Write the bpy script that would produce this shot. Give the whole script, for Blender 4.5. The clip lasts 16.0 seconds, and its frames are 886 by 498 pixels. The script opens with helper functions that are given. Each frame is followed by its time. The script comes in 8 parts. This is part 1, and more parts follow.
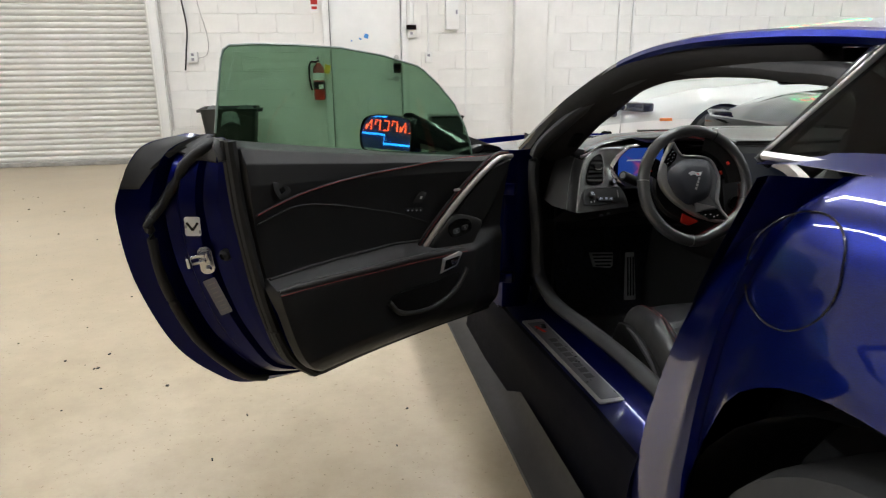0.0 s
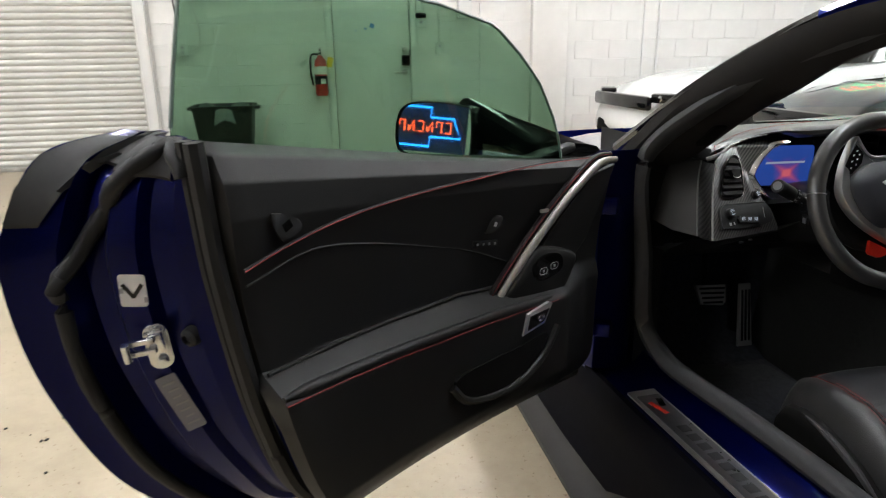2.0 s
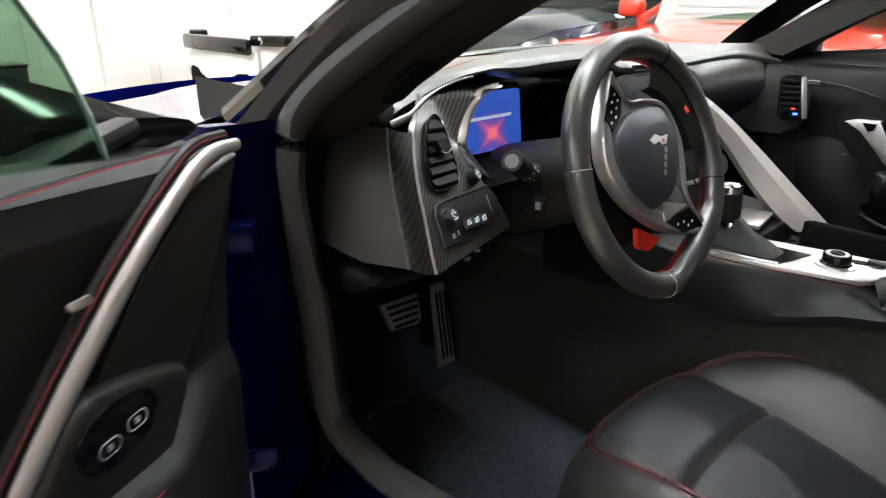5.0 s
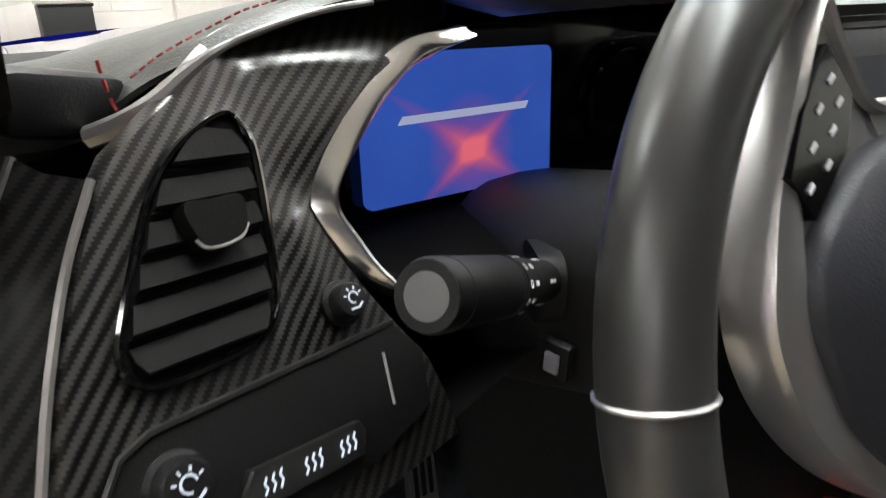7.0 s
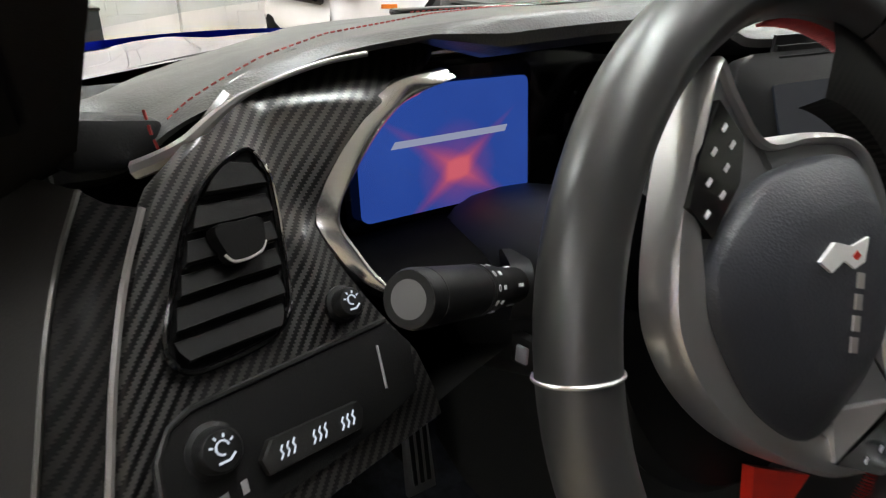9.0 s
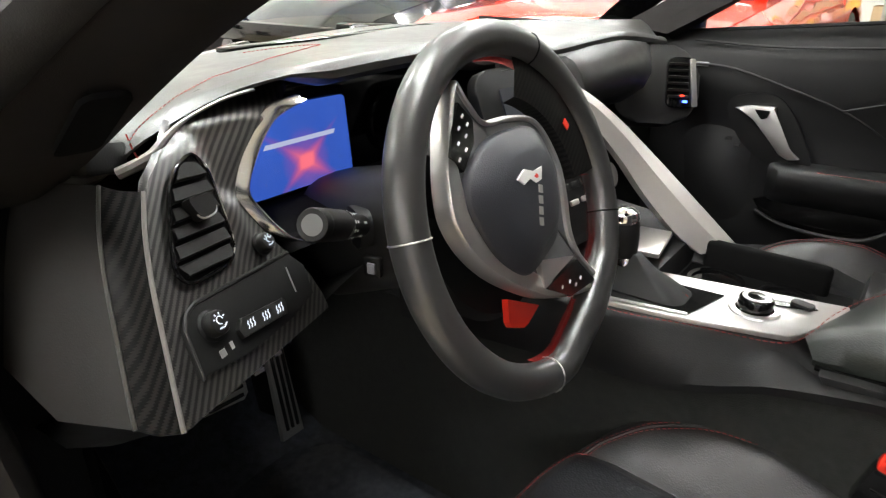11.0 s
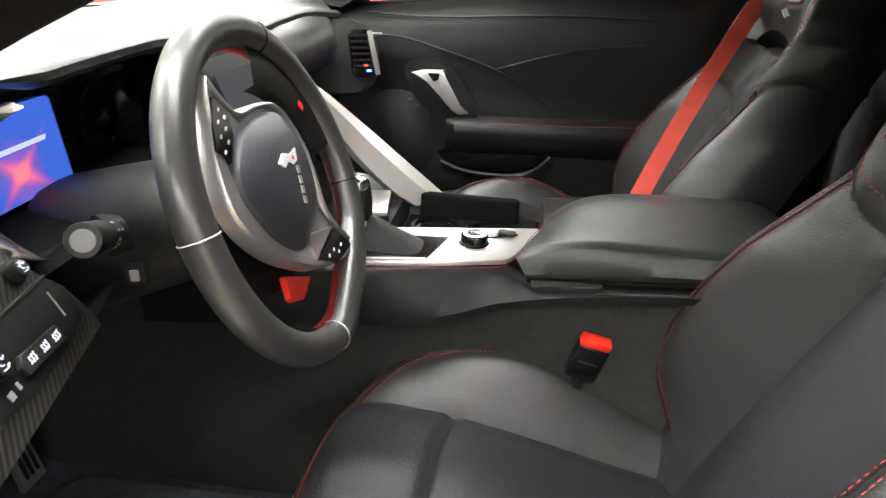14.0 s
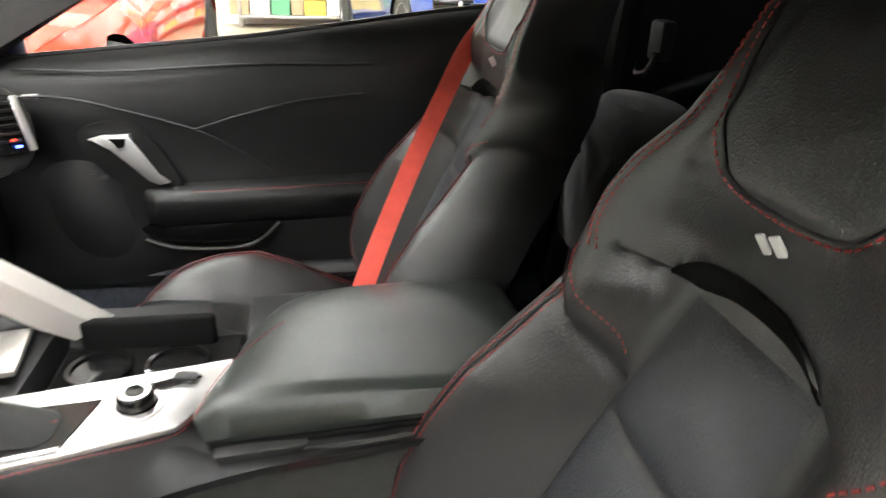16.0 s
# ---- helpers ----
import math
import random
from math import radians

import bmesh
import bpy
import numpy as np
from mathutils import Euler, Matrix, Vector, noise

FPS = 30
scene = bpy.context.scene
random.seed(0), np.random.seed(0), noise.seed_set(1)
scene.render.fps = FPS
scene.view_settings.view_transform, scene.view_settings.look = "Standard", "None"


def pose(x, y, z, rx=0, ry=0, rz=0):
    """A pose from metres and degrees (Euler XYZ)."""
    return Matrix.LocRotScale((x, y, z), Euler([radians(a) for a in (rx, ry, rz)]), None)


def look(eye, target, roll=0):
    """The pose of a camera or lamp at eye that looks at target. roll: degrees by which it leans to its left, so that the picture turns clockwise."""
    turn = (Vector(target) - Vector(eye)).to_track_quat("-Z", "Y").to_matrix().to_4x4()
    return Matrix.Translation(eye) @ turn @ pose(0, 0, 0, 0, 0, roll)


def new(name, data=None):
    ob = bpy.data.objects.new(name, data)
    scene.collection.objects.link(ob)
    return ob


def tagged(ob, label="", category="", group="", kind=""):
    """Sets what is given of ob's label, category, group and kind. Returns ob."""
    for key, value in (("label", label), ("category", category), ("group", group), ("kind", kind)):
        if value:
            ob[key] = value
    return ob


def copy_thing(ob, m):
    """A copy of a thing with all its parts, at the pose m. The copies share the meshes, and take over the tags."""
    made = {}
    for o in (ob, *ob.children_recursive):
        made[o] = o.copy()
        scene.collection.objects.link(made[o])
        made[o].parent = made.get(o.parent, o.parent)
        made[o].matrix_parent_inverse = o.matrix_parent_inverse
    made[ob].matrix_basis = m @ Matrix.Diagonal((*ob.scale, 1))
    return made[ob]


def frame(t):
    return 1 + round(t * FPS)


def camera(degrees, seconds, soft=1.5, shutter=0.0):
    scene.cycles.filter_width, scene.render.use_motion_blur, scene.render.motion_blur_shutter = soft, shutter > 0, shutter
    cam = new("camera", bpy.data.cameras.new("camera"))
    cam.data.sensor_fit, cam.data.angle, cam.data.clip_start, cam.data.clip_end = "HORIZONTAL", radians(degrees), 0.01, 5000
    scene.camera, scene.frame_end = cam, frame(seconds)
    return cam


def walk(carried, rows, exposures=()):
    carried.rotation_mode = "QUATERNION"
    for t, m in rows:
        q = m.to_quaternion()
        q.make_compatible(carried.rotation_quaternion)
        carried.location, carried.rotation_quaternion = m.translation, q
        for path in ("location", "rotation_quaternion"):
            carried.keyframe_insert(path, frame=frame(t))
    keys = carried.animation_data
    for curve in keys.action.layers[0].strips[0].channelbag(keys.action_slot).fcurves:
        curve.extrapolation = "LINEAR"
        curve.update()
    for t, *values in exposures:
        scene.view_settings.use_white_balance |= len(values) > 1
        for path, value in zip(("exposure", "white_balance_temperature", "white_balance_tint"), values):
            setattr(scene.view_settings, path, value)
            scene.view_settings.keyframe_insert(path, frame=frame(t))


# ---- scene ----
# ---------------- camera and walk ----------------
cam = camera(67.4, 16.0, soft=1.2, shutter=0.35)
PATH = [
    (0, (-1.441, -1.755, 1.146), (-1.097, 0.132, 0.581), -0.3),
    (0.5, (-1.479, -1.657, 1.127), (-1.165, 0.236, 0.562), -0.3),
    (1, (-1.5, -1.474, 1.123), (-1.203, 0.42, 0.556), -0.5),
    (1.5, (-1.494, -1.273, 1.092), (-1.201, 0.622, 0.524), -0.8),
    (2, (-1.483, -1.117, 1.069), (-1.139, 0.769, 0.499), -0.9),
    (2.5, (-1.518, -0.964, 1.054), (-0.988, 0.878, 0.482), -0.6),
    (3, (-1.538, -0.833, 1.036), (-0.758, 0.914, 0.455), -0.3),
    (3.5, (-1.519, -0.673, 1.022), (-0.519, 0.938, 0.385), -0.1),
    (4, (-1.469, -0.584, 1.027), (-0.301, 0.887, 0.339), 0.3),
    (4.5, (-1.345, -0.506, 1.012), (-0.05, 0.838, 0.294), 0.4),
    (4.7, (-1.28, -0.482, 1.004), (0.017, 0.861, 0.288), 0.0),
    (6.8, (-0.688, -0.104, 0.903), (0.38, 1.375, 0.084), 1.1),
    (7, (-0.669, -0.081, 0.906), (0.375, 1.408, 0.073), 1.1),
    (7.5, (-0.64, -0.036, 0.92), (0.376, 1.457, 0.061), 1.6),
    (8, (-0.627, -0.029, 0.922), (0.366, 1.485, 0.071), 1.1),
    (8.2, (-0.631, -0.042, 0.92), (0.351, 1.481, 0.075), 1.0),
    (10.3, (-0.831, -0.257, 0.974), (0.477, 1.028, 0.175), -0.1),
    (10.5, (-0.848, -0.268, 0.974), (0.516, 0.959, 0.178), -0.1),
    (11, (-0.892, -0.292, 0.99), (0.575, 0.804, 0.188), 0.1),
    (11.5, (-0.929, -0.297, 0.988), (0.574, 0.726, 0.153), 0.5),
    (12, (-0.979, -0.278, 1.007), (0.601, 0.582, 0.134), 0.8),
    (12.5, (-0.999, -0.263, 1.012), (0.664, 0.418, 0.134), 1.2),
    (13, (-0.998, -0.249, 1.014), (0.73, 0.246, 0.137), 1.6),
    (13.5, (-0.991, -0.237, 1.014), (0.771, 0.126, 0.14), 1.7),
    (14, (-0.971, -0.241, 1.015), (0.813, -0.003, 0.142), 1.6),
    (14.5, (-0.947, -0.242, 1.023), (0.848, -0.115, 0.152), 1.8),
    (15, (-0.92, -0.258, 1.048), (0.884, -0.287, 0.185), 2.0),
    (15.5, (-0.853, -0.306, 1.065), (0.95, -0.491, 0.219), 2.0),
    (16, (-0.731, -0.375, 1.069), (1.048, -0.739, 0.23), 2.0),
]
EXPOSURES = [(0.0, 0.12, 6500.0), (1.5, 0.2, 6500.0), (2.5, 0.4, 6500.0), (3.0, 0.4, 6500.0), (4.0, 0.65, 6500.0), (4.5, 1.1, 6500.0), (7.0, 0.85, 6650.0), (7.5, 0.65, 6650.0), (8.0, 0.42, 6650.0), (8.2, 0.42, 6650.0), (10.5, 1.15, 6800.0), (11.5, 1.55, 6800.0), (12.5, 2.05, 6800.0), (14.5, 1.85, 6800.0), (15.5, 1.85, 6800.0), (16.0, 2.15, 6800.0)]
walk(cam, [(t, look(eye, target, roll)) for t, eye, target, roll in PATH], [(t, stops, kelvin, 10.0) for t, stops, kelvin in EXPOSURES])

# ---------------- world and light levels ----------------
FZ = -0.05            # the showroom floor
WALL_Y = 6.25         # face of the block wall
CEIL_Z = 4.3
LAMP_POWER = 46.0
world = bpy.data.worlds.new("world")
scene.world = world
world.use_nodes = True
world.node_tree.nodes["Background"].inputs[0].default_value = (0.6, 0.65, 0.7, 1)
world.node_tree.nodes["Background"].inputs[1].default_value = 0.05

# ---------------- materials ----------------
def nodes_of(name):
    m = bpy.data.materials.new(name)
    m.use_nodes = True
    nt = m.node_tree
    return m, nt, nt.nodes["Principled BSDF"]


def node(nt, kind, **values):
    n = nt.nodes.new(kind)
    for k, v in values.items():
        n.inputs[k].default_value = v
    return n


def noise_of(nt, scale, detail=4.0, rough=0.6, coord="Object"):
    tc = nt.nodes.new("ShaderNodeTexCoord")
    n = node(nt, "ShaderNodeTexNoise", Scale=scale, Detail=detail, Roughness=rough)
    nt.links.new(tc.outputs[coord], n.inputs["Vector"])
    return n


def ramp_of(nt, src, c0, c1, p0=0.3, p1=0.7):
    r = nt.nodes.new("ShaderNodeValToRGB")
    r.color_ramp.elements[0].position, r.color_ramp.elements[1].position = p0, p1
    r.color_ramp.elements[0].color, r.color_ramp.elements[1].color = (*c0, 1), (*c1, 1)
    nt.links.new(src, r.inputs["Fac"])
    return r


def surface(name, col, rough=0.5, metal=0.0, var=0.15, vscale=6.0, bump=0.0, bscale=300.0, coat=0.0, spec=0.5, rvar=0.08, cells=False, sheen=0.0):
    """A material with colour variation at one scale and grain at another."""
    m, nt, b = nodes_of(name)
    big = noise_of(nt, vscale)
    lo = [max(0.0, c * (1 - var)) for c in col]
    hi = [min(1.0, c * (1 + var)) for c in col]
    r = ramp_of(nt, big.outputs["Fac"], lo, hi)
    nt.links.new(r.outputs["Color"], b.inputs["Base Color"])
    fine = noise_of(nt, vscale * 6.3, 3.0)
    rr = node(nt, "ShaderNodeMapRange")
    rr.inputs["To Min"].default_value, rr.inputs["To Max"].default_value = max(0.02, rough - rvar), min(1.0, rough + rvar)
    nt.links.new(fine.outputs["Fac"], rr.inputs["Value"])
    nt.links.new(rr.outputs["Result"], b.inputs["Roughness"])
    b.inputs["Metallic"].default_value = metal
    b.inputs["Specular IOR Level"].default_value = spec
    b.inputs["Coat Weight"].default_value = coat
    b.inputs["Coat Roughness"].default_value = 0.04
    b.inputs["Specular IOR Level"].default_value = spec
    b.inputs["Sheen Weight"].default_value = sheen
    if bump > 0:
        bm_n = node(nt, "ShaderNodeBump", Strength=bump, Distance=0.001)
        if cells:
            tc = nt.nodes.new("ShaderNodeTexCoord")
            v = node(nt, "ShaderNodeTexVoronoi", Scale=bscale)
            nt.links.new(tc.outputs["Object"], v.inputs["Vector"])
            nt.links.new(v.outputs["Distance"], bm_n.inputs["Height"])
        else:
            g = noise_of(nt, bscale, 2.0)
            nt.links.new(g.outputs["Fac"], bm_n.inputs["Height"])
        nt.links.new(bm_n.outputs["Normal"], b.inputs["Normal"])
    return m


def glow(name, col, strength):
    m, nt, b = nodes_of(name)
    b.inputs["Base Color"].default_value = (0.02, 0.02, 0.02, 1)
    b.inputs["Emission Color"].default_value = (*col, 1)
    b.inputs["Emission Strength"].default_value = strength
    return m


def pane(name, tint, ior=1.45, rough=0.0):
    m, nt, b = nodes_of(name)
    nt.nodes.remove(b)
    tr = nt.nodes.new("ShaderNodeBsdfTransparent")
    tr.inputs["Color"].default_value = (*tint, 1)
    gl = nt.nodes.new("ShaderNodeBsdfGlossy")
    gl.inputs["Roughness"].default_value = rough
    lw = node(nt, "ShaderNodeLayerWeight", Blend=0.5)
    pw = nt.nodes.new("ShaderNodeMath")
    pw.operation = "POWER"
    pw.inputs[1].default_value = 5.0
    nt.links.new(lw.outputs["Facing"], pw.inputs[0])
    fr = node(nt, "ShaderNodeMapRange")
    fr.inputs["To Min"].default_value, fr.inputs["To Max"].default_value = ((ior - 1) / (ior + 1)) ** 2, 1.0
    nt.links.new(pw.outputs[0], fr.inputs["Value"])
    mx = nt.nodes.new("ShaderNodeMixShader")
    nt.links.new(fr.outputs["Result"], mx.inputs[0])
    nt.links.new(tr.outputs[0], mx.inputs[1])
    nt.links.new(gl.outputs[0], mx.inputs[2])
    nt.links.new(mx.outputs[0], nt.nodes["Material Output"].inputs["Surface"])
    return m


def carbon_weave(name, coat=0.9, metal=0.6, spec=0.5, shade=1.0):
    """Twill-woven carbon fibre under clear lacquer."""
    m, nt, b = nodes_of(name)
    tc = nt.nodes.new("ShaderNodeTexCoord")
    sp = nt.nodes.new("ShaderNodeSeparateXYZ")
    nt.links.new(tc.outputs["Object"], sp.inputs[0])

    def op(kind, a, bb=None):
        n = nt.nodes.new("ShaderNodeMath")
        n.operation = kind
        for i, v in enumerate((a, bb)):
            if v is None:
                continue
            if isinstance(v, (int, float)):
                n.inputs[i].default_value = v
            else:
                nt.links.new(v, n.inputs[i])
        return n.outputs[0]
    tow = 1 / 0.0019
    u = op("FLOOR", op("MULTIPLY", op("ADD", sp.outputs["X"], op("MULTIPLY", sp.outputs["Y"], 0.5)), tow))
    v = op("FLOOR", op("MULTIPLY", op("ADD", sp.outputs["Z"], op("MULTIPLY", sp.outputs["Y"], 0.6)), tow))
    over = op("LESS_THAN", op("FLOORED_MODULO", op("SUBTRACT", u, v), 4.0), 2.0)
    r = ramp_of(nt, over, (0.005, 0.005, 0.005), (0.036 * shade, 0.034 * shade, 0.032 * shade), 0.0, 1.0)
    nt.links.new(r.outputs["Color"], b.inputs["Base Color"])
    rr = node(nt, "ShaderNodeMapRange")
    rr.inputs["To Min"].default_value, rr.inputs["To Max"].default_value = 0.28, 0.45
    nt.links.new(over, rr.inputs["Value"])
    nt.links.new(rr.outputs["Result"], b.inputs["Roughness"])
    b.inputs["Metallic"].default_value = metal
    b.inputs["Specular IOR Level"].default_value = spec
    b.inputs["Coat Weight"].default_value = coat
    b.inputs["Coat Roughness"].default_value = 0.22
    return m


def flake_paint(name, col, deep, coat=0.8):
    m, nt, b = nodes_of(name)
    big = noise_of(nt, 900.0, 1.0)
    r = ramp_of(nt, big.outputs["Fac"], deep, col, 0.35, 0.7)
    nt.links.new(r.outputs["Color"], b.inputs["Base Color"])
    b.inputs["Metallic"].default_value = 0.88
    b.inputs["Roughness"].default_value = 0.30
    b.inputs["Specular IOR Level"].default_value = 0.1
    b.inputs["Coat Weight"].default_value = coat
    b.inputs["Coat Roughness"].default_value = 0.02
    return m


BLUE = flake_paint("blue_metallic_paint", (0.003, 0.013, 0.20), (0.0015, 0.006, 0.09), 1.0)
# darker copy of BLUE with the door opening's shade put into its colour
BLUE_SHADED = flake_paint("shaded_blue_paint", (0.0008, 0.003, 0.075), (0.0004, 0.0015, 0.035), 0.25)
# matt black parts, and the painted shade inside recesses, slots and gaps
VOID = surface("matt_black_and_recess_shade", (0.004, 0.004, 0.004), 0.9, var=0.1, spec=0.1)
BLACK_GLOSS = surface("black_gloss_paint", (0.005, 0.005, 0.006), 0.12, coat=0.35, spec=0.3, var=0.1)
LEATHER = surface("black_leather", (0.014, 0.014, 0.0142), 0.45, spec=0.25, var=0.12, bump=0.14, bscale=620, cells=True)
LEATHER_SEAT = surface("black_seat_leather", (0.021, 0.0207, 0.0205), 0.38, spec=0.6, var=0.14, vscale=5, bump=0.25, bscale=520, cells=True)
LEATHER_INSERT = surface("perforated_seat_leather", (0.023, 0.024, 0.027), 0.46, spec=0.4, var=0.12, bump=0.35, bscale=330, cells=True)
LEATHER_RIM = surface("worn_rim_leather", (0.034, 0.0335, 0.033), 0.34, spec=0.95, var=0.12, vscale=9, rvar=0.04)
DASH_PAD = surface("dash_top_leather", (0.052, 0.052, 0.050), 0.36, spec=0.8, var=0.1, bump=0.2, bscale=560, cells=True)
PLASTIC = surface("black_textured_plastic", (0.006, 0.006, 0.006), 0.5, spec=0.3, var=0.15, bump=0.2, bscale=900)
PLASTIC_GREY = surface("charcoal_plastic", (0.012, 0.0118, 0.0115), 0.5, spec=0.35, var=0.12, bump=0.15, bscale=700)
PIANO = surface("piano_black", (0.005, 0.005, 0.005), 0.12, coat=0.2, spec=0.35, var=0.1)
PILLAR_TRIM = surface("pillar_cloth_trim", (0.014, 0.0125, 0.012), 0.8, var=0.12, bump=0.3, bscale=1200, spec=0.2)
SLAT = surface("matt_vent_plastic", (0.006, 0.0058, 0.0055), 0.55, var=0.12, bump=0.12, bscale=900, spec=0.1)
DASH_END = surface("dull_black_end_cap", (0.030, 0.0285, 0.027), 0.55, var=0.12, bump=0.15, bscale=700, spec=0.15)
ROCKER = surface("satin_black_rocker", (0.004, 0.004, 0.006), 0.6, var=0.12, bump=0.1, bscale=700, spec=0.03)
SHROUD = surface("grey_column_plastic", (0.017, 0.017, 0.0166), 0.48, var=0.1, bump=0.12, bscale=700, spec=0.35)
RUBBER = surface("seal_rubber", (0.013, 0.013, 0.0135), 0.55, spec=0.3, var=0.2, vscale=10, bump=0.15, bscale=500)
GASKET = surface("grey_flocked_seal", (0.024, 0.024, 0.025), 0.7, var=0.15, vscale=14, bump=0.2, bscale=900)
# lighter and bluer than the other carpets: footwell light put into the colour
CARPET = surface("lit_floor_carpet", (0.062, 0.069, 0.085), 0.95, var=0.35, vscale=60, bump=0.9, bscale=500, spec=0.1, sheen=0.2)
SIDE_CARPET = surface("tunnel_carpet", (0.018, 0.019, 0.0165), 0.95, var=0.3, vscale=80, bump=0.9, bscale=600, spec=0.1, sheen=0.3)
SATIN = surface("satin_silver", (0.62, 0.61, 0.60), 0.34, metal=0.85, var=0.06, bump=0.05, bscale=900)
SATIN_SOFT = surface("satin_champagne_trim", (0.50, 0.48, 0.45), 0.4, metal=0.6, var=0.06)
CHROME = surface("chrome", (0.82, 0.82, 0.83), 0.09, metal=1.0, var=0.04)
ZINC = surface("zinc_plated_steel", (0.80, 0.82, 0.85), 0.24, metal=1.0, var=0.1, vscale=20)
STITCH = surface("red_thread", (0.28, 0.02, 0.017), 0.7, var=0.2, vscale=200)
RED_PLASTIC = surface("red_plastic", (0.72, 0.03, 0.015), 0.35, var=0.08)
BELT_RED = surface("red_belt_webbing", (0.80, 0.10, 0.07), 0.55, var=0.1, vscale=30, bump=0.5, bscale=800)
MARK = surface("white_marking", (0.75, 0.76, 0.78), 0.5, var=0.05)
MARK_GREY = surface("grey_marking", (0.30, 0.30, 0.30), 0.5, var=0.05)
LABEL_W = surface("white_label", (0.72, 0.72, 0.70), 0.45, var=0.05)
LABEL_G = surface("grey_label", (0.23, 0.23, 0.26), 0.4, var=0.08)
CARBON = carbon_weave("carbon_fibre", 0.9, 0.45, 0.7, 1.5)
CARBON_DULL = carbon_weave("dull_carbon_fibre", 0.0, 0.1, 0.05, 0.4)
GLOSS_TRIM = surface("glossy_black_trim", (0.012, 0.011, 0.011), 0.12, coat=1.0, var=0.1)
BEZEL = surface("polished_bezel", (0.84, 0.84, 0.85), 0.20, metal=1.0, var=0.03)
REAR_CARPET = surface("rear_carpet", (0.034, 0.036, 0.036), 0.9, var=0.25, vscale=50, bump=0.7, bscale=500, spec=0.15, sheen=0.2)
GLASS_GREEN = pane("green_tinted_glass", (0.42, 0.55, 0.45))
GLASS_CLEAR = pane("windscreen_glass", (0.90, 0.95, 0.92))
GLASS_DARK = pane("dark_tinted_glass", (0.03, 0.035, 0.035))
MIRROR = surface("mirror_silver", (0.86, 0.90, 0.86), 0.02, metal=1.0, var=0.0, rvar=0.0)
TYRE = surface("tyre_rubber", (0.018, 0.018, 0.018), 0.7, var=0.2, vscale=12, bump=0.3, bscale=200)
RIM_DARK = surface("dark_alloy", (0.03, 0.03, 0.032), 0.25, metal=0.7, coat=0.5, var=0.1)
RIM_SILVER = surface("silver_alloy", (0.45, 0.45, 0.46), 0.3, metal=0.9, var=0.08)
WALL_PAINT = surface("white_wall_paint", (0.72, 0.71, 0.68), 0.5, var=0.07, vscale=2.2, bump=0.5, bscale=60)
# for the unseen south wall, made dark to weaken light from behind
DIM_WALL = surface("dim_wall_grey", (0.14, 0.14, 0.145), 0.6, var=0.08, vscale=2.0, bump=0.4, bscale=60)
DOOR_PAINT = surface("white_door_paint", (0.70, 0.70, 0.68), 0.35, var=0.05, vscale=3, bump=0.15, bscale=40)
ROLLER = surface("galvanised_cream_slat", (0.58, 0.565, 0.53), 0.42, var=0.1, vscale=3, bump=0.15, bscale=40)
STEEL = surface("galvanised_steel", (0.42, 0.41, 0.39), 0.42, metal=0.7, var=0.2, vscale=10)
BIN = surface("black_bin_plastic", (0.012, 0.014, 0.014), 0.45, var=0.15)
BAG = surface("grey_bin_bag", (0.20, 0.22, 0.22), 0.35, var=0.3, vscale=20, bump=0.6, bscale=40)
EXT_RED = surface("extinguisher_red", (0.45, 0.03, 0.02), 0.3, coat=0.4, var=0.1)
CEIL_M = surface("ceiling_white", (0.62, 0.62, 0.61), 0.8, var=0.06, vscale=1.5)
BLUE_TAPE = surface("blue_tape", (0.05, 0.22, 0.55), 0.5, var=0.1)
YELLOW = surface("yellow_tag", (0.80, 0.55, 0.03), 0.5, var=0.1)
LED_BLUE = glow("blue_led", (0.05, 0.12, 1.0), 3.0)
LED_RED = glow("red_led", (1.0, 0.05, 0.02), 1.2)
NEON_RED = glow("red_neon", (1.0, 0.07, 0.03), 11.0)
NEON_BLUE = glow("blue_neon", (0.02, 0.22, 1.0), 12.0)
NEON_GREEN = glow("green_neon", (0.02, 0.9, 0.35), 5.0)
TUBE = glow("strip_light_diffuser", (0.965, 0.985, 1.0), LAMP_POWER)
MAP_LAMP = glow("lit_map_lamp", (0.9, 0.93, 1.0), 4.0)
CENTRE_SCREEN = glow("centre_screen_glow", (0.04, 0.10, 0.25), 0.02)
ICON = glow("lit_icons", (0.75, 0.85, 1.0), 0.55)


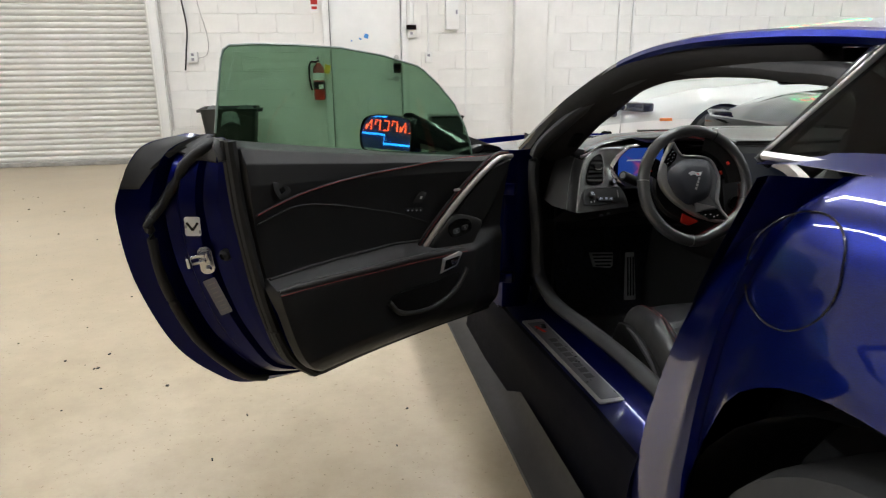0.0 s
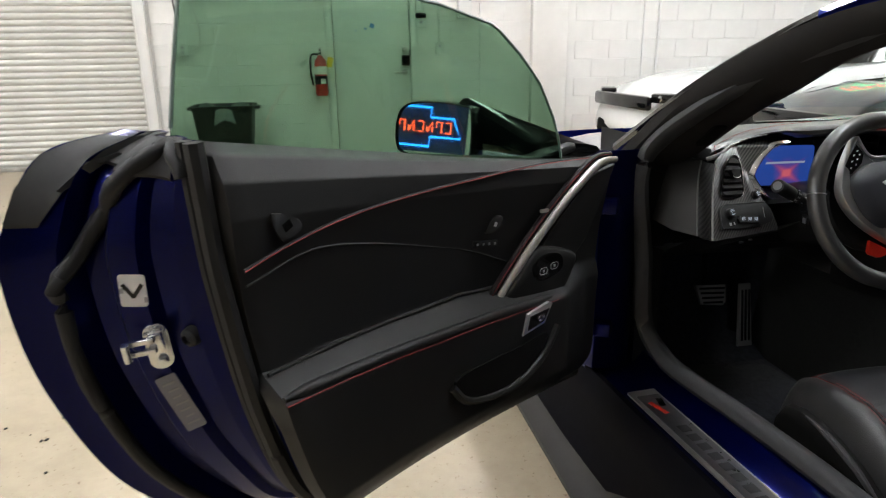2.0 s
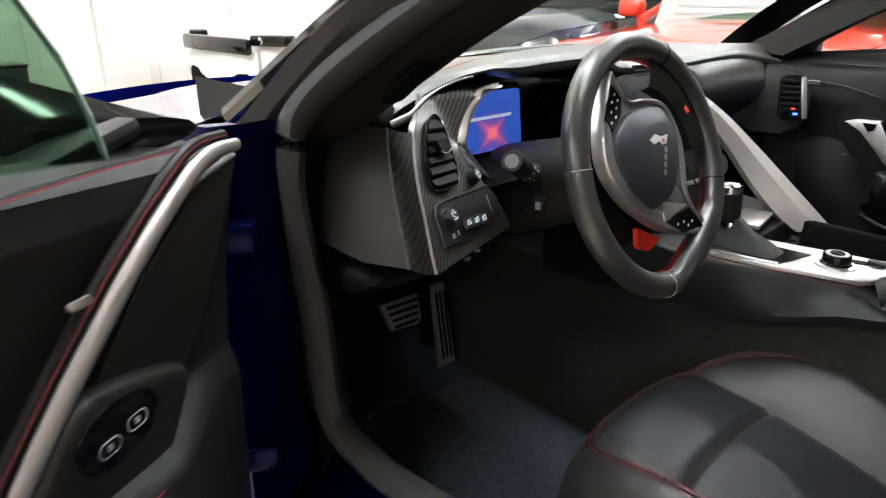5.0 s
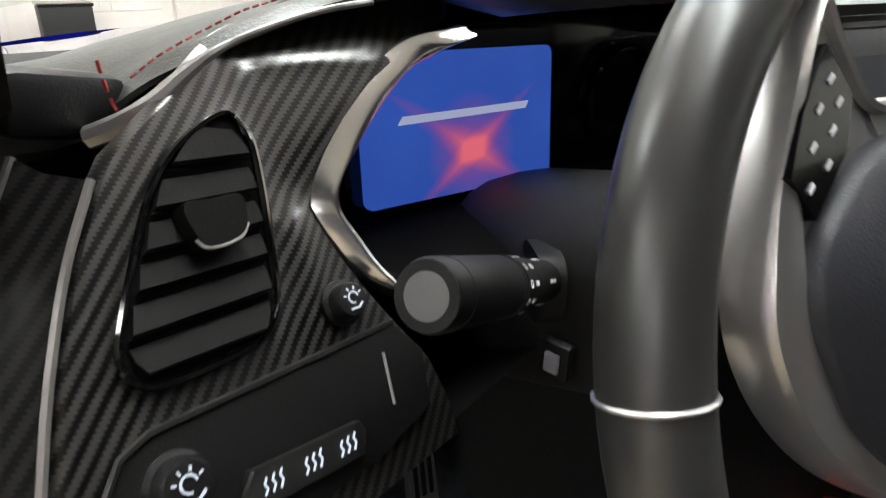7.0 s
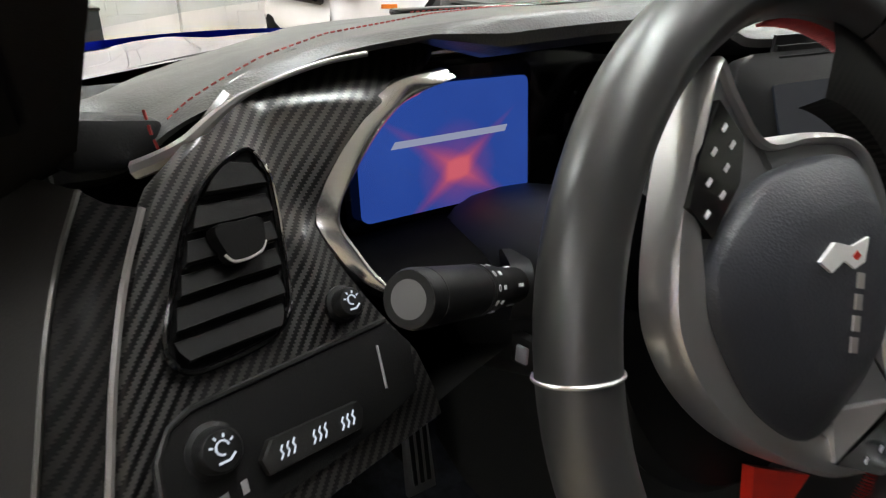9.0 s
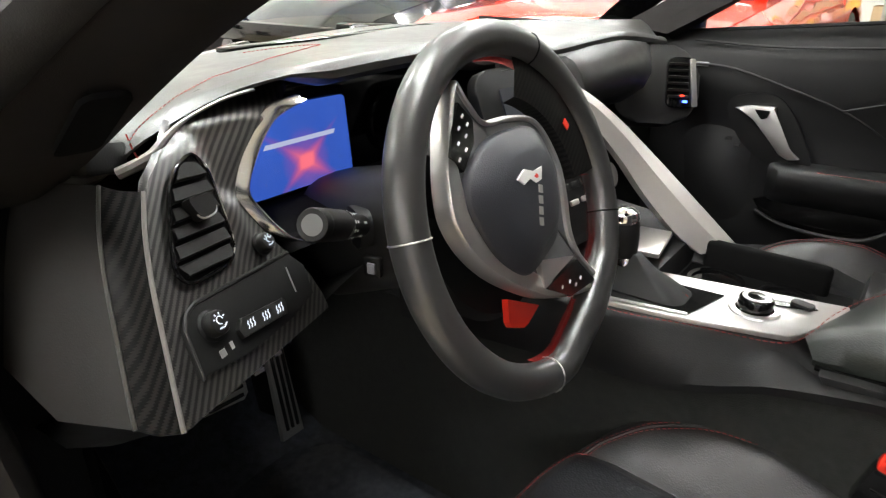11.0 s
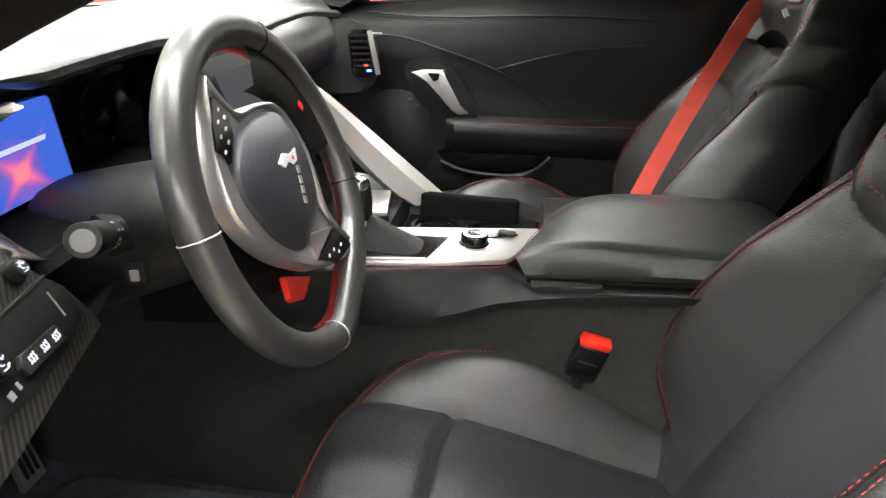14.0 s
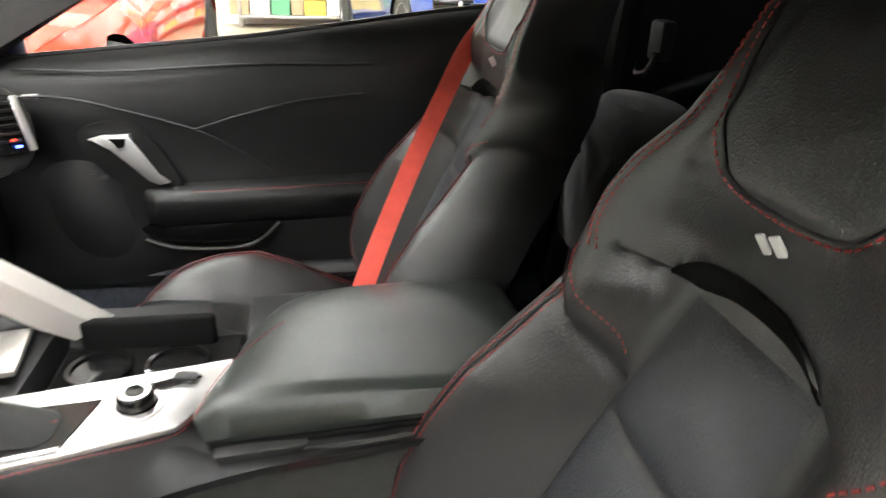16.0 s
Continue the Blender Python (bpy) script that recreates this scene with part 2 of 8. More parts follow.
def sealed_concrete():
    """Sealed tan concrete with worn tracks, blotches and fine specks."""
    m, nt, b = nodes_of("sealed_tan_concrete")
    big = noise_of(nt, 0.55, 5.0, 0.62)
    r = ramp_of(nt, big.outputs["Fac"], (0.335, 0.275, 0.190), (0.445, 0.380, 0.275), 0.32, 0.68)
    mid = noise_of(nt, 6.0, 5.0, 0.7)
    r2 = ramp_of(nt, mid.outputs["Fac"], (0.86, 0.85, 0.83), (1.0, 1.0, 1.0), 0.35, 0.6)
    mx = nt.nodes.new("ShaderNodeMix")
    mx.data_type, mx.blend_type = "RGBA", "MULTIPLY"
    mx.inputs[0].default_value = 1.0
    nt.links.new(r.outputs["Color"], mx.inputs[6])
    nt.links.new(r2.outputs["Color"], mx.inputs[7])
    speck = noise_of(nt, 75.0, 2.0)
    r3 = ramp_of(nt, speck.outputs["Fac"], (0.55, 0.5, 0.42), (1, 1, 1), 0.27, 0.33)
    mx2 = nt.nodes.new("ShaderNodeMix")
    mx2.data_type, mx2.blend_type = "RGBA", "MULTIPLY"
    mx2.inputs[0].default_value = 1.0
    nt.links.new(mx.outputs[2], mx2.inputs[6])
    nt.links.new(r3.outputs["Color"], mx2.inputs[7])
    nt.links.new(mx2.outputs[2], b.inputs["Base Color"])
    rr = node(nt, "ShaderNodeMapRange")
    rr.inputs["To Min"].default_value, rr.inputs["To Max"].default_value = 0.22, 0.5
    nt.links.new(mid.outputs["Fac"], rr.inputs["Value"])
    nt.links.new(rr.outputs["Result"], b.inputs["Roughness"])
    bp = node(nt, "ShaderNodeBump", Strength=0.15, Distance=0.002)
    nt.links.new(mid.outputs["Fac"], bp.inputs["Height"])
    nt.links.new(bp.outputs["Normal"], b.inputs["Normal"])
    return m


FLOOR_M = sealed_concrete()


def display_screen():
    """Start-up picture of the instrument display: a blue ground with a red flare that rises from below the middle."""
    m, nt, b = nodes_of("cluster_display")
    tc = nt.nodes.new("ShaderNodeTexCoord")
    sp = nt.nodes.new("ShaderNodeSeparateXYZ")
    nt.links.new(tc.outputs["Object"], sp.inputs[0])

    def op(kind, *args):
        n = nt.nodes.new("ShaderNodeMath")
        n.operation = kind
        n.use_clamp = kind == "SUBTRACT"
        for i, v in enumerate(args):
            if isinstance(v, (int, float)):
                n.inputs[i].default_value = v
            else:
                nt.links.new(v, n.inputs[i])
        return n.outputs[0]
    x, z = op("ADD", sp.outputs["X"], 0.405), op("ADD", sp.outputs["Z"], -0.782)
    p, q = op("ABSOLUTE", op("ADD", op("MULTIPLY", x, 0.55), op("MULTIPLY", z, 0.83))), op("ABSOLUTE", op("ADD", op("MULTIPLY", x, 0.55), op("MULTIPLY", z, -0.83)))
    one = op("SUBTRACT", op("SUBTRACT", 1.0, op("MULTIPLY", p, 70.0)), op("MULTIPLY", q, 12.0))
    two = op("SUBTRACT", op("SUBTRACT", 1.0, op("MULTIPLY", q, 90.0)), op("MULTIPLY", p, 14.0))
    r = op("POWER", op("ADD", op("MULTIPLY", x, x), op("MULTIPLY", z, z)), 0.5)
    core = op("SUBTRACT", 1.0, op("MULTIPLY", r, 26.0))
    flare = op("ADD", op("MULTIPLY", op("ADD", one, two), 0.55), op("MULTIPLY", core, 0.45))
    n = noise_of(nt, 9.0, 2.0)
    ground = ramp_of(nt, n.outputs["Fac"], (0.020, 0.062, 0.34), (0.026, 0.080, 0.40), 0.3, 0.7)
    red = ramp_of(nt, flare, (0.50, 0.025, 0.05), (1.0, 0.16, 0.10), 0.2, 1.0)
    mx = nt.nodes.new("ShaderNodeMix")
    mx.data_type = "RGBA"
    nt.links.new(op("MINIMUM", op("MULTIPLY", flare, 0.8), 0.7), mx.inputs[0])
    nt.links.new(ground.outputs["Color"], mx.inputs[6])
    nt.links.new(red.outputs["Color"], mx.inputs[7])
    nt.links.new(mx.outputs[2], b.inputs["Emission Color"])
    b.inputs["Emission Strength"].default_value = 0.55
    b.inputs["Base Color"].default_value = (0.01, 0.01, 0.012, 1)
    b.inputs["Roughness"].default_value = 0.25
    return m


SCREEN = display_screen()

# ---------------- building helpers ----------------
SMOOTH = radians(38)


def finish(name, bm, material, parent=None, smooth=True):
    bmesh.ops.recalc_face_normals(bm, faces=bm.faces[:])
    me = bpy.data.meshes.new(name)
    bm.to_mesh(me)
    bm.free()
    if smooth:
        me.shade_smooth()
        me.set_sharp_from_angle(angle=SMOOTH)
    me.materials.append(material)
    ob = new(name, me)
    if parent is not None:
        ob.parent = parent
    return ob


def part(name, bm, material, parent, label="", smooth=True):
    ob = finish(name, bm, material, parent, smooth)
    if parent.type == "EMPTY":
        ob.matrix_parent_inverse = Matrix.Translation(-Vector(parent.get("base", (0, 0, 0))))
    return tagged(ob, label)


def thing(name, label, category, group="", base=(0, 0, 0), kind=""):
    ob = new(name)
    ob.empty_display_size = 0.1
    ob.location = base
    ob["base"] = base
    return tagged(ob, label, category, group, kind)


def spline(points, n, closed=False):
    """n points along a smooth curve through the given ones."""
    p = [np.array(q, float) for q in points]
    k = len(p)
    segs = k if closed else k - 1
    out = []
    for i in range(n):
        s = i / (n if closed else n - 1) * segs
        j = min(int(s), segs - 1)
        f = s - j
        if closed:
            a, b, c, d = p[(j - 1) % k], p[j % k], p[(j + 1) % k], p[(j + 2) % k]
        else:
            b, c = p[j], p[j + 1]
            a = p[j - 1] if j > 0 else 2 * b - c
            d = p[j + 2] if j + 2 < k else 2 * c - b
        out.append(0.5 * (2 * b + (c - a) * f + (2 * a - 5 * b + 4 * c - d) * f * f + (3 * b - a - 3 * c + d) * f ** 3))
    return out


def lerp(x, xs, ys):
    return float(np.interp(x, xs, ys))


def add_grid(bm, rows, wrap_u=False, wrap_v=False, cap=False):
    """Faces over rows of points; every row has the same length."""
    vs = [[bm.verts.new(tuple(p)) for p in row] for row in rows]
    n, k = len(vs), len(vs[0])
    for i in range(n if wrap_v else n - 1):
        for j in range(k if wrap_u else k - 1):
            a, b = vs[i], vs[(i + 1) % n]
            try:
                bm.faces.new((a[j], a[(j + 1) % k], b[(j + 1) % k], b[j]))
            except ValueError:
                pass
    if cap:
        for row in (vs[0], vs[-1]):
            try:
                bm.faces.new(row)
            except ValueError:
                pass
    return bm


def add_tube(bm, path, radius, seg=8, closed=False, flat=1.0, up=(0, 0, 1)):
    """A round rod along a path; radius may be a list. flat squeezes it along the second axis."""
    pts = [Vector(p) for p in path]
    n = len(pts)
    rows = []
    for i, p in enumerate(pts):
        a = pts[(i - 1) % n] if closed or i > 0 else pts[i]
        b = pts[(i + 1) % n] if closed or i < n - 1 else pts[i]
        t = (b - a).normalized()
        u = Vector(up)
        if abs(t.dot(u)) > 0.95:
            u = Vector((1, 0, 0))
        s = t.cross(u).normalized()
        w = s.cross(t).normalized()
        r = radius[i] if isinstance(radius, (list, tuple)) else radius
        rows.append([p + s * (r * math.cos(q)) + w * (r * flat * math.sin(q)) for q in (2 * math.pi * j / seg for j in range(seg))])
    return add_grid(bm, rows, wrap_u=True, wrap_v=closed, cap=not closed)


def add_box(bm, size, m=None, bevel=0.0, seg=2):
    b2 = bmesh.new()
    bmesh.ops.create_cube(b2, size=1.0, matrix=Matrix.Diagonal((*size, 1)))
    if bevel > 0:
        bmesh.ops.bevel(b2, geom=b2.edges[:], offset=bevel, segments=seg, profile=0.5, affect="EDGES")
    return merge(bm, b2, m)


def merge(bm, b2, m=None):
    if m is not None:
        bmesh.ops.transform(b2, matrix=m, verts=b2.verts[:])
    made = {v: bm.verts.new(v.co) for v in b2.verts}
    for f in b2.faces:
        bm.faces.new([made[v] for v in f.verts])
    b2.free()
    return bm


def add_prism(bm, outline, thick, m=None, bevel=0.0, seg=2):
    """A plate: outline in its own x, y, thickness along z from 0."""
    b2 = bmesh.new()
    lo = [b2.verts.new((p[0], p[1], 0)) for p in outline]
    hi = [b2.verts.new((p[0], p[1], thick)) for p in outline]
    b2.faces.new(lo[::-1])
    top = b2.faces.new(hi)
    k = len(lo)
    for i in range(k):
        b2.faces.new((lo[i], lo[(i + 1) % k], hi[(i + 1) % k], hi[i]))
    if bevel > 0:
        bmesh.ops.bevel(b2, geom=list(top.edges), offset=bevel, segments=seg, profile=0.5, affect="EDGES")
    return merge(bm, b2, m)


def add_lathe(bm, profile, m=None, seg=24):
    """A turned form: profile of (radius, height) round z."""
    b2 = bmesh.new()
    rows = [[(r * math.cos(a), r * math.sin(a), z) for a in (2 * math.pi * j / seg for j in range(seg))] for r, z in profile]
    add_grid(b2, rows, wrap_u=True, cap=True)
    return merge(bm, b2, m)


def rounded(w, h, r, n=5):
    """Outline of a rectangle with round corners."""
    out = []
    for cx, cy, a0 in ((w / 2 - r, h / 2 - r, 0), (-w / 2 + r, h / 2 - r, 90), (-w / 2 + r, -h / 2 + r, 180), (w / 2 - r, -h / 2 + r, 270)):
        for i in range(n + 1):
            a = radians(a0 + 90 * i / n)
            out.append((cx + r * math.cos(a), cy + r * math.sin(a)))
    return out


def axes(origin, x, y):
    """A pose with the given x axis and, as near as can be, y axis."""
    x = Vector(x).normalized()
    z = x.cross(Vector(y)).normalized()
    y = z.cross(x)
    m = Matrix((x, y, z)).transposed().to_4x4()
    m.translation = Vector(origin)
    return m


def stitches(path, length=0.0042, gap=0.0026, r=0.0007):
    """A run of thread stitches along a path."""
    bm = bmesh.new()
    pts = [Vector(p) for p in path]
    d, carry = [0.0], 0.0
    for a, b in zip(pts, pts[1:]):
        d.append(d[-1] + (b - a).length)
    s = 0.0
    xs = np.array(d)
    arr = np.array([tuple(p) for p in pts])

    def at(q):
        return Vector([np.interp(q, xs, arr[:, i]) for i in range(3)])
    while s + length < d[-1]:
        a, b = at(s), at(s + length)
        add_tube(bm, [a, b], r, seg=4)
        s += length + gap
    return bm


def thread(path, r=0.0009):
    return add_tube(bmesh.new(), path, r, seg=5)

# ---------------- the showroom ----------------
floor_b = add_box(bmesh.new(), (19.0, 16.0, 0.2), pose(0, -1.4, FZ - 0.1))
floor = tagged(finish("floor", floor_b, FLOOR_M, smooth=False), "tan sealed concrete showroom floor with specks and scuffs", "floor", kind="structure")

# wall with the roller door's and the steel door's openings
RD_X0, RD_X1, RD_TOP = -8.2, -3.19, 3.1
SD_X0, SD_X1, SD_TOP = -1.29, -0.44, 2.02
wall = thing("wall_north", "white painted concrete block wall", "wall", kind="structure")
for x0, x1, z0, z1 in ((-9.5, RD_X0, FZ, CEIL_Z), (RD_X0, RD_X1, RD_TOP, CEIL_Z), (RD_X1, SD_X0, FZ, CEIL_Z), (SD_X0, SD_X1, SD_TOP, CEIL_Z), (SD_X1, 9.5, FZ, CEIL_Z)):
    bm = add_box(bmesh.new(), (x1 - x0, 0.2, z1 - z0), pose((x0 + x1) / 2, WALL_Y + 0.106, (z0 + z1) / 2))
    part("wall_section", bm, WALL_PAINT, wall, smooth=False)
pil = add_box(bmesh.new(), (0.4, 0.1, CEIL_Z - FZ), pose(1.07, WALL_Y - 0.045, (CEIL_Z + FZ) / 2), 0.012)
part("pilaster", pil, WALL_PAINT, wall)
# south wall is never in view; its grey holds down the room's light
for nm, sx, sy, px, py in (("wall_west", 0.2, 15.7, -9.4, -1.45), ("wall_east", 0.2, 15.7, 9.4, -1.45), ("wall_south", 18.6, 0.2, 0, -9.3)):
    bm = add_box(bmesh.new(), (sx, sy, CEIL_Z - FZ), pose(px, py, (CEIL_Z + FZ) / 2))
    tagged(finish(nm, bm, DIM_WALL if nm == "wall_south" else WALL_PAINT, smooth=False), "unseen south wall, grey to cut light from behind" if nm == "wall_south" else "plain white painted showroom wall", "wall", kind="structure")
ceil_b = add_box(bmesh.new(), (19.0, 16.0, 0.1), pose(0, -1.4, CEIL_Z + 0.05))
for k in range(8):
    add_box(ceil_b, (0.12, 15.6, 0.22), pose(-7.7 + 2.2 * k, -1.45, CEIL_Z - 0.11), 0.01)
tagged(finish("ceiling", ceil_b, CEIL_M, smooth=False), "white painted showroom ceiling with beams", "ceiling", kind="structure")

# strip lights
def strip_light(length):
    root = thing("ceiling_light", "long white ceiling strip light with lit diffuser", "ceiling light", "strip lights under the ceiling")
    part("housing", add_box(bmesh.new(), (0.30, length, 0.06), pose(0, 0, 0.03), 0.01), DOOR_PAINT, root)
    part("diffuser", add_box(bmesh.new(), (0.22, length - 0.06, 0.03), pose(0, 0, -0.01), 0.008), TUBE, root, "lit diffuser")
    for ry in (-length * 0.35, length * 0.35):
        part("hanger_rod", add_tube(bmesh.new(), [(0, ry, 0.055), (0, ry, 0.302)], 0.006, 6), STEEL, root)
    return root


lamp = strip_light(2.4)
lamp.location = (-6.6, 3.4, CEIL_Z - 0.3)
for lx in (-6.6, -3.3, 0.0, 3.3, 6.6):
    for ly in (3.4, 0.1, -4.6):
        if (lx, ly) != (-6.6, 3.4) and (ly > -4 or abs(lx) > 5):
            copy_thing(lamp, pose(lx, ly, CEIL_Z - 0.3))

# roller door
roller = thing("roller_door", "closed cream corrugated steel roller door", "roller door", kind="structure")
SL = 0.062
prof = []
for i in range(9):
    a = i / 8
    prof.append((0.021 * math.sin(math.pi * a) ** 0.7, a * SL))
slat_b = bmesh.new()
rows = [[(x, WALL_Y + 0.10 - d, z) for d, z in prof] for x in (RD_X0 + 0.05, RD_X1 - 0.02)]
add_grid(slat_b, rows)
slat = part("slat", slat_b, ROLLER, roller)
slat.location = (0, 0, FZ + 0.05)
for i in range(1, 47):
    o = slat.copy()
    scene.collection.objects.link(o)
    o.location = (0, 0, FZ + 0.05 + i * SL)
part("bottom_bar", add_box(bmesh.new(), (RD_X1 - RD_X0 - 0.06, 0.06, 0.05), pose((RD_X0 + RD_X1) / 2, WALL_Y + 0.09, FZ + 0.027), 0.006), STEEL, roller)
guide_b = add_box(bmesh.new(), (0.10, 0.07, 3.1), pose(RD_X1 + 0.055, WALL_Y - 0.035, FZ + 1.55), 0.006)
part("guide_rail", guide_b, DOOR_PAINT, roller)
part("angle_rail", add_box(bmesh.new(), (0.02, 0.05, 3.1), pose(RD_X1 + 0.0, WALL_Y - 0.05, FZ + 1.55), 0.003), ROLLER, roller)
# hand chain beside it
chain = thing("hand_chain", "thin steel hoist chain beside the roller door", "chain")
for cx, cy in ((RD_X1 + 0.13, WALL_Y - 0.07), (RD_X1 + 0.15, WALL_Y - 0.10)):
    bm = bmesh.new()
    z = 0.35
    i = 0
    while z < 3.0:
        w = 0.008
        ring = [(cx + (w * math.cos(a) if i % 2 else 0), cy + (0 if i % 2 else w * math.cos(a)), z + 0.017 * math.sin(a)) for a in (math.pi * 2 * k / 8 for k in range(8))]
        add_tube(bm, ring, 0.0026, 4, closed=True)
        z += 0.028
        i += 1
    part("chain_strand", bm, STEEL, chain)

# steel door
sdoor = thing("door_1", "closed white painted steel door with lever and deadbolt", "door", kind="structure")
SDC = (SD_X0 + SD_X1) / 2
part("door_leaf", add_box(bmesh.new(), (SD_X1 - SD_X0 - 0.05, 0.045, SD_TOP - FZ - 0.04), pose(SDC, WALL_Y + 0.045, (SD_TOP + FZ) / 2 - 0.01), 0.004), DOOR_PAINT, sdoor)
for fx in (SD_X0 - 0.02, SD_X1 + 0.02):
    part("door_frame", add_box(bmesh.new(), (0.075, 0.14, SD_TOP - FZ + 0.05), pose(fx, WALL_Y + 0.03, (SD_TOP + FZ) / 2 + 0.025), 0.006), DOOR_PAINT, sdoor)
part("door_frame", add_box(bmesh.new(), (SD_X1 - SD_X0 - 0.035, 0.14, 0.07), pose(SDC, WALL_Y + 0.03, SD_TOP + 0.015), 0.006), DOOR_PAINT, sdoor)
lev = add_lathe(bmesh.new(), [(0.0, 0), (0.032, 0), (0.032, 0.008), (0.014, 0.012), (0.012, 0.05), (0.0, 0.05)], axes((SD_X1 - 0.085, WALL_Y + 0.022, 0.86), (1, 0, 0), (0, 0, 1)))
add_tube(lev, [(SD_X1 - 0.085, WALL_Y - 0.03, 0.86), (SD_X1 - 0.2, WALL_Y - 0.035, 0.86)], 0.011, 8)
part("lever", lev, STEEL, sdoor, "steel lever handle")
part("strike_guard", add_box(bmesh.new(), (0.085, 0.05, 0.11), pose(SD_X1 - 0.075, WALL_Y + 0.0, 0.985), 0.006), PIANO, sdoor, "black lock box")
part("deadbolt", add_lathe(bmesh.new(), [(0, 0), (0.03, 0), (0.026, 0.02), (0.012, 0.026), (0, 0.026)], axes((SD_X1 - 0.08, WALL_Y + 0.022, 1.1), (1, 0, 0), (0, 0, 1))), STEEL, sdoor)
part("threshold", add_box(bmesh.new(), (SD_X1 - SD_X0, 0.2, 0.012), pose(SDC, WALL_Y + 0.06, FZ + 0.006)), STEEL, sdoor)
for tx, tz, tw, th in ((-0.86, 1.34, 0.05, 0.045), (-0.93, 1.31, 0.035, 0.015), (-1.03, 1.29, 0.02, 0.015)):
    part("tape_scrap", add_box(bmesh.new(), (tw, 0.003, th), pose(tx, WALL_Y + 0.021, tz, 0, 20, 0)), BLUE_TAPE, sdoor, "scrap of blue tape")

# fire extinguisher on the jamb
fx, fy = -1.42, WALL_Y - 0.08
ext = thing("fire_extinguisher", "red fire extinguisher with white label hung on wall", "fire extinguisher")
part("cylinder", add_lathe(bmesh.new(), [(0, 0.64), (0.058, 0.642), (0.064, 0.66), (0.064, 0.96), (0.056, 1.0), (0.03, 1.03), (0.02, 1.05), (0, 1.05)], pose(fx, fy, 0)), EXT_RED, ext)
part("label_band", add_lathe(bmesh.new(), [(0.0652, 0.86), (0.0655, 0.86), (0.0655, 0.94), (0.0652, 0.94)], pose(fx, fy, 0)), LABEL_W, ext, "white label band")
part("label_band", add_lathe(bmesh.new(), [(0.0652, 0.76), (0.0658, 0.76), (0.0658, 0.845), (0.0652, 0.845)], pose(fx, fy, 0)), PIANO, ext, "black label band")
part("label_plate", add_box(bmesh.new(), (0.05, 0.004, 0.05), pose(fx + 0.02, fy - 0.066, 0.79)), LABEL_W, ext)
hd = add_box(bmesh.new(), (0.03, 0.1, 0.02), pose(fx, fy - 0.03, 1.07), 0.004)
add_box(hd, (0.025, 0.11, 0.012), pose(fx, fy - 0.04, 1.105, 12), 0.003)
part("valve", hd, PIANO, ext)
part("hose", add_tube(bmesh.new(), spline([(fx - 0.02, fy, 1.06), (fx - 0.09, fy - 0.02, 1.05), (fx - 0.105, fy - 0.02, 0.9), (fx - 0.085, fy - 0.02, 0.75)], 14), 0.011, 7), PIANO, ext)
part("inspection_tag", add_box(bmesh.new(), (0.06, 0.002, 0.1), pose(fx + 0.1, fy, 0.98, 0, 12, 0)), YELLOW, ext, "yellow inspection tag")

# signs, boxes, conduits
sign = thing("wall_sign", "small white wall sign with red lettering bars", "sign")
part("board", add_box(bmesh.new(), (0.10, 0.006, 0.34), pose(-1.43, WALL_Y - 0.006, 1.76), 0.001), LABEL_W, sign)
part("print_bar", add_box(bmesh.new(), (0.075, 0.004, 0.09), pose(-1.43, WALL_Y - 0.010, 1.72)), EXT_RED, sign)
part("print_bar", add_box(bmesh.new(), (0.06, 0.004, 0.03), pose(-1.43, WALL_Y - 0.010, 1.64)), EXT_RED, sign)


def wall_box(name, label, cat, x, z, w, h, d, m, extra=()):
    r = thing(name, label, cat)
    part("body", add_box(bmesh.new(), (w, d, h), pose(x, WALL_Y - d / 2, z), min(w, h, d) * 0.12), m, r)
    for nm, ex, ez, ew, eh, em in extra:
        part(nm, add_box(bmesh.new(), (ew, 0.008, eh), pose(x + ex, WALL_Y - d - 0.003, z + ez), 0.002), em, r)
    return r


wall_box("thermostat", "white wall thermostat with dark display", "thermostat", -0.345, 1.40, 0.13, 0.15, 0.04, DOOR_PAINT, (("display", 0, 0.035, 0.11, 0.05, PIANO), ("button", 0, -0.03, 0.03, 0.03, LABEL_G)))
wall_box("electrical_box", "white painted electrical box on block wall", "electrical box", 0.125, 1.58, 0.15, 0.34, 0.09, DOOR_PAINT, (("latch", 0.05, 0.02, 0.02, 0.05, LABEL_G),))
wall_box("power_outlet", "white wall power outlet fed by conduit", "outlet", -2.77, 1.12, 0.11, 0.11, 0.06, DOOR_PAINT, (("socket", 0.0, 0.025, 0.03, 0.028, LABEL_G), ("socket", 0.0, -0.025, 0.03, 0.028, LABEL_G)))
wall_box("power_outlet", "white wall power outlet fed by conduit", "outlet", -0.15, 1.10, 0.08, 0.12, 0.06, DOOR_PAINT, (("socket", 0.0, 0.025, 0.03, 0.028, LABEL_G),))


def conduit(x, z0, z1, r=0.011, m=DOOR_PAINT, wob=0.0, label="white painted electrical conduit running up wall"):
    pts = [(x + wob * math.sin(3 * k), WALL_Y - r - 0.004, z0 + (z1 - z0) * k / 8) for k in range(9)]
    tagged(finish("conduit", add_tube(bmesh.new(), pts, r, 8), m), label, "conduit", "conduits on the wall")


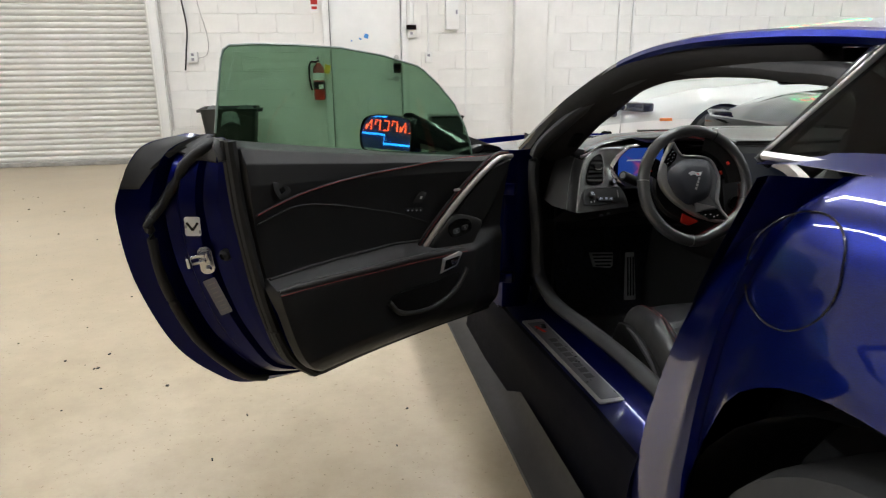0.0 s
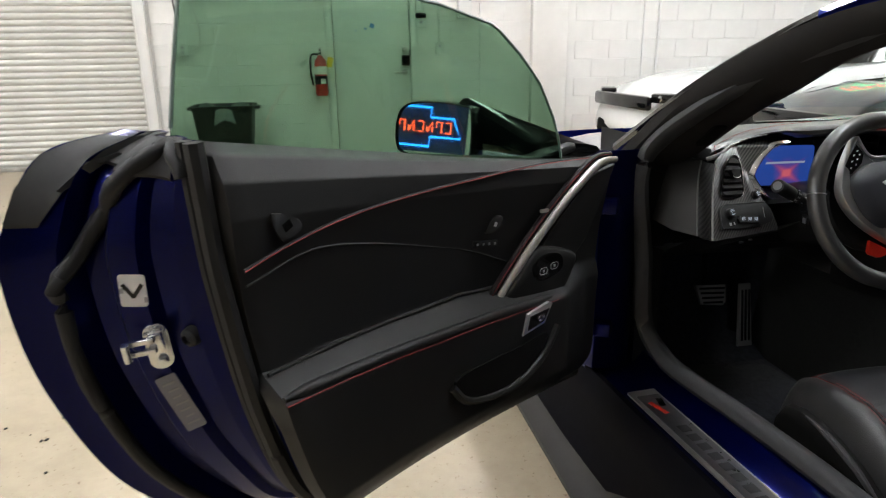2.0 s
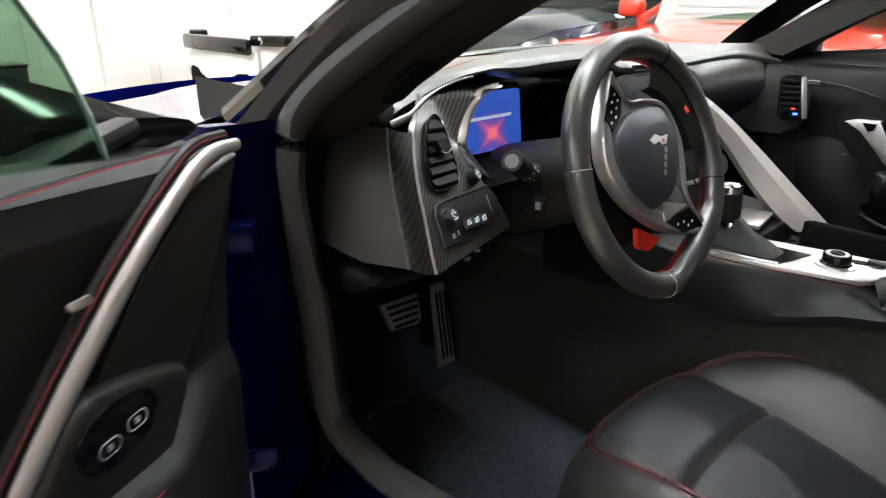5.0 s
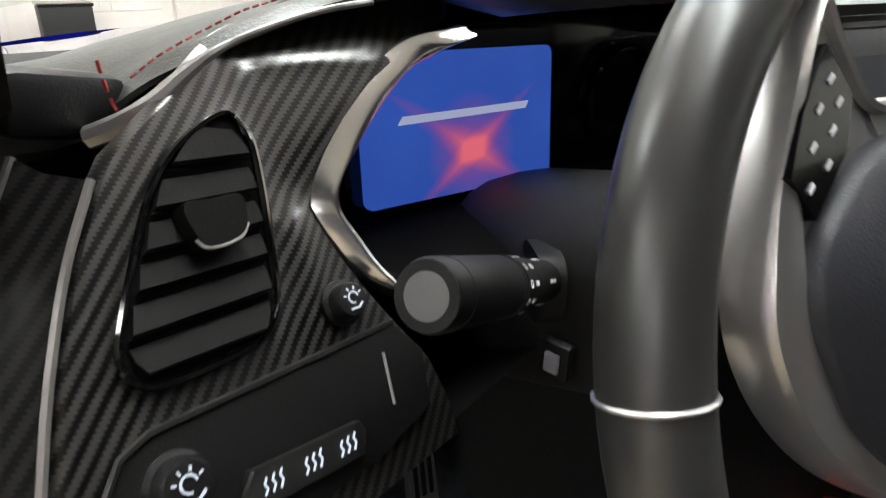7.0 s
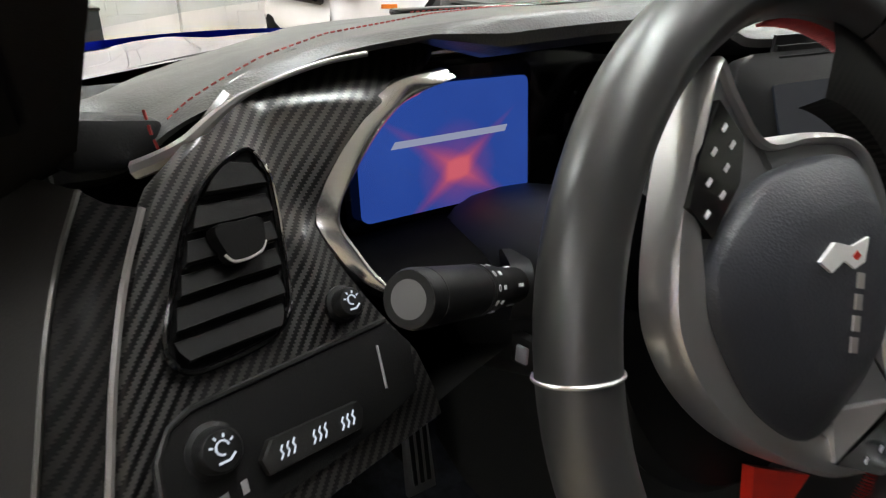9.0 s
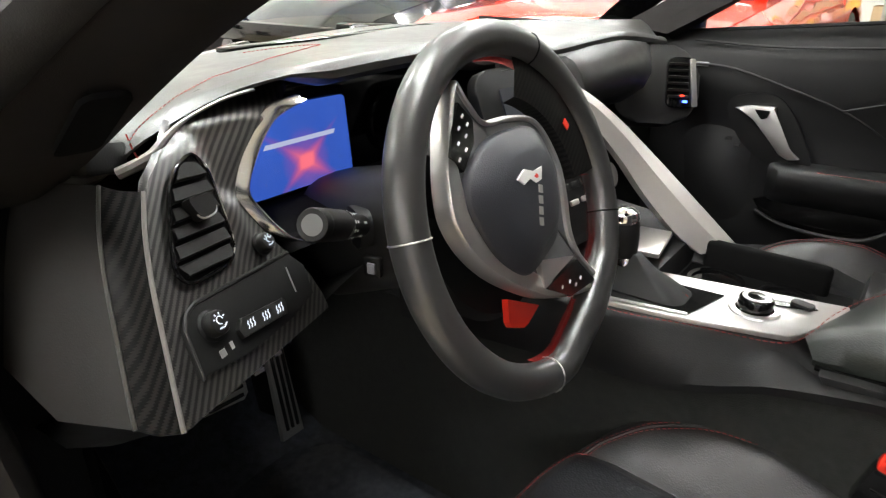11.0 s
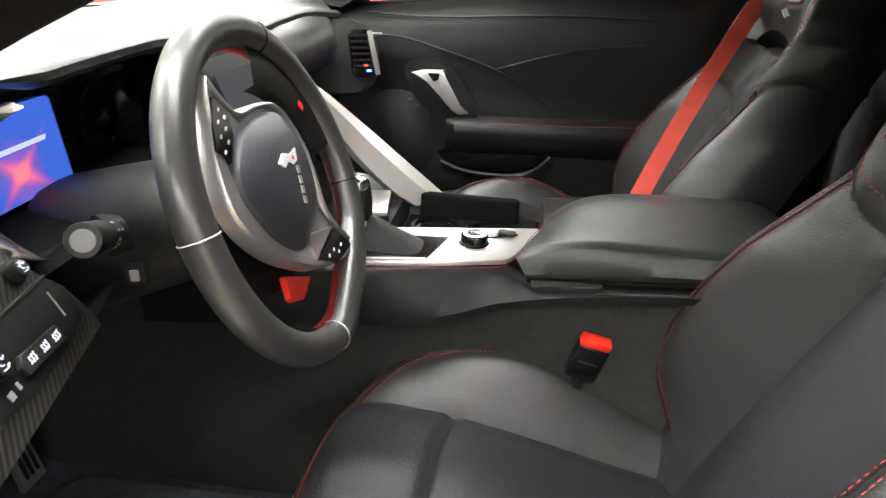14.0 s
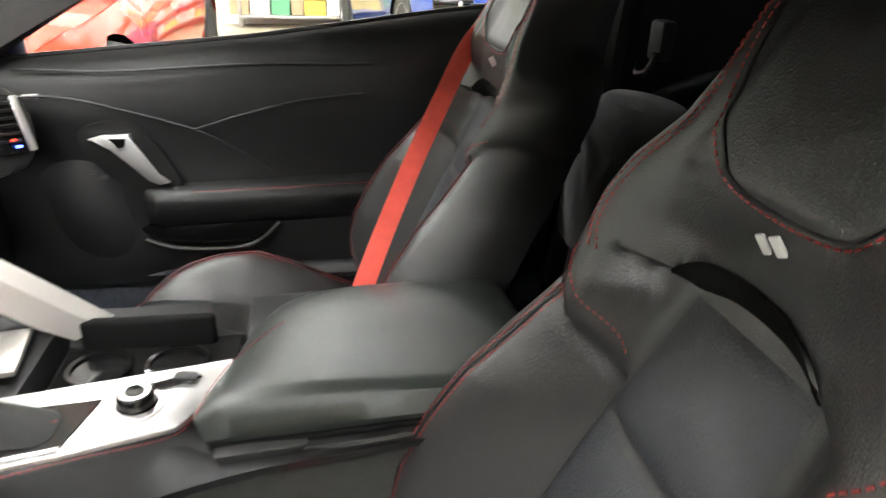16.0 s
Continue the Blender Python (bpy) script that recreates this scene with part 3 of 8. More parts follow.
conduit(-0.15, 1.16, CEIL_Z)
conduit(0.125, 1.75, CEIL_Z)
conduit(-0.36, 1.47, CEIL_Z, 0.045)
conduit(2.2, 0.1, CEIL_Z)
conduit(2.38, 0.1, CEIL_Z, 0.014)
conduit(0.3, 0.4, CEIL_Z, 0.008)
cable = bmesh.new()
add_tube(cable, spline([(-2.86, WALL_Y - 0.05, 0.98), (-2.83, WALL_Y - 0.04, 1.2), (-2.80, WALL_Y - 0.05, 1.45), (-2.84, WALL_Y - 0.05, 1.9), (-2.82, WALL_Y - 0.05, 2.6)], 24), 0.009, 6)
tagged(finish("hanging_cable", cable, RUBBER), "black power cable hanging down the wall", "cable")
cable = bmesh.new()
add_tube(cable, spline([(-2.74, WALL_Y - 0.03, 1.1), (-2.62, WALL_Y - 0.02, 1.15), (-2.60, WALL_Y - 0.02, 1.35), (-2.68, WALL_Y - 0.02, 1.8), (-2.66, WALL_Y - 0.02, 2.6)], 24), 0.005, 6)
tagged(finish("hanging_cable", cable, STEEL), "thin grey cable looped above the outlet", "cable")

# trash bin with bag, dark box
bx, by = -2.38, WALL_Y - 0.42
tbin = thing("trash_bin", "black plastic trash bin lined with grey bag", "trash bin")
rows = []
for z, s in ((FZ, 0.42), (FZ + 0.02, 0.44), (0.55, 0.56), (0.575, 0.58), (0.60, 0.60), (0.60, 0.55), (0.55, 0.53)):
    rows.append([(bx + q[0], by + q[1], z) for q in rounded(s, s * 0.85, 0.07, 3)])
part("body", add_grid(bmesh.new(), rows, wrap_u=True, cap=True), BIN, tbin)
for hx in (-0.31, 0.31):
    part("handle", add_box(bmesh.new(), (0.06, 0.16, 0.03), pose(bx + hx, by, 0.57), 0.008), BIN, tbin)
bag_b = bmesh.new()
rows = []
for i in range(9):
    a = i / 8
    rows.append([(bx + 0.02 + (0.27 - 0.02 * a) * math.cos(th) * (1 + 0.06 * math.sin(7 * th)), by - 0.02 + 0.23 * math.sin(th), 0.61 - 0.17 * a + 0.03 * math.sin(5 * th + 3 * a)) for th in (2 * math.pi * k / 28 for k in range(16, 29))])
add_grid(bag_b, rows)
part("bag", bag_b, BAG, tbin, "crumpled grey bin bag over the rim")
box = thing("storage_box", "open black box standing against the wall", "box")
part("body", add_box(bmesh.new(), (0.36, 0.3, 0.5), pose(0.0, WALL_Y - 0.3, FZ + 0.25), 0.012), BIN, box)
part("rim", add_box(bmesh.new(), (0.38, 0.32, 0.025), pose(0.0, WALL_Y - 0.3, FZ + 0.5), 0.008), PIANO, box)

# small debris on the floor
deb = bmesh.new()
rng = random.Random(5)
for k in range(150):
    x, y = rng.uniform(-4.5, -0.9), rng.uniform(-0.6, 5.5)
    s = rng.uniform(0.004, 0.012)
    add_box(deb, (s, s * rng.uniform(0.3, 1), s * 0.4), pose(x, y, FZ + s * 0.2, 0, 0, rng.uniform(0, 180)))
tagged(finish("floor_debris", deb, SIDE_CARPET, smooth=False), "tiny crumbs of grit scattered on the floor", "debris", kind="stuff")

# ---------------- the blue coupe: outer body ----------------
car = thing("car", "blue metallic sports coupe with its driver's door open", "car", base=(0, 0, FZ))
REAR_Y, FRONT_Y, AXLE_Z = -1.39, 1.36, 0.315


def half_width(y):
    return lerp(y, (-2.25, -2.1, -1.75, -1.35, -1.0, -0.6, 0.0, 0.5, 1.0, 1.4, 1.8, 2.1, 2.3), (0.80, 0.87, 0.935, 0.958, 0.945, 0.915, 0.90, 0.905, 0.925, 0.935, 0.90, 0.82, 0.66))


def shoulder(y):
    return lerp(y, (-2.25, -1.9, -1.4, -1.0, -0.5, 0.2, 0.8, 1.4, 1.9, 2.3), (0.95, 0.985, 1.02, 1.005, 0.93, 0.86, 0.765, 0.715, 0.63, 0.50))


SHAPE_V = (0.0, 0.12, 0.3, 0.5, 0.68, 0.82, 0.91, 0.965, 1.0)
SHAPE_W = (0.93, 0.955, 0.985, 1.0, 1.0, 0.985, 0.962, 0.93, 0.87)


def side_panel(sign, y_front, y_rear, axle, radius, slant=0.0, cols=10, rise=0.0, square=2.0):
    """A wing: one sheet over the wheel with the arch cut out of it."""
    ys = list(np.linspace(y_front, axle + radius + 0.002, cols)) + [axle + radius * math.cos(a) for a in np.linspace(0.06, math.pi - 0.06, 30)] + list(np.linspace(axle - radius - 0.002, y_rear, cols))
    bm = bmesh.new()
    rows = []
    for y in ys:
        top = shoulder(y)
        inside = abs(y - axle) < radius
        low = AXLE_Z + (rise or radius) * max(0.0, 1 - (abs(y - axle) / radius) ** square) ** (1 / square) if inside else 0.13
        row = []
        for k in range(15):
            f = k / 14
            z = low + (top - low) * f
            rel = (z - 0.13) / (top - 0.13)
            w = half_width(y) * lerp(rel, SHAPE_V, SHAPE_W)
            edge = z - low if inside else abs(y - axle) - radius
            w += 0.016 * math.exp(-(edge / 0.05) ** 2)
            lean = slant * lerp(z, (0.3, 0.42, 0.66, 0.83, 1.0), (0.03, 0.0, -0.08, -0.14, -0.24))
            ease = max(0.0, 1 - (y_front - y) / 0.30) if slant else 0.0
            row.append((sign * w, y + lean * ease, z))
        rows.append(row)
    add_grid(bm, rows)
    return bm


def arch_liner(sign, axle, radius, rise=1.0):
    bm = bmesh.new()
    rows = []
    for a in np.linspace(-0.5, math.pi + 0.5, 26):
        y, z = axle + radius * math.cos(a), AXLE_Z + rise * radius * math.sin(a)
        w = half_width(axle) - 0.02
        rows.append([(sign * w, y, z), (sign * (w - 0.03), y, z), (sign * 0.60, y, z)])
    add_grid(bm, rows)
    bm2 = [bm.verts.new((sign * 0.60, axle + radius * math.cos(a), AXLE_Z + rise * radius * math.sin(a))) for a in np.linspace(-0.5, math.pi + 0.5, 26)]
    bm.faces.new(bm2)
    return bm


for sg, side in ((-1, "left"), (1, "right")):
    q = part("quarter_panel", side_panel(sg, -0.80, -2.25, REAR_Y, 0.395, slant=1.0, cols=8, rise=0.505, square=3.0), BLUE, car)
    part("front_wing", side_panel(sg, 2.12, 0.26, FRONT_Y, 0.36), BLUE, car)
    part("arch_liner", arch_liner(sg, REAR_Y, 0.46, 1.08), PLASTIC, car)
    part("arch_liner", arch_liner(sg, FRONT_Y, 0.355), PLASTIC, car)

# fuel flap: a round seam on the left haunch
def haunch(y, z):
    top = shoulder(y)
    return -half_width(y) * lerp((z - 0.13) / (top - 0.13), SHAPE_V, SHAPE_W)


ring = []
for k in range(48):
    a = 2 * math.pi * k / 48
    fy, fz = -1.115 + 0.078 * math.cos(a), 0.905 + 0.066 * math.sin(a)
    ring.append((haunch(fy + 0.0, fz) - 0.0012, fy, fz))
flap_b = bmesh.new()
part("fuel_flap", add_tube(flap_b, ring, 0.0014, 6, closed=True), BLACK_GLOSS, car, "round fuel flap seam")


def tyre_mesh(sign, axle):
    w = half_width(axle) - 0.03
    grow = 1.10 if axle < 0 else 1.0
    m = axes((sign * (w - 0.125), axle, FZ + 0.365 * grow), (0, 1, 0), (0, 0, 1)) @ Matrix.Diagonal((grow, grow, 1, 1))
    return add_lathe(bmesh.new(), [(0.235, -0.125), (0.25, -0.135), (0.325, -0.14), (0.352, -0.125), (0.362, -0.09), (0.365, 0), (0.362, 0.09), (0.352, 0.125), (0.325, 0.14), (0.25, 0.135), (0.235, 0.125)], m, 48)


def rim_mesh(sign, axle):
    w = half_width(axle) - 0.03
    grow = 1.10 if axle < 0 else 1.0
    m = axes((sign * (w - 0.125), axle, FZ + 0.365 * grow), (0, 1, 0), (0, 0, 1)) @ Matrix.Diagonal((grow, grow, 1, 1))
    bm = add_lathe(bmesh.new(), [(0.236, -0.12), (0.242, -0.128), (0.242, 0.128), (0.236, 0.12), (0.225, 0.10), (0.222, -0.10)], m, 40)
    face = 0.09 if sign > 0 else -0.09
    add_lathe(bm, [(0.0, face - 0.02), (0.07, face - 0.02), (0.07, face + 0.0), (0.0, face + 0.01)], m, 20)
    for k in range(10):
        a = 2 * math.pi * k / 10
        add_box(bm, (0.175, 0.026, 0.025), m @ pose(0, 0, face, 0, 0, math.degrees(a)) @ pose(0.15, 0, 0), 0.004)
    return bm


for sg in (-1, 1):
    for ax in (REAR_Y, FRONT_Y):
        wheel = part("wheel", rim_mesh(sg, ax), RIM_DARK, car, "dark spoked alloy wheel")
        part("tyre", tyre_mesh(sg, ax), TYRE, wheel, "black low-profile tyre")

# bonnet, cowl, windscreen, roof, tail
rows = []
for y in np.linspace(0.56, 2.2, 20):
    w = half_width(y) * 0.87
    base = shoulder(y)
    rows.append([(w * f, y + 0.10 * (1 - f * f) * (1 if y < 0.7 else 0.3), base - 0.008 + 0.048 * (1 - f * f) * lerp(y, (0.5, 1.6, 2.2), (1, 0.8, 0.5)) + 0.012 * math.exp(-((abs(f) - 0.45) / 0.08) ** 2)) for f in np.linspace(-1, 1, 25)])
part("bonnet", add_grid(bmesh.new(), rows), BLUE, car)
rows = []
for k, f in enumerate(np.linspace(0, 1, 9)):
    y = 2.12 + 0.16 * math.sin(f * 1.5)
    z = 0.62 - 0.5 * f
    rows.append([(0.80 * g * (1 - 0.1 * f), y + 0.14 * (1 - g * g), z + (0.04 * (1 - g * g))) for g in np.linspace(-1, 1, 17)])
part("front_bumper", add_grid(bmesh.new(), rows), BLUE, car)
part("grille", add_box(bmesh.new(), (1.0, 0.05, 0.16), pose(0, 2.36, 0.30), 0.02), PIANO, car)
for sg in (-1, 1):
    part("headlight", add_box(bmesh.new(), (0.16, 0.34, 0.05), pose(sg * 0.66, 2.0, 0.63, -18, 0, sg * 24), 0.02), GLASS_CLEAR, car)
rows = []
for f in np.linspace(-1, 1, 21):
    y0 = 0.42 + 0.34 * (1 - f * f)
    rows.append([(0.79 * f, y0 - 0.10, 0.785 + 0.02 * (1 - f * f)), (0.80 * f, y0 + 0.02, 0.780 + 0.025 * (1 - f * f)), (0.80 * f, y0 + 0.18, 0.775 + 0.03 * (1 - f * f))])
part("cowl_panel", add_grid(bmesh.new(), rows), PLASTIC, car)
SCREEN_BASE = [(-0.785, 0.365, 0.845), (-0.74, 0.40, 0.85), (-0.5, 0.62, 0.87), (0, 0.76, 0.885), (0.5, 0.62, 0.87), (0.74, 0.40, 0.85), (0.785, 0.365, 0.845)]
SCREEN_TOP = [(-0.675, -0.24, 1.14), (-0.64, -0.225, 1.155), (-0.4, -0.16, 1.19), (0, -0.12, 1.205), (0.4, -0.16, 1.19), (0.64, -0.225, 1.155), (0.675, -0.24, 1.14)]
lo, hi = spline(SCREEN_BASE, 25), spline(SCREEN_TOP, 25)
rows = [[lo[i] * (1 - f) + hi[i] * f + np.array((0, 0.03, 0.035)) * 4 * f * (1 - f) for i in range(25)] for f in np.linspace(0, 1, 9)]
ws = part("windscreen", add_grid(bmesh.new(), rows), GLASS_CLEAR, car)
ws.visible_shadow = False
ROOF_W = lambda y: lerp(y, (-1.3, -0.95, -0.6, -0.2), (0.60, 0.645, 0.665, 0.672))
rows = []
for y in np.linspace(-1.25, -0.2, 14):
    w = ROOF_W(y)
    e = lerp(y, (-1.25, -0.9, -0.5, -0.2), (1.135, 1.168, 1.172, 1.142))
    rows.append([(w * f, y + (0.1 * (1 - f * f) if y > -0.3 else 0.0), e + 0.05 * (1 - abs(f) ** 2.4)) for f in np.linspace(-1, 1, 21)])
part("roof_panel", add_grid(bmesh.new(), rows), BLUE, car)
rows = []
for y in np.linspace(-1.25, -0.18, 10):
    w = ROOF_W(y) - 0.015
    e = lerp(y, (-1.25, -0.9, -0.5, -0.2), (1.10, 1.13, 1.128, 1.105))
    rows.append([(w * f, y + (0.06 * (1 - f * f) if y > -0.3 else 0.0), e + 0.035 * (1 - abs(f) ** 2.4)) for f in np.linspace(-1, 1, 13)])
part("headliner", add_grid(bmesh.new(), rows), PILLAR_TRIM, car)
# rear hatch with dark glass
rows = []
for y in np.linspace(-2.2, -1.2, 12):
    w = lerp(y, (-2.2, -1.2), (0.74, 0.62))
    e = lerp(y, (-2.2, -1.7, -1.2), (0.985, 1.05, 1.14))
    rows.append([(w * f, y, e + 0.045 * (1 - abs(f) ** 2.4)) for f in np.linspace(-1, 1, 17)])
part("rear_hatch", add_grid(bmesh.new(), rows), GLASS_DARK, car, "dark tinted rear hatch glass")
rows = []
for y in np.linspace(-2.25, -2.0, 4):
    rows.append([(half_width(y) * 0.87 * f, y - 0.12 * (1 - f * f), shoulder(y) + 0.015 * (1 - f * f)) for f in np.linspace(-1, 1, 13)])
part("tail_deck", add_grid(bmesh.new(), rows), BLUE, car)
rows = [[(0.75 * f * (1 - 0.05 * g), -2.25 - 0.12 * (1 - f * f) + 0.05 * g, 0.96 - 0.8 * g) for f in np.linspace(-1, 1, 13)] for g in np.linspace(0, 1, 7)]
part("rear_bumper", add_grid(bmesh.new(), rows), BLUE, car)
for tx in (-0.62, -0.42, 0.42, 0.62):
    part("tail_light", add_box(bmesh.new(), (0.15, 0.03, 0.09), pose(tx, -2.345 if abs(tx) < 0.5 else -2.30, 0.78), 0.02), RED_PLASTIC, car)
part("underbody", add_box(bmesh.new(), (1.56, 3.6, 0.05), pose(0, -0.1, 0.13), 0.01), PLASTIC, car)

for sg in (-1, 1):
    # haunch top between shoulder and window base
    rows = []
    for y in np.linspace(-2.1, -0.87, 14):
        w = lerp(y, (-1.04, -0.87), (half_width(y) * 0.87, 0.805))
        rows.append([(sg * w, y, shoulder(y)), (sg * (w - 0.03), y, shoulder(y) + 0.012), (sg * lerp(y, (-2.1, -0.98, -0.87), (0.72, 0.775, 0.785)), y, shoulder(y) + lerp(y, (-2.1, -0.98, -0.87), (0.03, 0.018, 0.012)))])
    part("haunch_top", add_grid(bmesh.new(), rows), BLUE, car)
    # rear side window with its bright surround
    A, B, C, Dn = (sg * 0.80, -0.880, 1.000), (sg * 0.655, -0.925, 1.160), (sg * 0.615, -1.45, 1.10), (sg * 0.745, -1.80, 1.035)
    quarter_pane = [A, B, C, Dn]
    bm = bmesh.new()
    add_grid(bm, [[Vector(A).lerp(Vector(Dn), f) for f in np.linspace(0, 1, 8)], [Vector(B).lerp(Vector(C), f) for f in np.linspace(0, 1, 8)]])
    part("rear_side_window", bm, GLASS_DARK, car, "dark tinted rear side window")
    part("window_trim", add_tube(bmesh.new(), [Dn, A, B], 0.007, 6), SATIN, car, "bright window surround")
    part("b_pillar", add_tube(bmesh.new(), [(sg * 0.79, -0.862, 0.985), (sg * 0.655, -0.905, 1.15)], 0.020, 8, flat=0.6), BLACK_GLOSS, car)
    # roof rail
    rail = spline([(sg * 0.79, 0.36, 0.845), (sg * 0.755, 0.165, 0.965), (sg * 0.722, 0.0, 1.052), (sg * 0.69, -0.2, 1.128), (sg * 0.675, -0.45, 1.163), (sg * 0.66, -0.75, 1.17), (sg * 0.655, -1.0, 1.158)], 40)
    part("roof_rail", add_tube(bmesh.new(), rail[18:], 0.014, 8), BLUE, car)
    part("pillar_moulding", add_tube(bmesh.new(), rail[:19], 0.013, 8), GLOSS_TRIM, car, "black gloss windscreen pillar moulding")
    # inner trim of the windscreen pillar, a broad padded strip
    outer = spline([(sg * 0.80, 0.30, 0.825), (sg * 0.765, 0.13, 0.962), (sg * 0.735, -0.03, 1.045), (sg * 0.70, -0.22, 1.118), (sg * 0.68, -0.45, 1.14), (sg * 0.665, -0.8, 1.145)], 30)
    inner = spline([(sg * 0.66, 0.24, 0.835), (sg * 0.66, 0.06, 0.937), (sg * 0.655, -0.05, 0.99), (sg * 0.645, -0.20, 1.06), (sg * 0.63, -0.42, 1.095), (sg * 0.62, -0.8, 1.10)], 30)
    front = spline([(sg * 0.70, 0.36, 0.85), (sg * 0.69, 0.16, 0.962), (sg * 0.675, 0.0, 1.045), (sg * 0.655, -0.18, 1.12), (sg * 0.64, -0.42, 1.15), (sg * 0.63, -0.8, 1.155)], 30)
    rows = []
    for o, i, fr in zip(outer, inner, front):
        mid = (o + i) / 2 + np.array((sg * 0.0, -0.018, -0.012))
        m1, m2 = (o * 3 + i) / 4 + np.array((sg * 0.006, -0.014, -0.006)), (o + i * 3) / 4 + np.array((0, -0.014, -0.012))
        rows.append([o + np.array((0, 0.03, 0.012)), o, m1, mid, m2, i, i * 0.5 + fr * 0.5 + np.array((-sg * 0.004, 0.004, 0)), fr])
    part("pillar_trim", add_grid(bmesh.new(), rows), PILLAR_TRIM, car, "padded charcoal windscreen pillar trim")

for sg in (-1, 1):
    rows = []
    for i in range(0, 25):
        f = i / 24
        a = np.array((sg * 0.785, 0.372, 0.850)) * (1 - f) + np.array((sg * 0.675, -0.235, 1.146)) * f + np.array((0, 0.03, 0.035)) * 4 * f * (1 - f)
        rows.append([a + np.array((0, 0.0, -0.012)), a + np.array((-sg * 0.02, 0.02, -0.004)), a + np.array((-sg * 0.065, 0.065, 0.002))])
    part("screen_border", add_grid(bmesh.new(), rows), GLOSS_TRIM, car, "black gloss border of the windscreen")

# defroster slot let into the left pillar trim
slot = axes((-0.700, 0.118, 0.895), (-0.05, -0.62, 0.40), (1.0, -0.1, 0.0))
part("pillar_vent", add_prism(bmesh.new(), rounded(0.085, 0.03, 0.008), 0.004, slot, 0.001), VOID, car, "slim black defroster slot")

# sill, hinge pillar, seals of the driver's doorway
SKIRT = surface("satin_black_skirt", (0.020, 0.018, 0.016), 0.5, var=0.15, bump=0.1, bscale=500, spec=0.3)
SILL = [(-0.905, 0.12), (-0.887, 0.20), (-0.892, 0.27), (-0.882, 0.312), (-0.868, 0.330), (-0.80, 0.333), (-0.752, 0.345), (-0.735, 0.362), (-0.70, 0.36), (-0.655, 0.33), (-0.65, 0.16)]
for sg in (-1, 1):
    rows = []
    for y in np.linspace(-0.86, 0.62, 20):
        dx = lerp(y, (-0.86, -0.4, 0.1, 0.3), (-0.045, -0.032, 0.0, 0.01))
        rows.append([(-sg * (x - dx), y, z) for x, z in SILL[2:9]])
    part("sill", add_grid(bmesh.new(), rows), BLUE_SHADED, car)
    rows = []
    for y in np.linspace(-0.86, 0.62, 20):
        dx = lerp(y, (-0.86, -0.4, 0.1, 0.3), (-0.045, -0.032, 0.0, 0.01))
        rows.append([(-sg * (x - dx - 0.002), y, z) for x, z in ((-0.905, 0.12), (-0.889, 0.20), (-0.894, 0.262), (-0.8925, 0.285), (-0.884, 0.3135), (-0.8695, 0.333), (-0.858, 0.3345), (-0.855, 0.330))])
    part("rocker_cover", add_grid(bmesh.new(), rows), ROCKER, car, "black rocker cover")
    rows = []
    for y in np.linspace(-0.92, 0.98, 16):
        rows.append([(-sg * x, y, z) for x, z in ((-0.89, 0.165), (-0.905, 0.12), (-0.93, 0.10), (-0.968, 0.088), (-0.97, 0.078), (-0.90, 0.07), (-0.70, 0.10))])
    part("side_skirt", add_grid(bmesh.new(), rows), SKIRT, car, "satin black side skirt")
    rows = []
    for z in np.linspace(0.345, 0.86, 10):
        rows.append([(-sg * x, y, z) for x, y in ((-0.905, 0.34), (-0.90, 0.26), (-0.885, 0.222), (-0.85, 0.215), (-0.81, 0.22), (-0.79, 0.235), (-0.78, 0.26))])
    part("hinge_pillar", add_grid(bmesh.new(), rows), BLUE_SHADED, car)
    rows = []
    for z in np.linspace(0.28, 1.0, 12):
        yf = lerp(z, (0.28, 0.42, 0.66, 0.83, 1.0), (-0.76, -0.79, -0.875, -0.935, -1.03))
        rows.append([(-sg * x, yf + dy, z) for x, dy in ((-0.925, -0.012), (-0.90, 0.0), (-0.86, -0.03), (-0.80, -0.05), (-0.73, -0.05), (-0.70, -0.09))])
    part("latch_pillar", add_grid(bmesh.new(), rows), BLUE_SHADED, car)
    seal = spline([(-sg * -0.655, -0.24, 1.095), (-sg * -0.705, 0.0, 1.01), (-sg * -0.765, 0.19, 0.89), (-sg * -0.793, 0.228, 0.80), (-sg * -0.775, 0.222, 0.62), (-sg * -0.765, 0.215, 0.46), (-sg * -0.74, 0.175, 0.392), (-sg * -0.725, 0.10, 0.372), (-sg * -0.70, -0.1, 0.372), (-sg * -0.682, -0.3, 0.372), (-sg * -0.678, -0.6, 0.375), (-sg * -0.70, -0.78, 0.43), (-sg * -0.75, -0.90, 0.70), (-sg * -0.745, -0.97, 0.93), (-sg * -0.68, -0.93, 1.09), (-sg * -0.65, -0.7, 1.115), (-sg * -0.64, -0.45, 1.115)], 110, closed=True)
    part("door_seal", add_tube(bmesh.new(), seal, 0.024, 10, closed=True, flat=0.8), GASKET, car, "grey flocked doorway seal")
    # kick panel beyond the seal
    rows = [[(-sg * x, y, z) for x, y in ((-0.775, 0.24), (-0.70, 0.27), (-0.665, 0.34), (-0.66, 0.75))] for z in np.linspace(0.15, 0.85, 6)]
    part("kick_panel", add_grid(bmesh.new(), rows), PLASTIC, car)

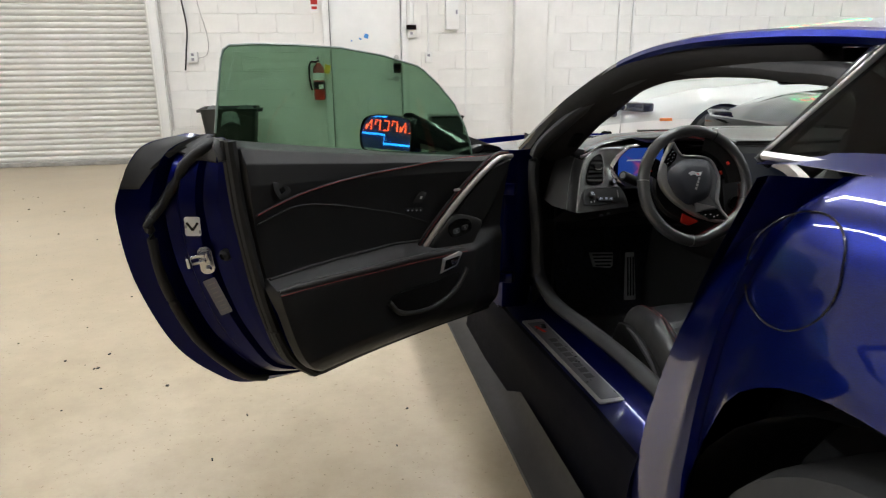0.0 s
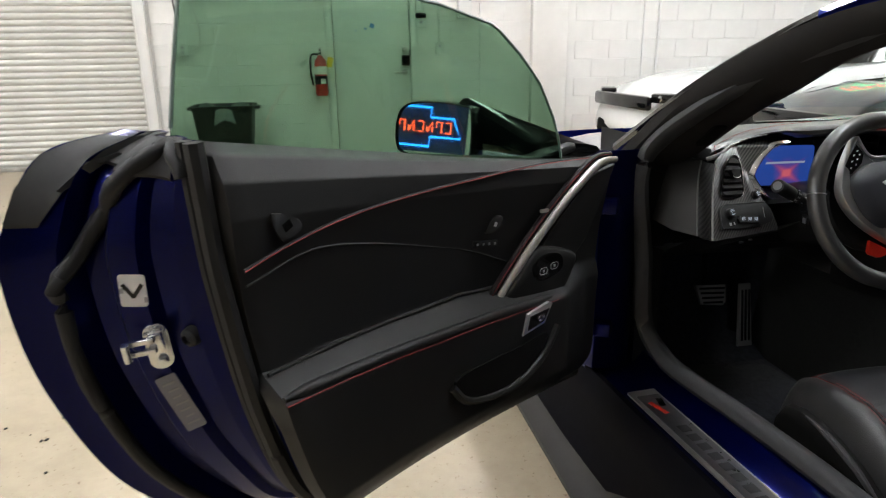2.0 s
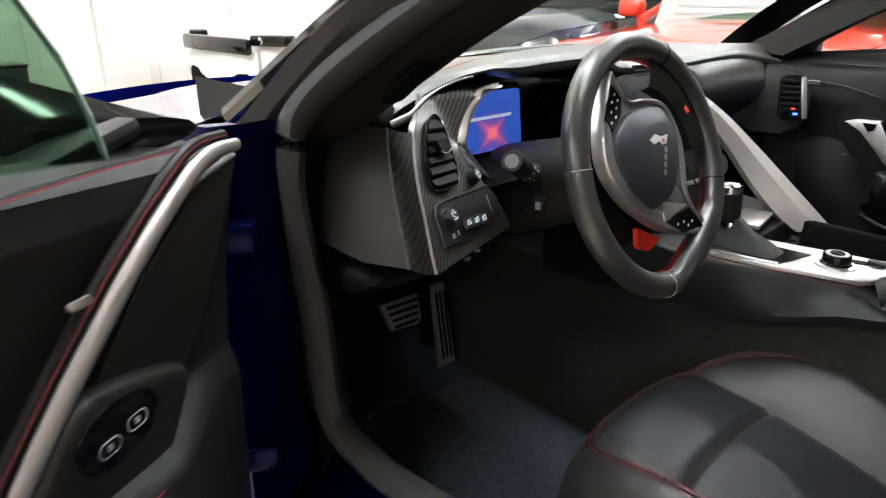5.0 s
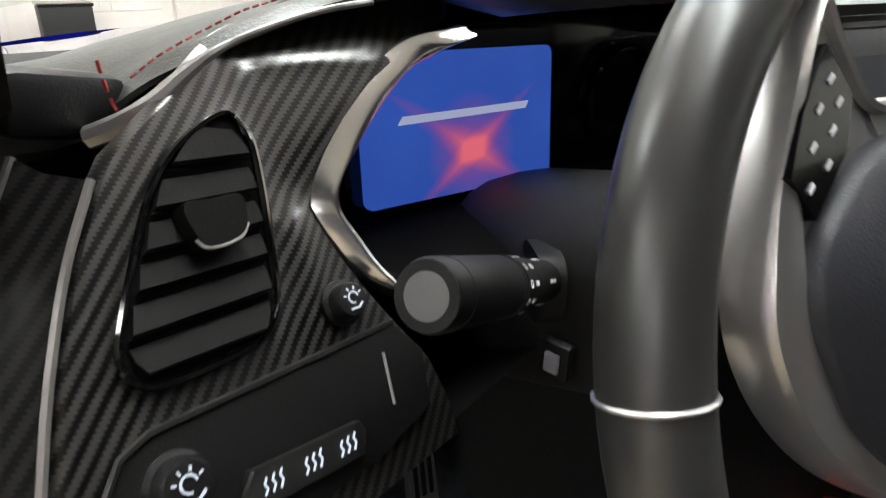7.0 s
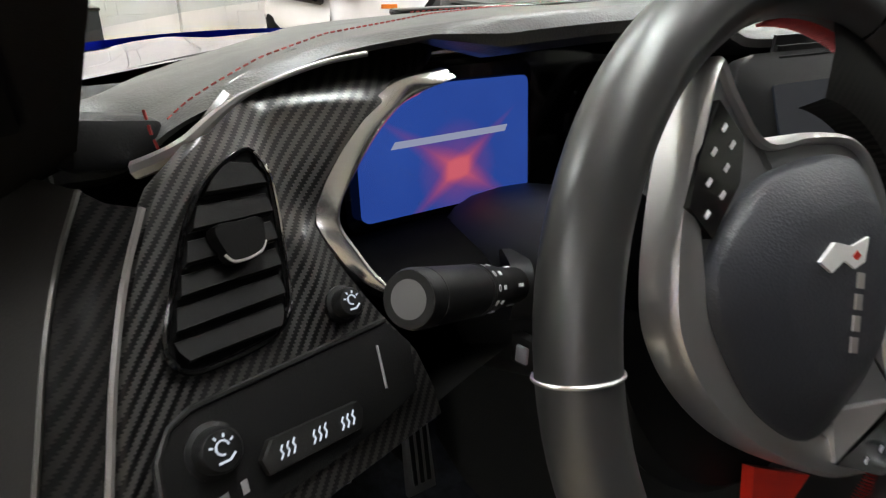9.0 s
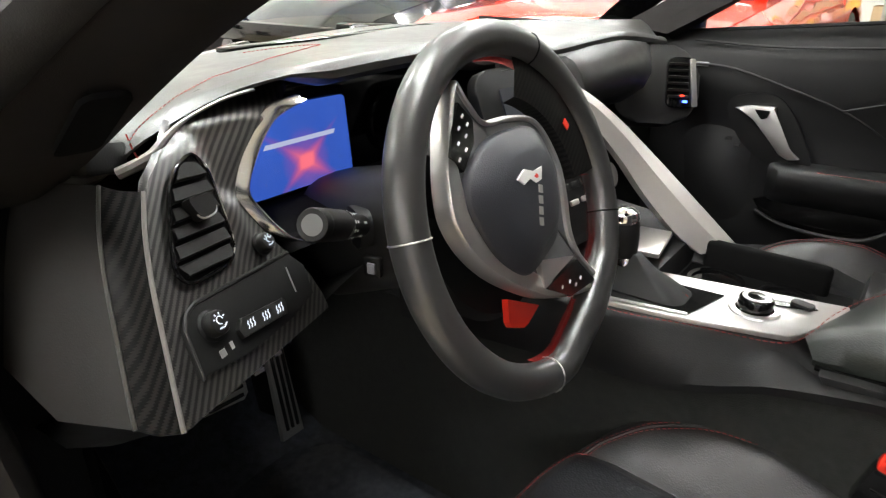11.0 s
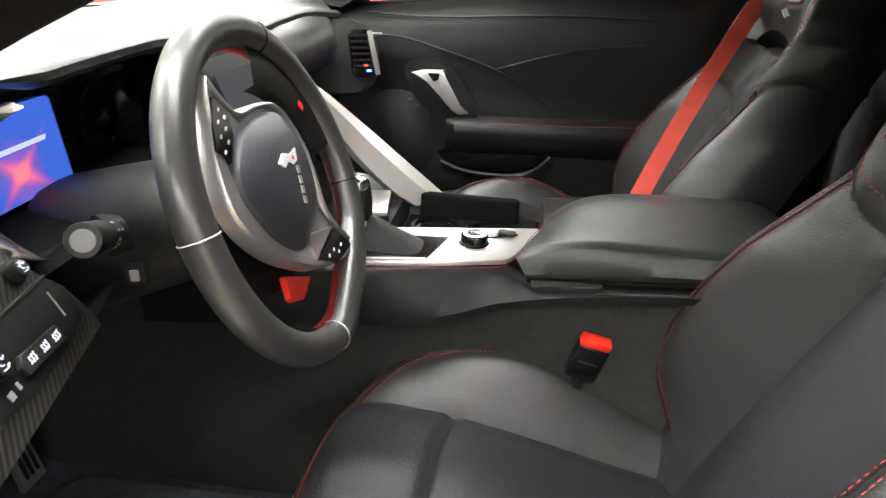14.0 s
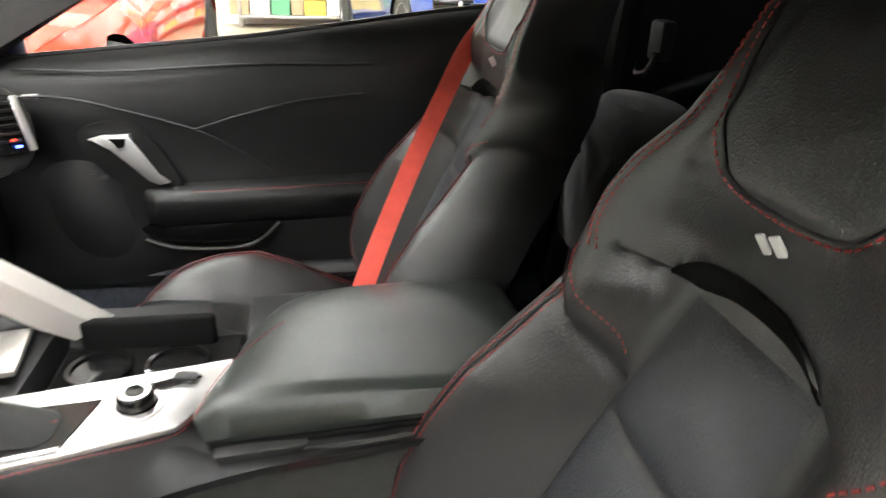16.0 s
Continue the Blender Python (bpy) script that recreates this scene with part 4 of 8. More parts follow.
# sill plate with its marks
splate_m = axes((-0.797, -0.152, 0.3375), (0.066, -1.0, 0.0), (1.0, 0.066, 0.0))
plate = part("sill_plate", add_prism(bmesh.new(), rounded(0.53, 0.072, 0.006), -0.004, splate_m @ pose(0, 0, 0), 0.0), SATIN, car, "brushed metal sill plate")
ENGRAVED = surface("dark_engraved_metal", (0.11, 0.11, 0.115), 0.38, metal=0.8, var=0.1)
inset = part("inset", add_prism(bmesh.new(), rounded(0.49, 0.052, 0.003), 0.0012, splate_m @ pose(0.005, 0, 0.0), 0.0), surface("brushed_dark_inlay", (0.26, 0.26, 0.27), 0.30, metal=0.9, var=0.1, bump=0.2, bscale=200), plate, "dark brushed inlay")
for k in range(8):
    part("print_bar", add_box(bmesh.new(), (0.022, 0.022, 0.001), splate_m @ pose(-0.10 + 0.033 * k, 0.0, 0.0016), 0.0), ENGRAVED, plate)
part("emblem_bar", add_box(bmesh.new(), (0.05, 0.010, 0.001), splate_m @ pose(-0.185, -0.006, 0.0017, 0, 0, 14), 0.0), RED_PLASTIC, plate, "red emblem stripe")
part("emblem_bar", add_box(bmesh.new(), (0.03, 0.014, 0.001), splate_m @ pose(-0.205, 0.012, 0.0017, 0, 0, -14), 0.0), PIANO, plate)

# ---------------- driver's door, swung open ----------------
HINGE = pose(-0.87, 0.20, 0, 0, 0, -60.8)


def panel_x(y):
    return 0.0 + 0.09 * min(1.0, max(0.0, -y / 0.88)) ** 3


REAR_EDGE = [(-0.722, 0.366), (-0.798, 0.445), (-0.845, 0.576), (-0.872, 0.702), (-0.888, 0.807), (-0.895, 0.893), (-0.90, 0.972)]
FRONT_EDGE = [(-0.07, 0.372), (-0.045, 0.42), (-0.038, 0.54), (-0.03, 0.66), (-0.02, 0.75), (-0.015, 0.82), (-0.015, 0.848)]
OUTER_EDGE = [(-0.68, 0.30), (-0.846, 0.322), (-0.93, 0.375), (-1.018, 0.48), (-1.083, 0.648), (-1.104, 0.793), (-1.093, 0.86), (-1.037, 0.951), (-0.935, 0.976)]
NV = 131
rear, frnt, outr = spline(REAR_EDGE, NV), spline(FRONT_EDGE, NV), spline(OUTER_EDGE, NV)
DEPTH_V = (0.0, 0.46, 0.58, 0.66, 0.74, 0.80, 0.90, 0.97, 1.0)
DEPTH_X = (-0.012, -0.012, -0.010, -0.006, 0.000, 0.004, 0.000, -0.020, -0.050)


def ledge_z(y):
    return lerp(y, (-0.86, -0.55, -0.38, -0.2, 0.0), (0.634, 0.612, 0.606, 0.600, 0.600))


def soft(x, a, b):
    """A smooth step from 0 at a to 1 at b."""
    f = min(1.0, max(0.0, (x - a) / (b - a)))
    return f * f * (3 - 2 * f)


rows = []
for i in range(NV):
    v = i / (NV - 1)
    row = []
    for f in np.linspace(0, 1, 64):
        p = frnt[i] * (1 - f) + rear[i] * f
        y, z = p[0], p[1] - 0.010 * math.sin(math.pi * f) * v ** 3
        low = 0.046 * min(1.0, max(0.0, (z - 0.365) / 0.07)) ** 0.5 * min(1.0, max(0.0, (y + 0.866) / 0.02)) * min(1.0, max(0.0, (-0.07 - y) / 0.12)) - 0.014 * min(1.0, max(0.0, (0.42 - z) / 0.05)) ** 2
        e = ledge_z(y)
        u = min(1.0, max(0.0, (z - e + 0.008) / (0.008 + lerp(y, (-0.86, -0.6, -0.45, -0.36, -0.2), (0.020, 0.036, 0.042, 0.036, 0.030)))))
        up = lerp(v, DEPTH_V, DEPTH_X)
        d = up + (low - up) * (1 - u ** 1.7) ** 1.15
        d -= 0.025 * max(0.0, (f - 0.975) / 0.025) ** 2
        row.append((panel_x(y) + d, y, z))
    rows.append(row)
door = part("driver_door", add_grid(bmesh.new(), rows), LEATHER, car, "open driver's door trimmed in black leather with red stitching")
door.matrix_basis = HINGE


def on_door(y, z, lift=0.0):
    return (panel_x(y) + lift, y, z)


# shut face between inner trim and outer skin, with its raised flange
FACE_F = (0.0, 0.19, 0.21, 0.35, 0.37, 0.385, 0.52, 0.535, 0.56, 0.70, 0.725, 0.735, 0.75, 0.85, 0.87, 0.97, 1.0)
FACE_D = (0.0, 0.0, 0.012, 0.016, 0.008, 0.002, 0.004, 0.008, 0.030, 0.032, 0.008, 0.0, 0.014, 0.010, 0.010, 0.004, 0.0)
REAR_A, OUTR_A = np.array(rear), np.array(outr)


def face_pt(v, f, lift=0.0):
    """A point of the shut face: v up the edge, f from the inner trim outwards."""
    i = min(max(v, 0.0), 1.0) * (NV - 1)
    k = np.arange(NV)
    ry, rz = np.interp(i, k, REAR_A[:, 0]), np.interp(i, k, REAR_A[:, 1])
    oy, oz = np.interp(i, k, OUTR_A[:, 0]), np.interp(i, k, OUTR_A[:, 1])
    a, b = np.array((panel_x(ry) - 0.030, ry + 0.004, rz)), np.array((-0.112, oy, oz))
    p = a * (1 - f) + b * f
    d = lerp(f, FACE_F, FACE_D) - lift
    return np.array((p[0] - 0.75 * d * 0.6, p[1] + d * 0.8, p[2]))


def face_frame(v, f, lift=0.0):
    """A pose lying on the shut face: x across, y up, z outwards."""
    o = Vector(face_pt(v, f, lift))
    ex = Vector(face_pt(v, f - 0.05)) - Vector(face_pt(v, f + 0.05))
    ey = Vector(face_pt(v + 0.05, f)) - Vector(face_pt(v - 0.05, f))
    return axes(o, ex, ey)


def v_at(z, f):
    return min(np.linspace(0, 1, 80), key=lambda v: abs(face_pt(v, f)[2] - z))


rows = [[face_pt(i / (NV - 1), f) for f in FACE_F] for i in range(NV)]
part("shut_face", add_grid(bmesh.new(), rows), BLUE_SHADED, door, "blue painted door edge with shade in its colour")
rows = []
for i in range(NV):
    row = []
    for f in np.linspace(0, 1, 16):
        y = outr[i][0] * (1 - f) + (0.0) * f
        z = outr[i][1] * (1 - f) + lerp(i, (0, NV - 1), (0.37, 0.80)) * f - 0.055 * min(1.0, f / 0.12) * (i / (NV - 1)) ** 4 + 0.06 * min(1.0, f / 0.3) * (1 - i / (NV - 1)) ** 4
        row.append((-0.112 - 0.045 * math.sin(math.pi * min(1.0, f * 1.1 + 0.02)) * math.sin(math.pi * (0.15 + 0.7 * i / NV)) + 0.085 * f * f, y, z))
    rows.append(row)
part("outer_skin", add_grid(bmesh.new(), rows), BLUE, door, "glossy blue outer door skin")
# rubber seals round the door edge
path = [(panel_x(p[0]) - 0.022, p[0] - 0.006, p[1]) for p in rear]
path = path[::-1] + [(panel_x(y) - 0.018, y, lerp(y, (-0.735, -0.10), (0.366, 0.372))) for y in np.linspace(-0.70, -0.08, 12)]
part("inner_seal", add_tube(bmesh.new(), path, 0.013, 8), RUBBER, door, "black rubber door seal")
part("inner_seal", add_tube(bmesh.new(), [(p[0] - 0.022, p[1] - 0.004, p[2]) for p in path], 0.010, 8), RUBBER, door, "black rubber door seal")
seal2 = []
for z, f in zip(list(np.linspace(0.335, 0.77, 30)) + [0.80, 0.83, 0.86, 0.885, 0.91, 0.93, 0.948, 0.962], [0.79] * 22 + list(np.linspace(0.785, 0.765, 8)) + [0.735, 0.69, 0.63, 0.57, 0.51, 0.46, 0.40, 0.33]):
    seal2.append(face_pt(v_at(z, f), f, 0.010))
seal2 = list(spline(seal2, 56)) + [face_pt(v, f, 0.012) for v, f in ((0.965, 0.26), (0.955, 0.18), (0.93, 0.12), (0.90, 0.10))]
part("outer_seal", add_tube(bmesh.new(), seal2, [0.0115] * len(seal2), 10), RUBBER, door, "thick black weatherstrip")
rows = [[face_pt(v, f, l + 0.010 + 0.006 * math.sin(math.pi * (f - 0.2) / 0.5)) for f in np.linspace(0.2, 0.72, 14)] for v, l in ((0.875, -0.004), (0.885, 0.002), (0.92, 0.003), (0.95, 0.005), (0.985, 0.004), (1.0, -0.006))]
part("corner_cap", add_grid(bmesh.new(), rows), GASKET, door, "moulded grey rubber corner cap")
rows = [[face_pt(v, f, l) for f in np.linspace(lo_f, 0.99, 8)] for v, l, lo_f in ((0.76, 0.002, 0.86), (0.77, 0.007, 0.84), (0.82, 0.008, 0.78), (0.88, 0.008, 0.68), (0.93, 0.007, 0.58), (0.975, 0.004, 0.48))]
part("edge_cover", add_grid(bmesh.new(), rows), GASKET, door, "grey plastic edge cover")
# latch, labels
fm = face_frame(v_at(0.712, 0.40), 0.40)
lt = add_prism(bmesh.new(), rounded(0.030, 0.066, 0.012), 0.005, fm @ pose(0.002, -0.006, 0), 0.0015)
add_box(lt, (0.018, 0.026, 0.016), fm @ pose(0.002, 0.006, 0.012), 0.003)
for ky in (0.014, -0.001):
    add_box(lt, (0.042, 0.0075, 0.009), fm @ pose(-0.018, ky, 0.020, 0, -16, 6), 0.002)
add_tube(lt, [fm @ Vector((-0.034, -0.008, 0.0245)), fm @ Vector((-0.034, 0.016, 0.0245))], 0.0055, 10)
add_lathe(lt, [(0, 0), (0.007, 0), (0.007, 0.004), (0.004, 0.006), (0, 0.006)], fm @ pose(0.004, -0.026, 0.005), 12)
add_lathe(lt, [(0, 0), (0.006, 0), (0.006, 0.004), (0.004, 0.005), (0, 0.005)], fm @ pose(0.006, 0.019, 0.005), 12)
part("latch", lt, ZINC, door, "zinc-plated door latch striker")
bs = face_frame(v_at(0.712, 0.24), 0.24)
part("bump_stop", add_lathe(bmesh.new(), [(0, 0), (0.014, 0), (0.013, 0.012), (0.007, 0.017), (0.006, 0.012), (0, 0.012)], bs, 16), RUBBER, door)
wl = face_frame(v_at(0.780, 0.43), 0.43, 0.001)
part("warning_label", add_prism(bmesh.new(), rounded(0.034, 0.044, 0.004), 0.0015, wl), LABEL_W, door, "white sticker with dark emblem")
for a in (35, -35):
    part("label_mark", add_box(bmesh.new(), (0.005, 0.022, 0.001), wl @ pose(0.006 if a > 0 else -0.006, 0, 0.002, 0, 0, -a)), PIANO, door)
for kx, ky in ((-0.014, 0.0), (0.016, -0.012)):
    part("label_mark", add_box(bmesh.new(), (0.005, 0.007, 0.001), wl @ pose(kx, ky, 0.002)), MARK_GREY, door)
dl = face_frame(v_at(0.615, 0.41), 0.41, 0.001)
part("data_label", add_prism(bmesh.new(), rounded(0.028, 0.098, 0.003), 0.0015, dl), LABEL_G, door, "grey data label")
for k in range(7):
    part("print_bar", add_box(bmesh.new(), (0.018 - 0.003 * (k % 3), 0.003, 0.0006), dl @ pose(0.001 * (k % 2), 0.036 - 0.012 * k, 0.0018)), MARK_GREY, door)
# black cord as the shade in the crease over the ledge, and the roll along its edge
cr = [(panel_x(y) - 0.0065, y, ledge_z(y) + lerp(y, (-0.86, -0.6, -0.45, -0.36, -0.2), (0.020, 0.036, 0.042, 0.036, 0.030))) for y in np.linspace(-0.845, -0.30, 34)]
part("armrest_crease", add_tube(bmesh.new(), cr, 0.0032, 6), RUBBER, door, "black cord for the shade in the armrest crease")
ar = [(panel_x(y) + 0.036, y, ledge_z(y) + 0.001) for y in np.linspace(-0.845, -0.22, 34)]
part("armrest", add_tube(bmesh.new(), ar, [0.010 * min(1.0, 0.4 + i / 3, 0.3 + (33 - i) / 6) for i in range(34)], 10), LEATHER, door, "padded leather armrest edge")
part("stitching", add_tube(bmesh.new(), [(p[0] + 0.0106, p[1], p[2] - 0.006) for p in ar], 0.0006, 5), STITCH, door, "red seam stitching")
st_c = spline([on_door(-0.870, 0.812, 0.004), on_door(-0.80, 0.828, 0.005), on_door(-0.70, 0.844, 0.006), on_door(-0.57, 0.853, 0.005), on_door(-0.43, 0.857, 0.004), on_door(-0.24, 0.862, 0.002), on_door(-0.075, 0.858, 0.002)], 60)
part("seam_cord", add_tube(bmesh.new(), st_c, 0.0024, 6), LEATHER, door)
part("stitching", add_tube(bmesh.new(), [(p[0] + 0.0026, p[1], p[2] - 0.001) for p in st_c], 0.0007, 5), STITCH, door, "red seam stitching")
sm = spline([on_door(-0.868, 0.790, 0.002), on_door(-0.76, 0.809, 0.0), on_door(-0.655, 0.793, -0.004), on_door(-0.52, 0.757, -0.008), on_door(-0.42, 0.727, -0.010), on_door(-0.31, 0.681, -0.010)], 40)
part("seam_cord", add_tube(bmesh.new(), [(p[0] - 0.0008, p[1], p[2]) for p in sm], 0.0018, 6), LEATHER, door)
sp = spline([on_door(-0.01, 0.847, 0.012), on_door(-0.07, 0.845, 0.016), on_door(-0.145, 0.803, 0.016), on_door(-0.215, 0.75, 0.014), on_door(-0.28, 0.695, 0.012), on_door(-0.335, 0.642, 0.010), on_door(-0.380, 0.590, 0.006)], 40)
part("trim_spear", add_tube(bmesh.new(), sp, [0.0045 + 0.0052 * math.sin(math.pi * (0.12 + 0.75 * i / 39)) for i in range(40)], 10, flat=0.8, up=(1, 0, 0)), SATIN_SOFT, door, "curved satin metal trim spear")
sp2 = [(p[0] - 0.006, p[1] - 0.013, p[2] + 0.011) for p in sp]
part("spear_edge", add_tube(bmesh.new(), sp2, 0.006, 8), LEATHER, door)
part("stitching", add_tube(bmesh.new(), [(p[0] + 0.0055, p[1] - 0.001, p[2] + 0.001) for p in sp2], 0.0006, 4), STITCH, door, "red seam stitching")
plate_pts = [(-0.012, 0.838), (-0.09, 0.822), (-0.19, 0.745), (-0.27, 0.67), (-0.335, 0.60), (-0.26, 0.60), (-0.20, 0.61), (-0.16, 0.65), (-0.10, 0.69), (-0.06, 0.76)]
part("switch_panel", add_prism(bmesh.new(), plate_pts, 0.010, axes((0.004, 0, 0), (0, 1, 0), (0, 0, 1)), 0.004), PLASTIC_GREY, door, "charcoal switch panel")
podm = axes((0.016, 0, 0), (0, 1, 0), (0, 0, 1))
pod_o = spline([(-0.340, 0.622), (-0.300, 0.668), (-0.262, 0.700), (-0.225, 0.700), (-0.175, 0.686), (-0.142, 0.668), (-0.150, 0.640), (-0.180, 0.600), (-0.205, 0.586), (-0.270, 0.598)], 60, closed=True)
pod_c = np.array((-0.235, 0.645))
pod_rows = [[(0.012 + d, *(pod_c + (np.array(q[:2]) - pod_c) * k)) for q in pod_o] for k, d in ((1.0, 0.0), (1.0, 0.006), (0.97, 0.012), (0.90, 0.0155), (0.72, 0.0165), (0.40, 0.0165), (0.02, 0.0165))]
part("switch_pod", add_grid(bmesh.new(), pod_rows, wrap_u=True, cap=True), PLASTIC_GREY, door, "window switch pod")
tray = [(q[0], q[1]) for q in spline([(-0.278, 0.672), (-0.245, 0.690), (-0.200, 0.682), (-0.190, 0.655), (-0.215, 0.642), (-0.262, 0.640)], 30, closed=True)]
part("window_switch", add_prism(bmesh.new(), tray, 0.0022, podm @ pose(0, 0, 0.0120), 0.001), PIANO, door)
for sx, sz in ((-0.248, 0.657), (-0.217, 0.662)):
    ring_o = rounded(0.022, 0.013, 0.006)
    part("switch_cap", add_tube(bmesh.new(), [podm @ Vector((sx + q[0], sz + q[1], 0.0150)) for q in ring_o], 0.0006, 4, closed=True), MARK_GREY, door)
    part("switch_mark", add_box(bmesh.new(), (0.005, 0.005, 0.001), podm @ pose(sx, sz, 0.0150)), MARK_GREY, door)
# release handle
hm = axes((0.049, -0.288, 0.577), (0.0, 1.0, 0.12), (0.02, -0.25, 1))
part("release_bezel", add_prism(bmesh.new(), [(-0.042, -0.022), (0.02, -0.018), (0.044, 0.016), (0.034, 0.022), (-0.026, 0.018)], 0.006, hm, 0.002), SATIN, door, "satin metal release handle bezel")
part("release_cup", add_prism(bmesh.new(), [(-0.03, -0.014), (0.014, -0.012), (0.032, 0.010), (-0.02, 0.012)], 0.002, hm @ pose(0, 0, 0.0062)), PIANO, door)
part("release_lever", add_prism(bmesh.new(), rounded(0.022, 0.012, 0.004), 0.003, hm @ pose(0.008, 0.0, 0.008), 0.001), CHROME, door)
# map pocket: a flat black plate stands in for the shade inside it
pk = [(p[0], p[1]) for p in spline([(-0.51, 0.525), (-0.47, 0.480), (-0.37, 0.468), (-0.29, 0.498), (-0.26, 0.54), (-0.35, 0.535), (-0.42, 0.535)], 36, closed=True)]
part("map_pocket", add_prism(bmesh.new(), pk, 0.004, axes((0.052, -0.27, 0), (-0.06, 1, 0), (0, 0, 1)) @ pose(0.27, 0, 0), 0.001), VOID, door, "door pocket, its shade a flat black plate")
lip = spline([(0.066, -0.515, 0.515), (0.064, -0.47, 0.472), (0.060, -0.36, 0.460), (0.055, -0.275, 0.49), (0.050, -0.225, 0.545)], 26)
part("pocket_lip", add_tube(bmesh.new(), lip, 0.008, 8), PLASTIC_GREY, door)
# tweeter cover, seat memory switches, lock tab
tw = [(q[0], q[1]) for q in spline([(-0.805, 0.872), (-0.763, 0.858), (-0.757, 0.842), (-0.79, 0.833)], 18, closed=True)]
part("tweeter_cover", add_prism(bmesh.new(), tw, 0.0025, axes((panel_x(-0.80) + 0.006, -0.80, 0), (-0.25, 1, 0), (0, 0, 1)) @ pose(0.78, 0.003, 0), 0.0012), RUBBER, door, "small tweeter cover")
part("tweeter_mark", add_box(bmesh.new(), (0.014, 0.012, 0.001), axes((panel_x(-0.80) + 0.0088, -0.80, 0), (-0.25, 1, 0), (0, 0, 1)) @ pose(0.0, 0.855, 0.0, 0, 0, 25)), PIANO, door)
mm = axes((0.010, -0.365, 0.766), (0.04, 0.97, -0.1), (0, 0.1, 1))
part("seat_switch", add_prism(bmesh.new(), [(q[0], q[1]) for q in spline([(-0.02, -0.012), (0.006, -0.012), (0.022, 0.012), (0.0, 0.016)], 20, closed=True)], 0.003, mm, 0.001), PLASTIC_GREY, door)
part("seat_mark", add_box(bmesh.new(), (0.006, 0.008, 0.001), mm @ pose(0.003, 0.002, 0.0036, 0, 0, -20), 0.0), MARK_GREY, door)
part("memory_buttons", add_prism(bmesh.new(), rounded(0.058, 0.012, 0.003), 0.003, axes((0.010, -0.385, 0.735), (0.04, 0.98, -0.12), (0, 0.12, 1)), 0.001), PLASTIC_GREY, door)
for k in range(4):
    part("button_mark", add_box(bmesh.new(), (0.004, 0.004, 0.001), axes((0.0135, -0.385, 0.735), (0.04, 0.98, -0.12), (0, 0.12, 1)) @ pose(-0.021 + 0.014 * k, 0, 0.0)), MARK_GREY, door)
part("lock_tab", add_prism(bmesh.new(), rounded(0.022, 0.007, 0.003), 0.004, axes((0.012, -0.232, 0.772), (0.04, 0.98, 0.0), (0, 0.1, 1)), 0.001), SATIN_SOFT, door)
# window
gl = [(-0.903, 0.93), (-0.898, 0.98), (-0.884, 1.06), (-0.868, 1.14), (-0.862, 1.156), (-0.848, 1.165), (-0.78, 1.168), (-0.69, 1.166), (-0.57, 1.160), (-0.45, 1.142), (-0.335, 1.114), (-0.315, 1.104), (-0.26, 1.062), (-0.205, 1.008), (-0.165, 0.945), (-0.145, 0.895), (-0.134, 0.85)]
glass = part("door_glass", add_prism(bmesh.new(), gl, 0.0045, axes((-0.033, 0, 0), (0, 1, 0), (0, 0, 1))), GLASS_GREEN, door, "green tinted frameless window glass", smooth=False)
glass.visible_shadow = False
rim_w = [(-0.031, p[0], p[1]) for p in gl[1:]]
part("glass_edge", add_tube(bmesh.new(), rim_w, 0.0028, 5), surface("ground_glass_edge", (0.25, 0.32, 0.29), 0.3, var=0.1), door, "ground green glass edge")
part("glass_clip", add_box(bmesh.new(), (0.002, 0.012, 0.006), pose(-0.036, -0.70, 1.055, 30)), LABEL_W, door)
# mirror
MN = Vector((0.42, -0.90, 0.13)).normalized()
mir_x = Vector((0, 0, 1)).cross(MN).normalized()
mir_m = axes((-0.238, -0.298, 0.912), mir_x, MN.cross(mir_x))
outl = [(q[0], q[1]) for q in spline([(-0.088, -0.030), (-0.070, -0.050), (0.0, -0.056), (0.072, -0.052), (0.086, -0.040), (0.084, 0.036), (0.070, 0.050), (0.0, 0.058), (-0.065, 0.052), (-0.088, 0.020)], 40, closed=True)]
rows = []
for d, s in ((0.0, 0.955), (0.004, 1.0), (-0.012, 1.06), (-0.05, 1.05), (-0.09, 0.9), (-0.12, 0.62), (-0.13, 0.3)):
    rows.append([mir_m @ Vector((q[0] * s, q[1] * s, d)) for q in outl])
part("mirror_housing", add_grid(bmesh.new(), rows, wrap_u=True, cap=False), BLACK_GLOSS, door, "black gloss door mirror housing")
part("mirror_glass", add_prism(bmesh.new(), [(q[0] * 0.96, q[1] * 0.96) for q in outl], 0.002, mir_m @ pose(0, 0, -0.003)), MIRROR, door, "mirror glass reflecting a neon sign", smooth=False)
rows = []
for f in np.linspace(0, 1, 10):
    c = Vector((-0.20, -0.24, 0.925)).lerp(Vector((-0.055, -0.10, 0.865)), f)
    rx, rz = 0.03 + 0.05 * f, 0.052 - 0.035 * f
    rows.append([c + Vector((0.4 * rx * math.cos(a), rx * math.cos(a), rz * math.sin(a))) for a in (2 * math.pi * k / 14 for k in range(14))])
part("mirror_arm", add_grid(bmesh.new(), rows, wrap_u=True, cap=True), BLACK_GLOSS, door, "black gloss mirror arm")
part("mirror_base", add_box(bmesh.new(), (0.05, 0.16, 0.02), pose(-0.06, -0.16, 0.862, 10), 0.008), PLASTIC, door)
# hinge arms
for hz in (0.45, 0.74):
    hb = add_box(bmesh.new(), (0.05, 0.09, 0.035), pose(-0.03, 0.03, hz, 0, 0, 30), 0.006)
    part("hinge", hb, BLUE_SHADED, door)

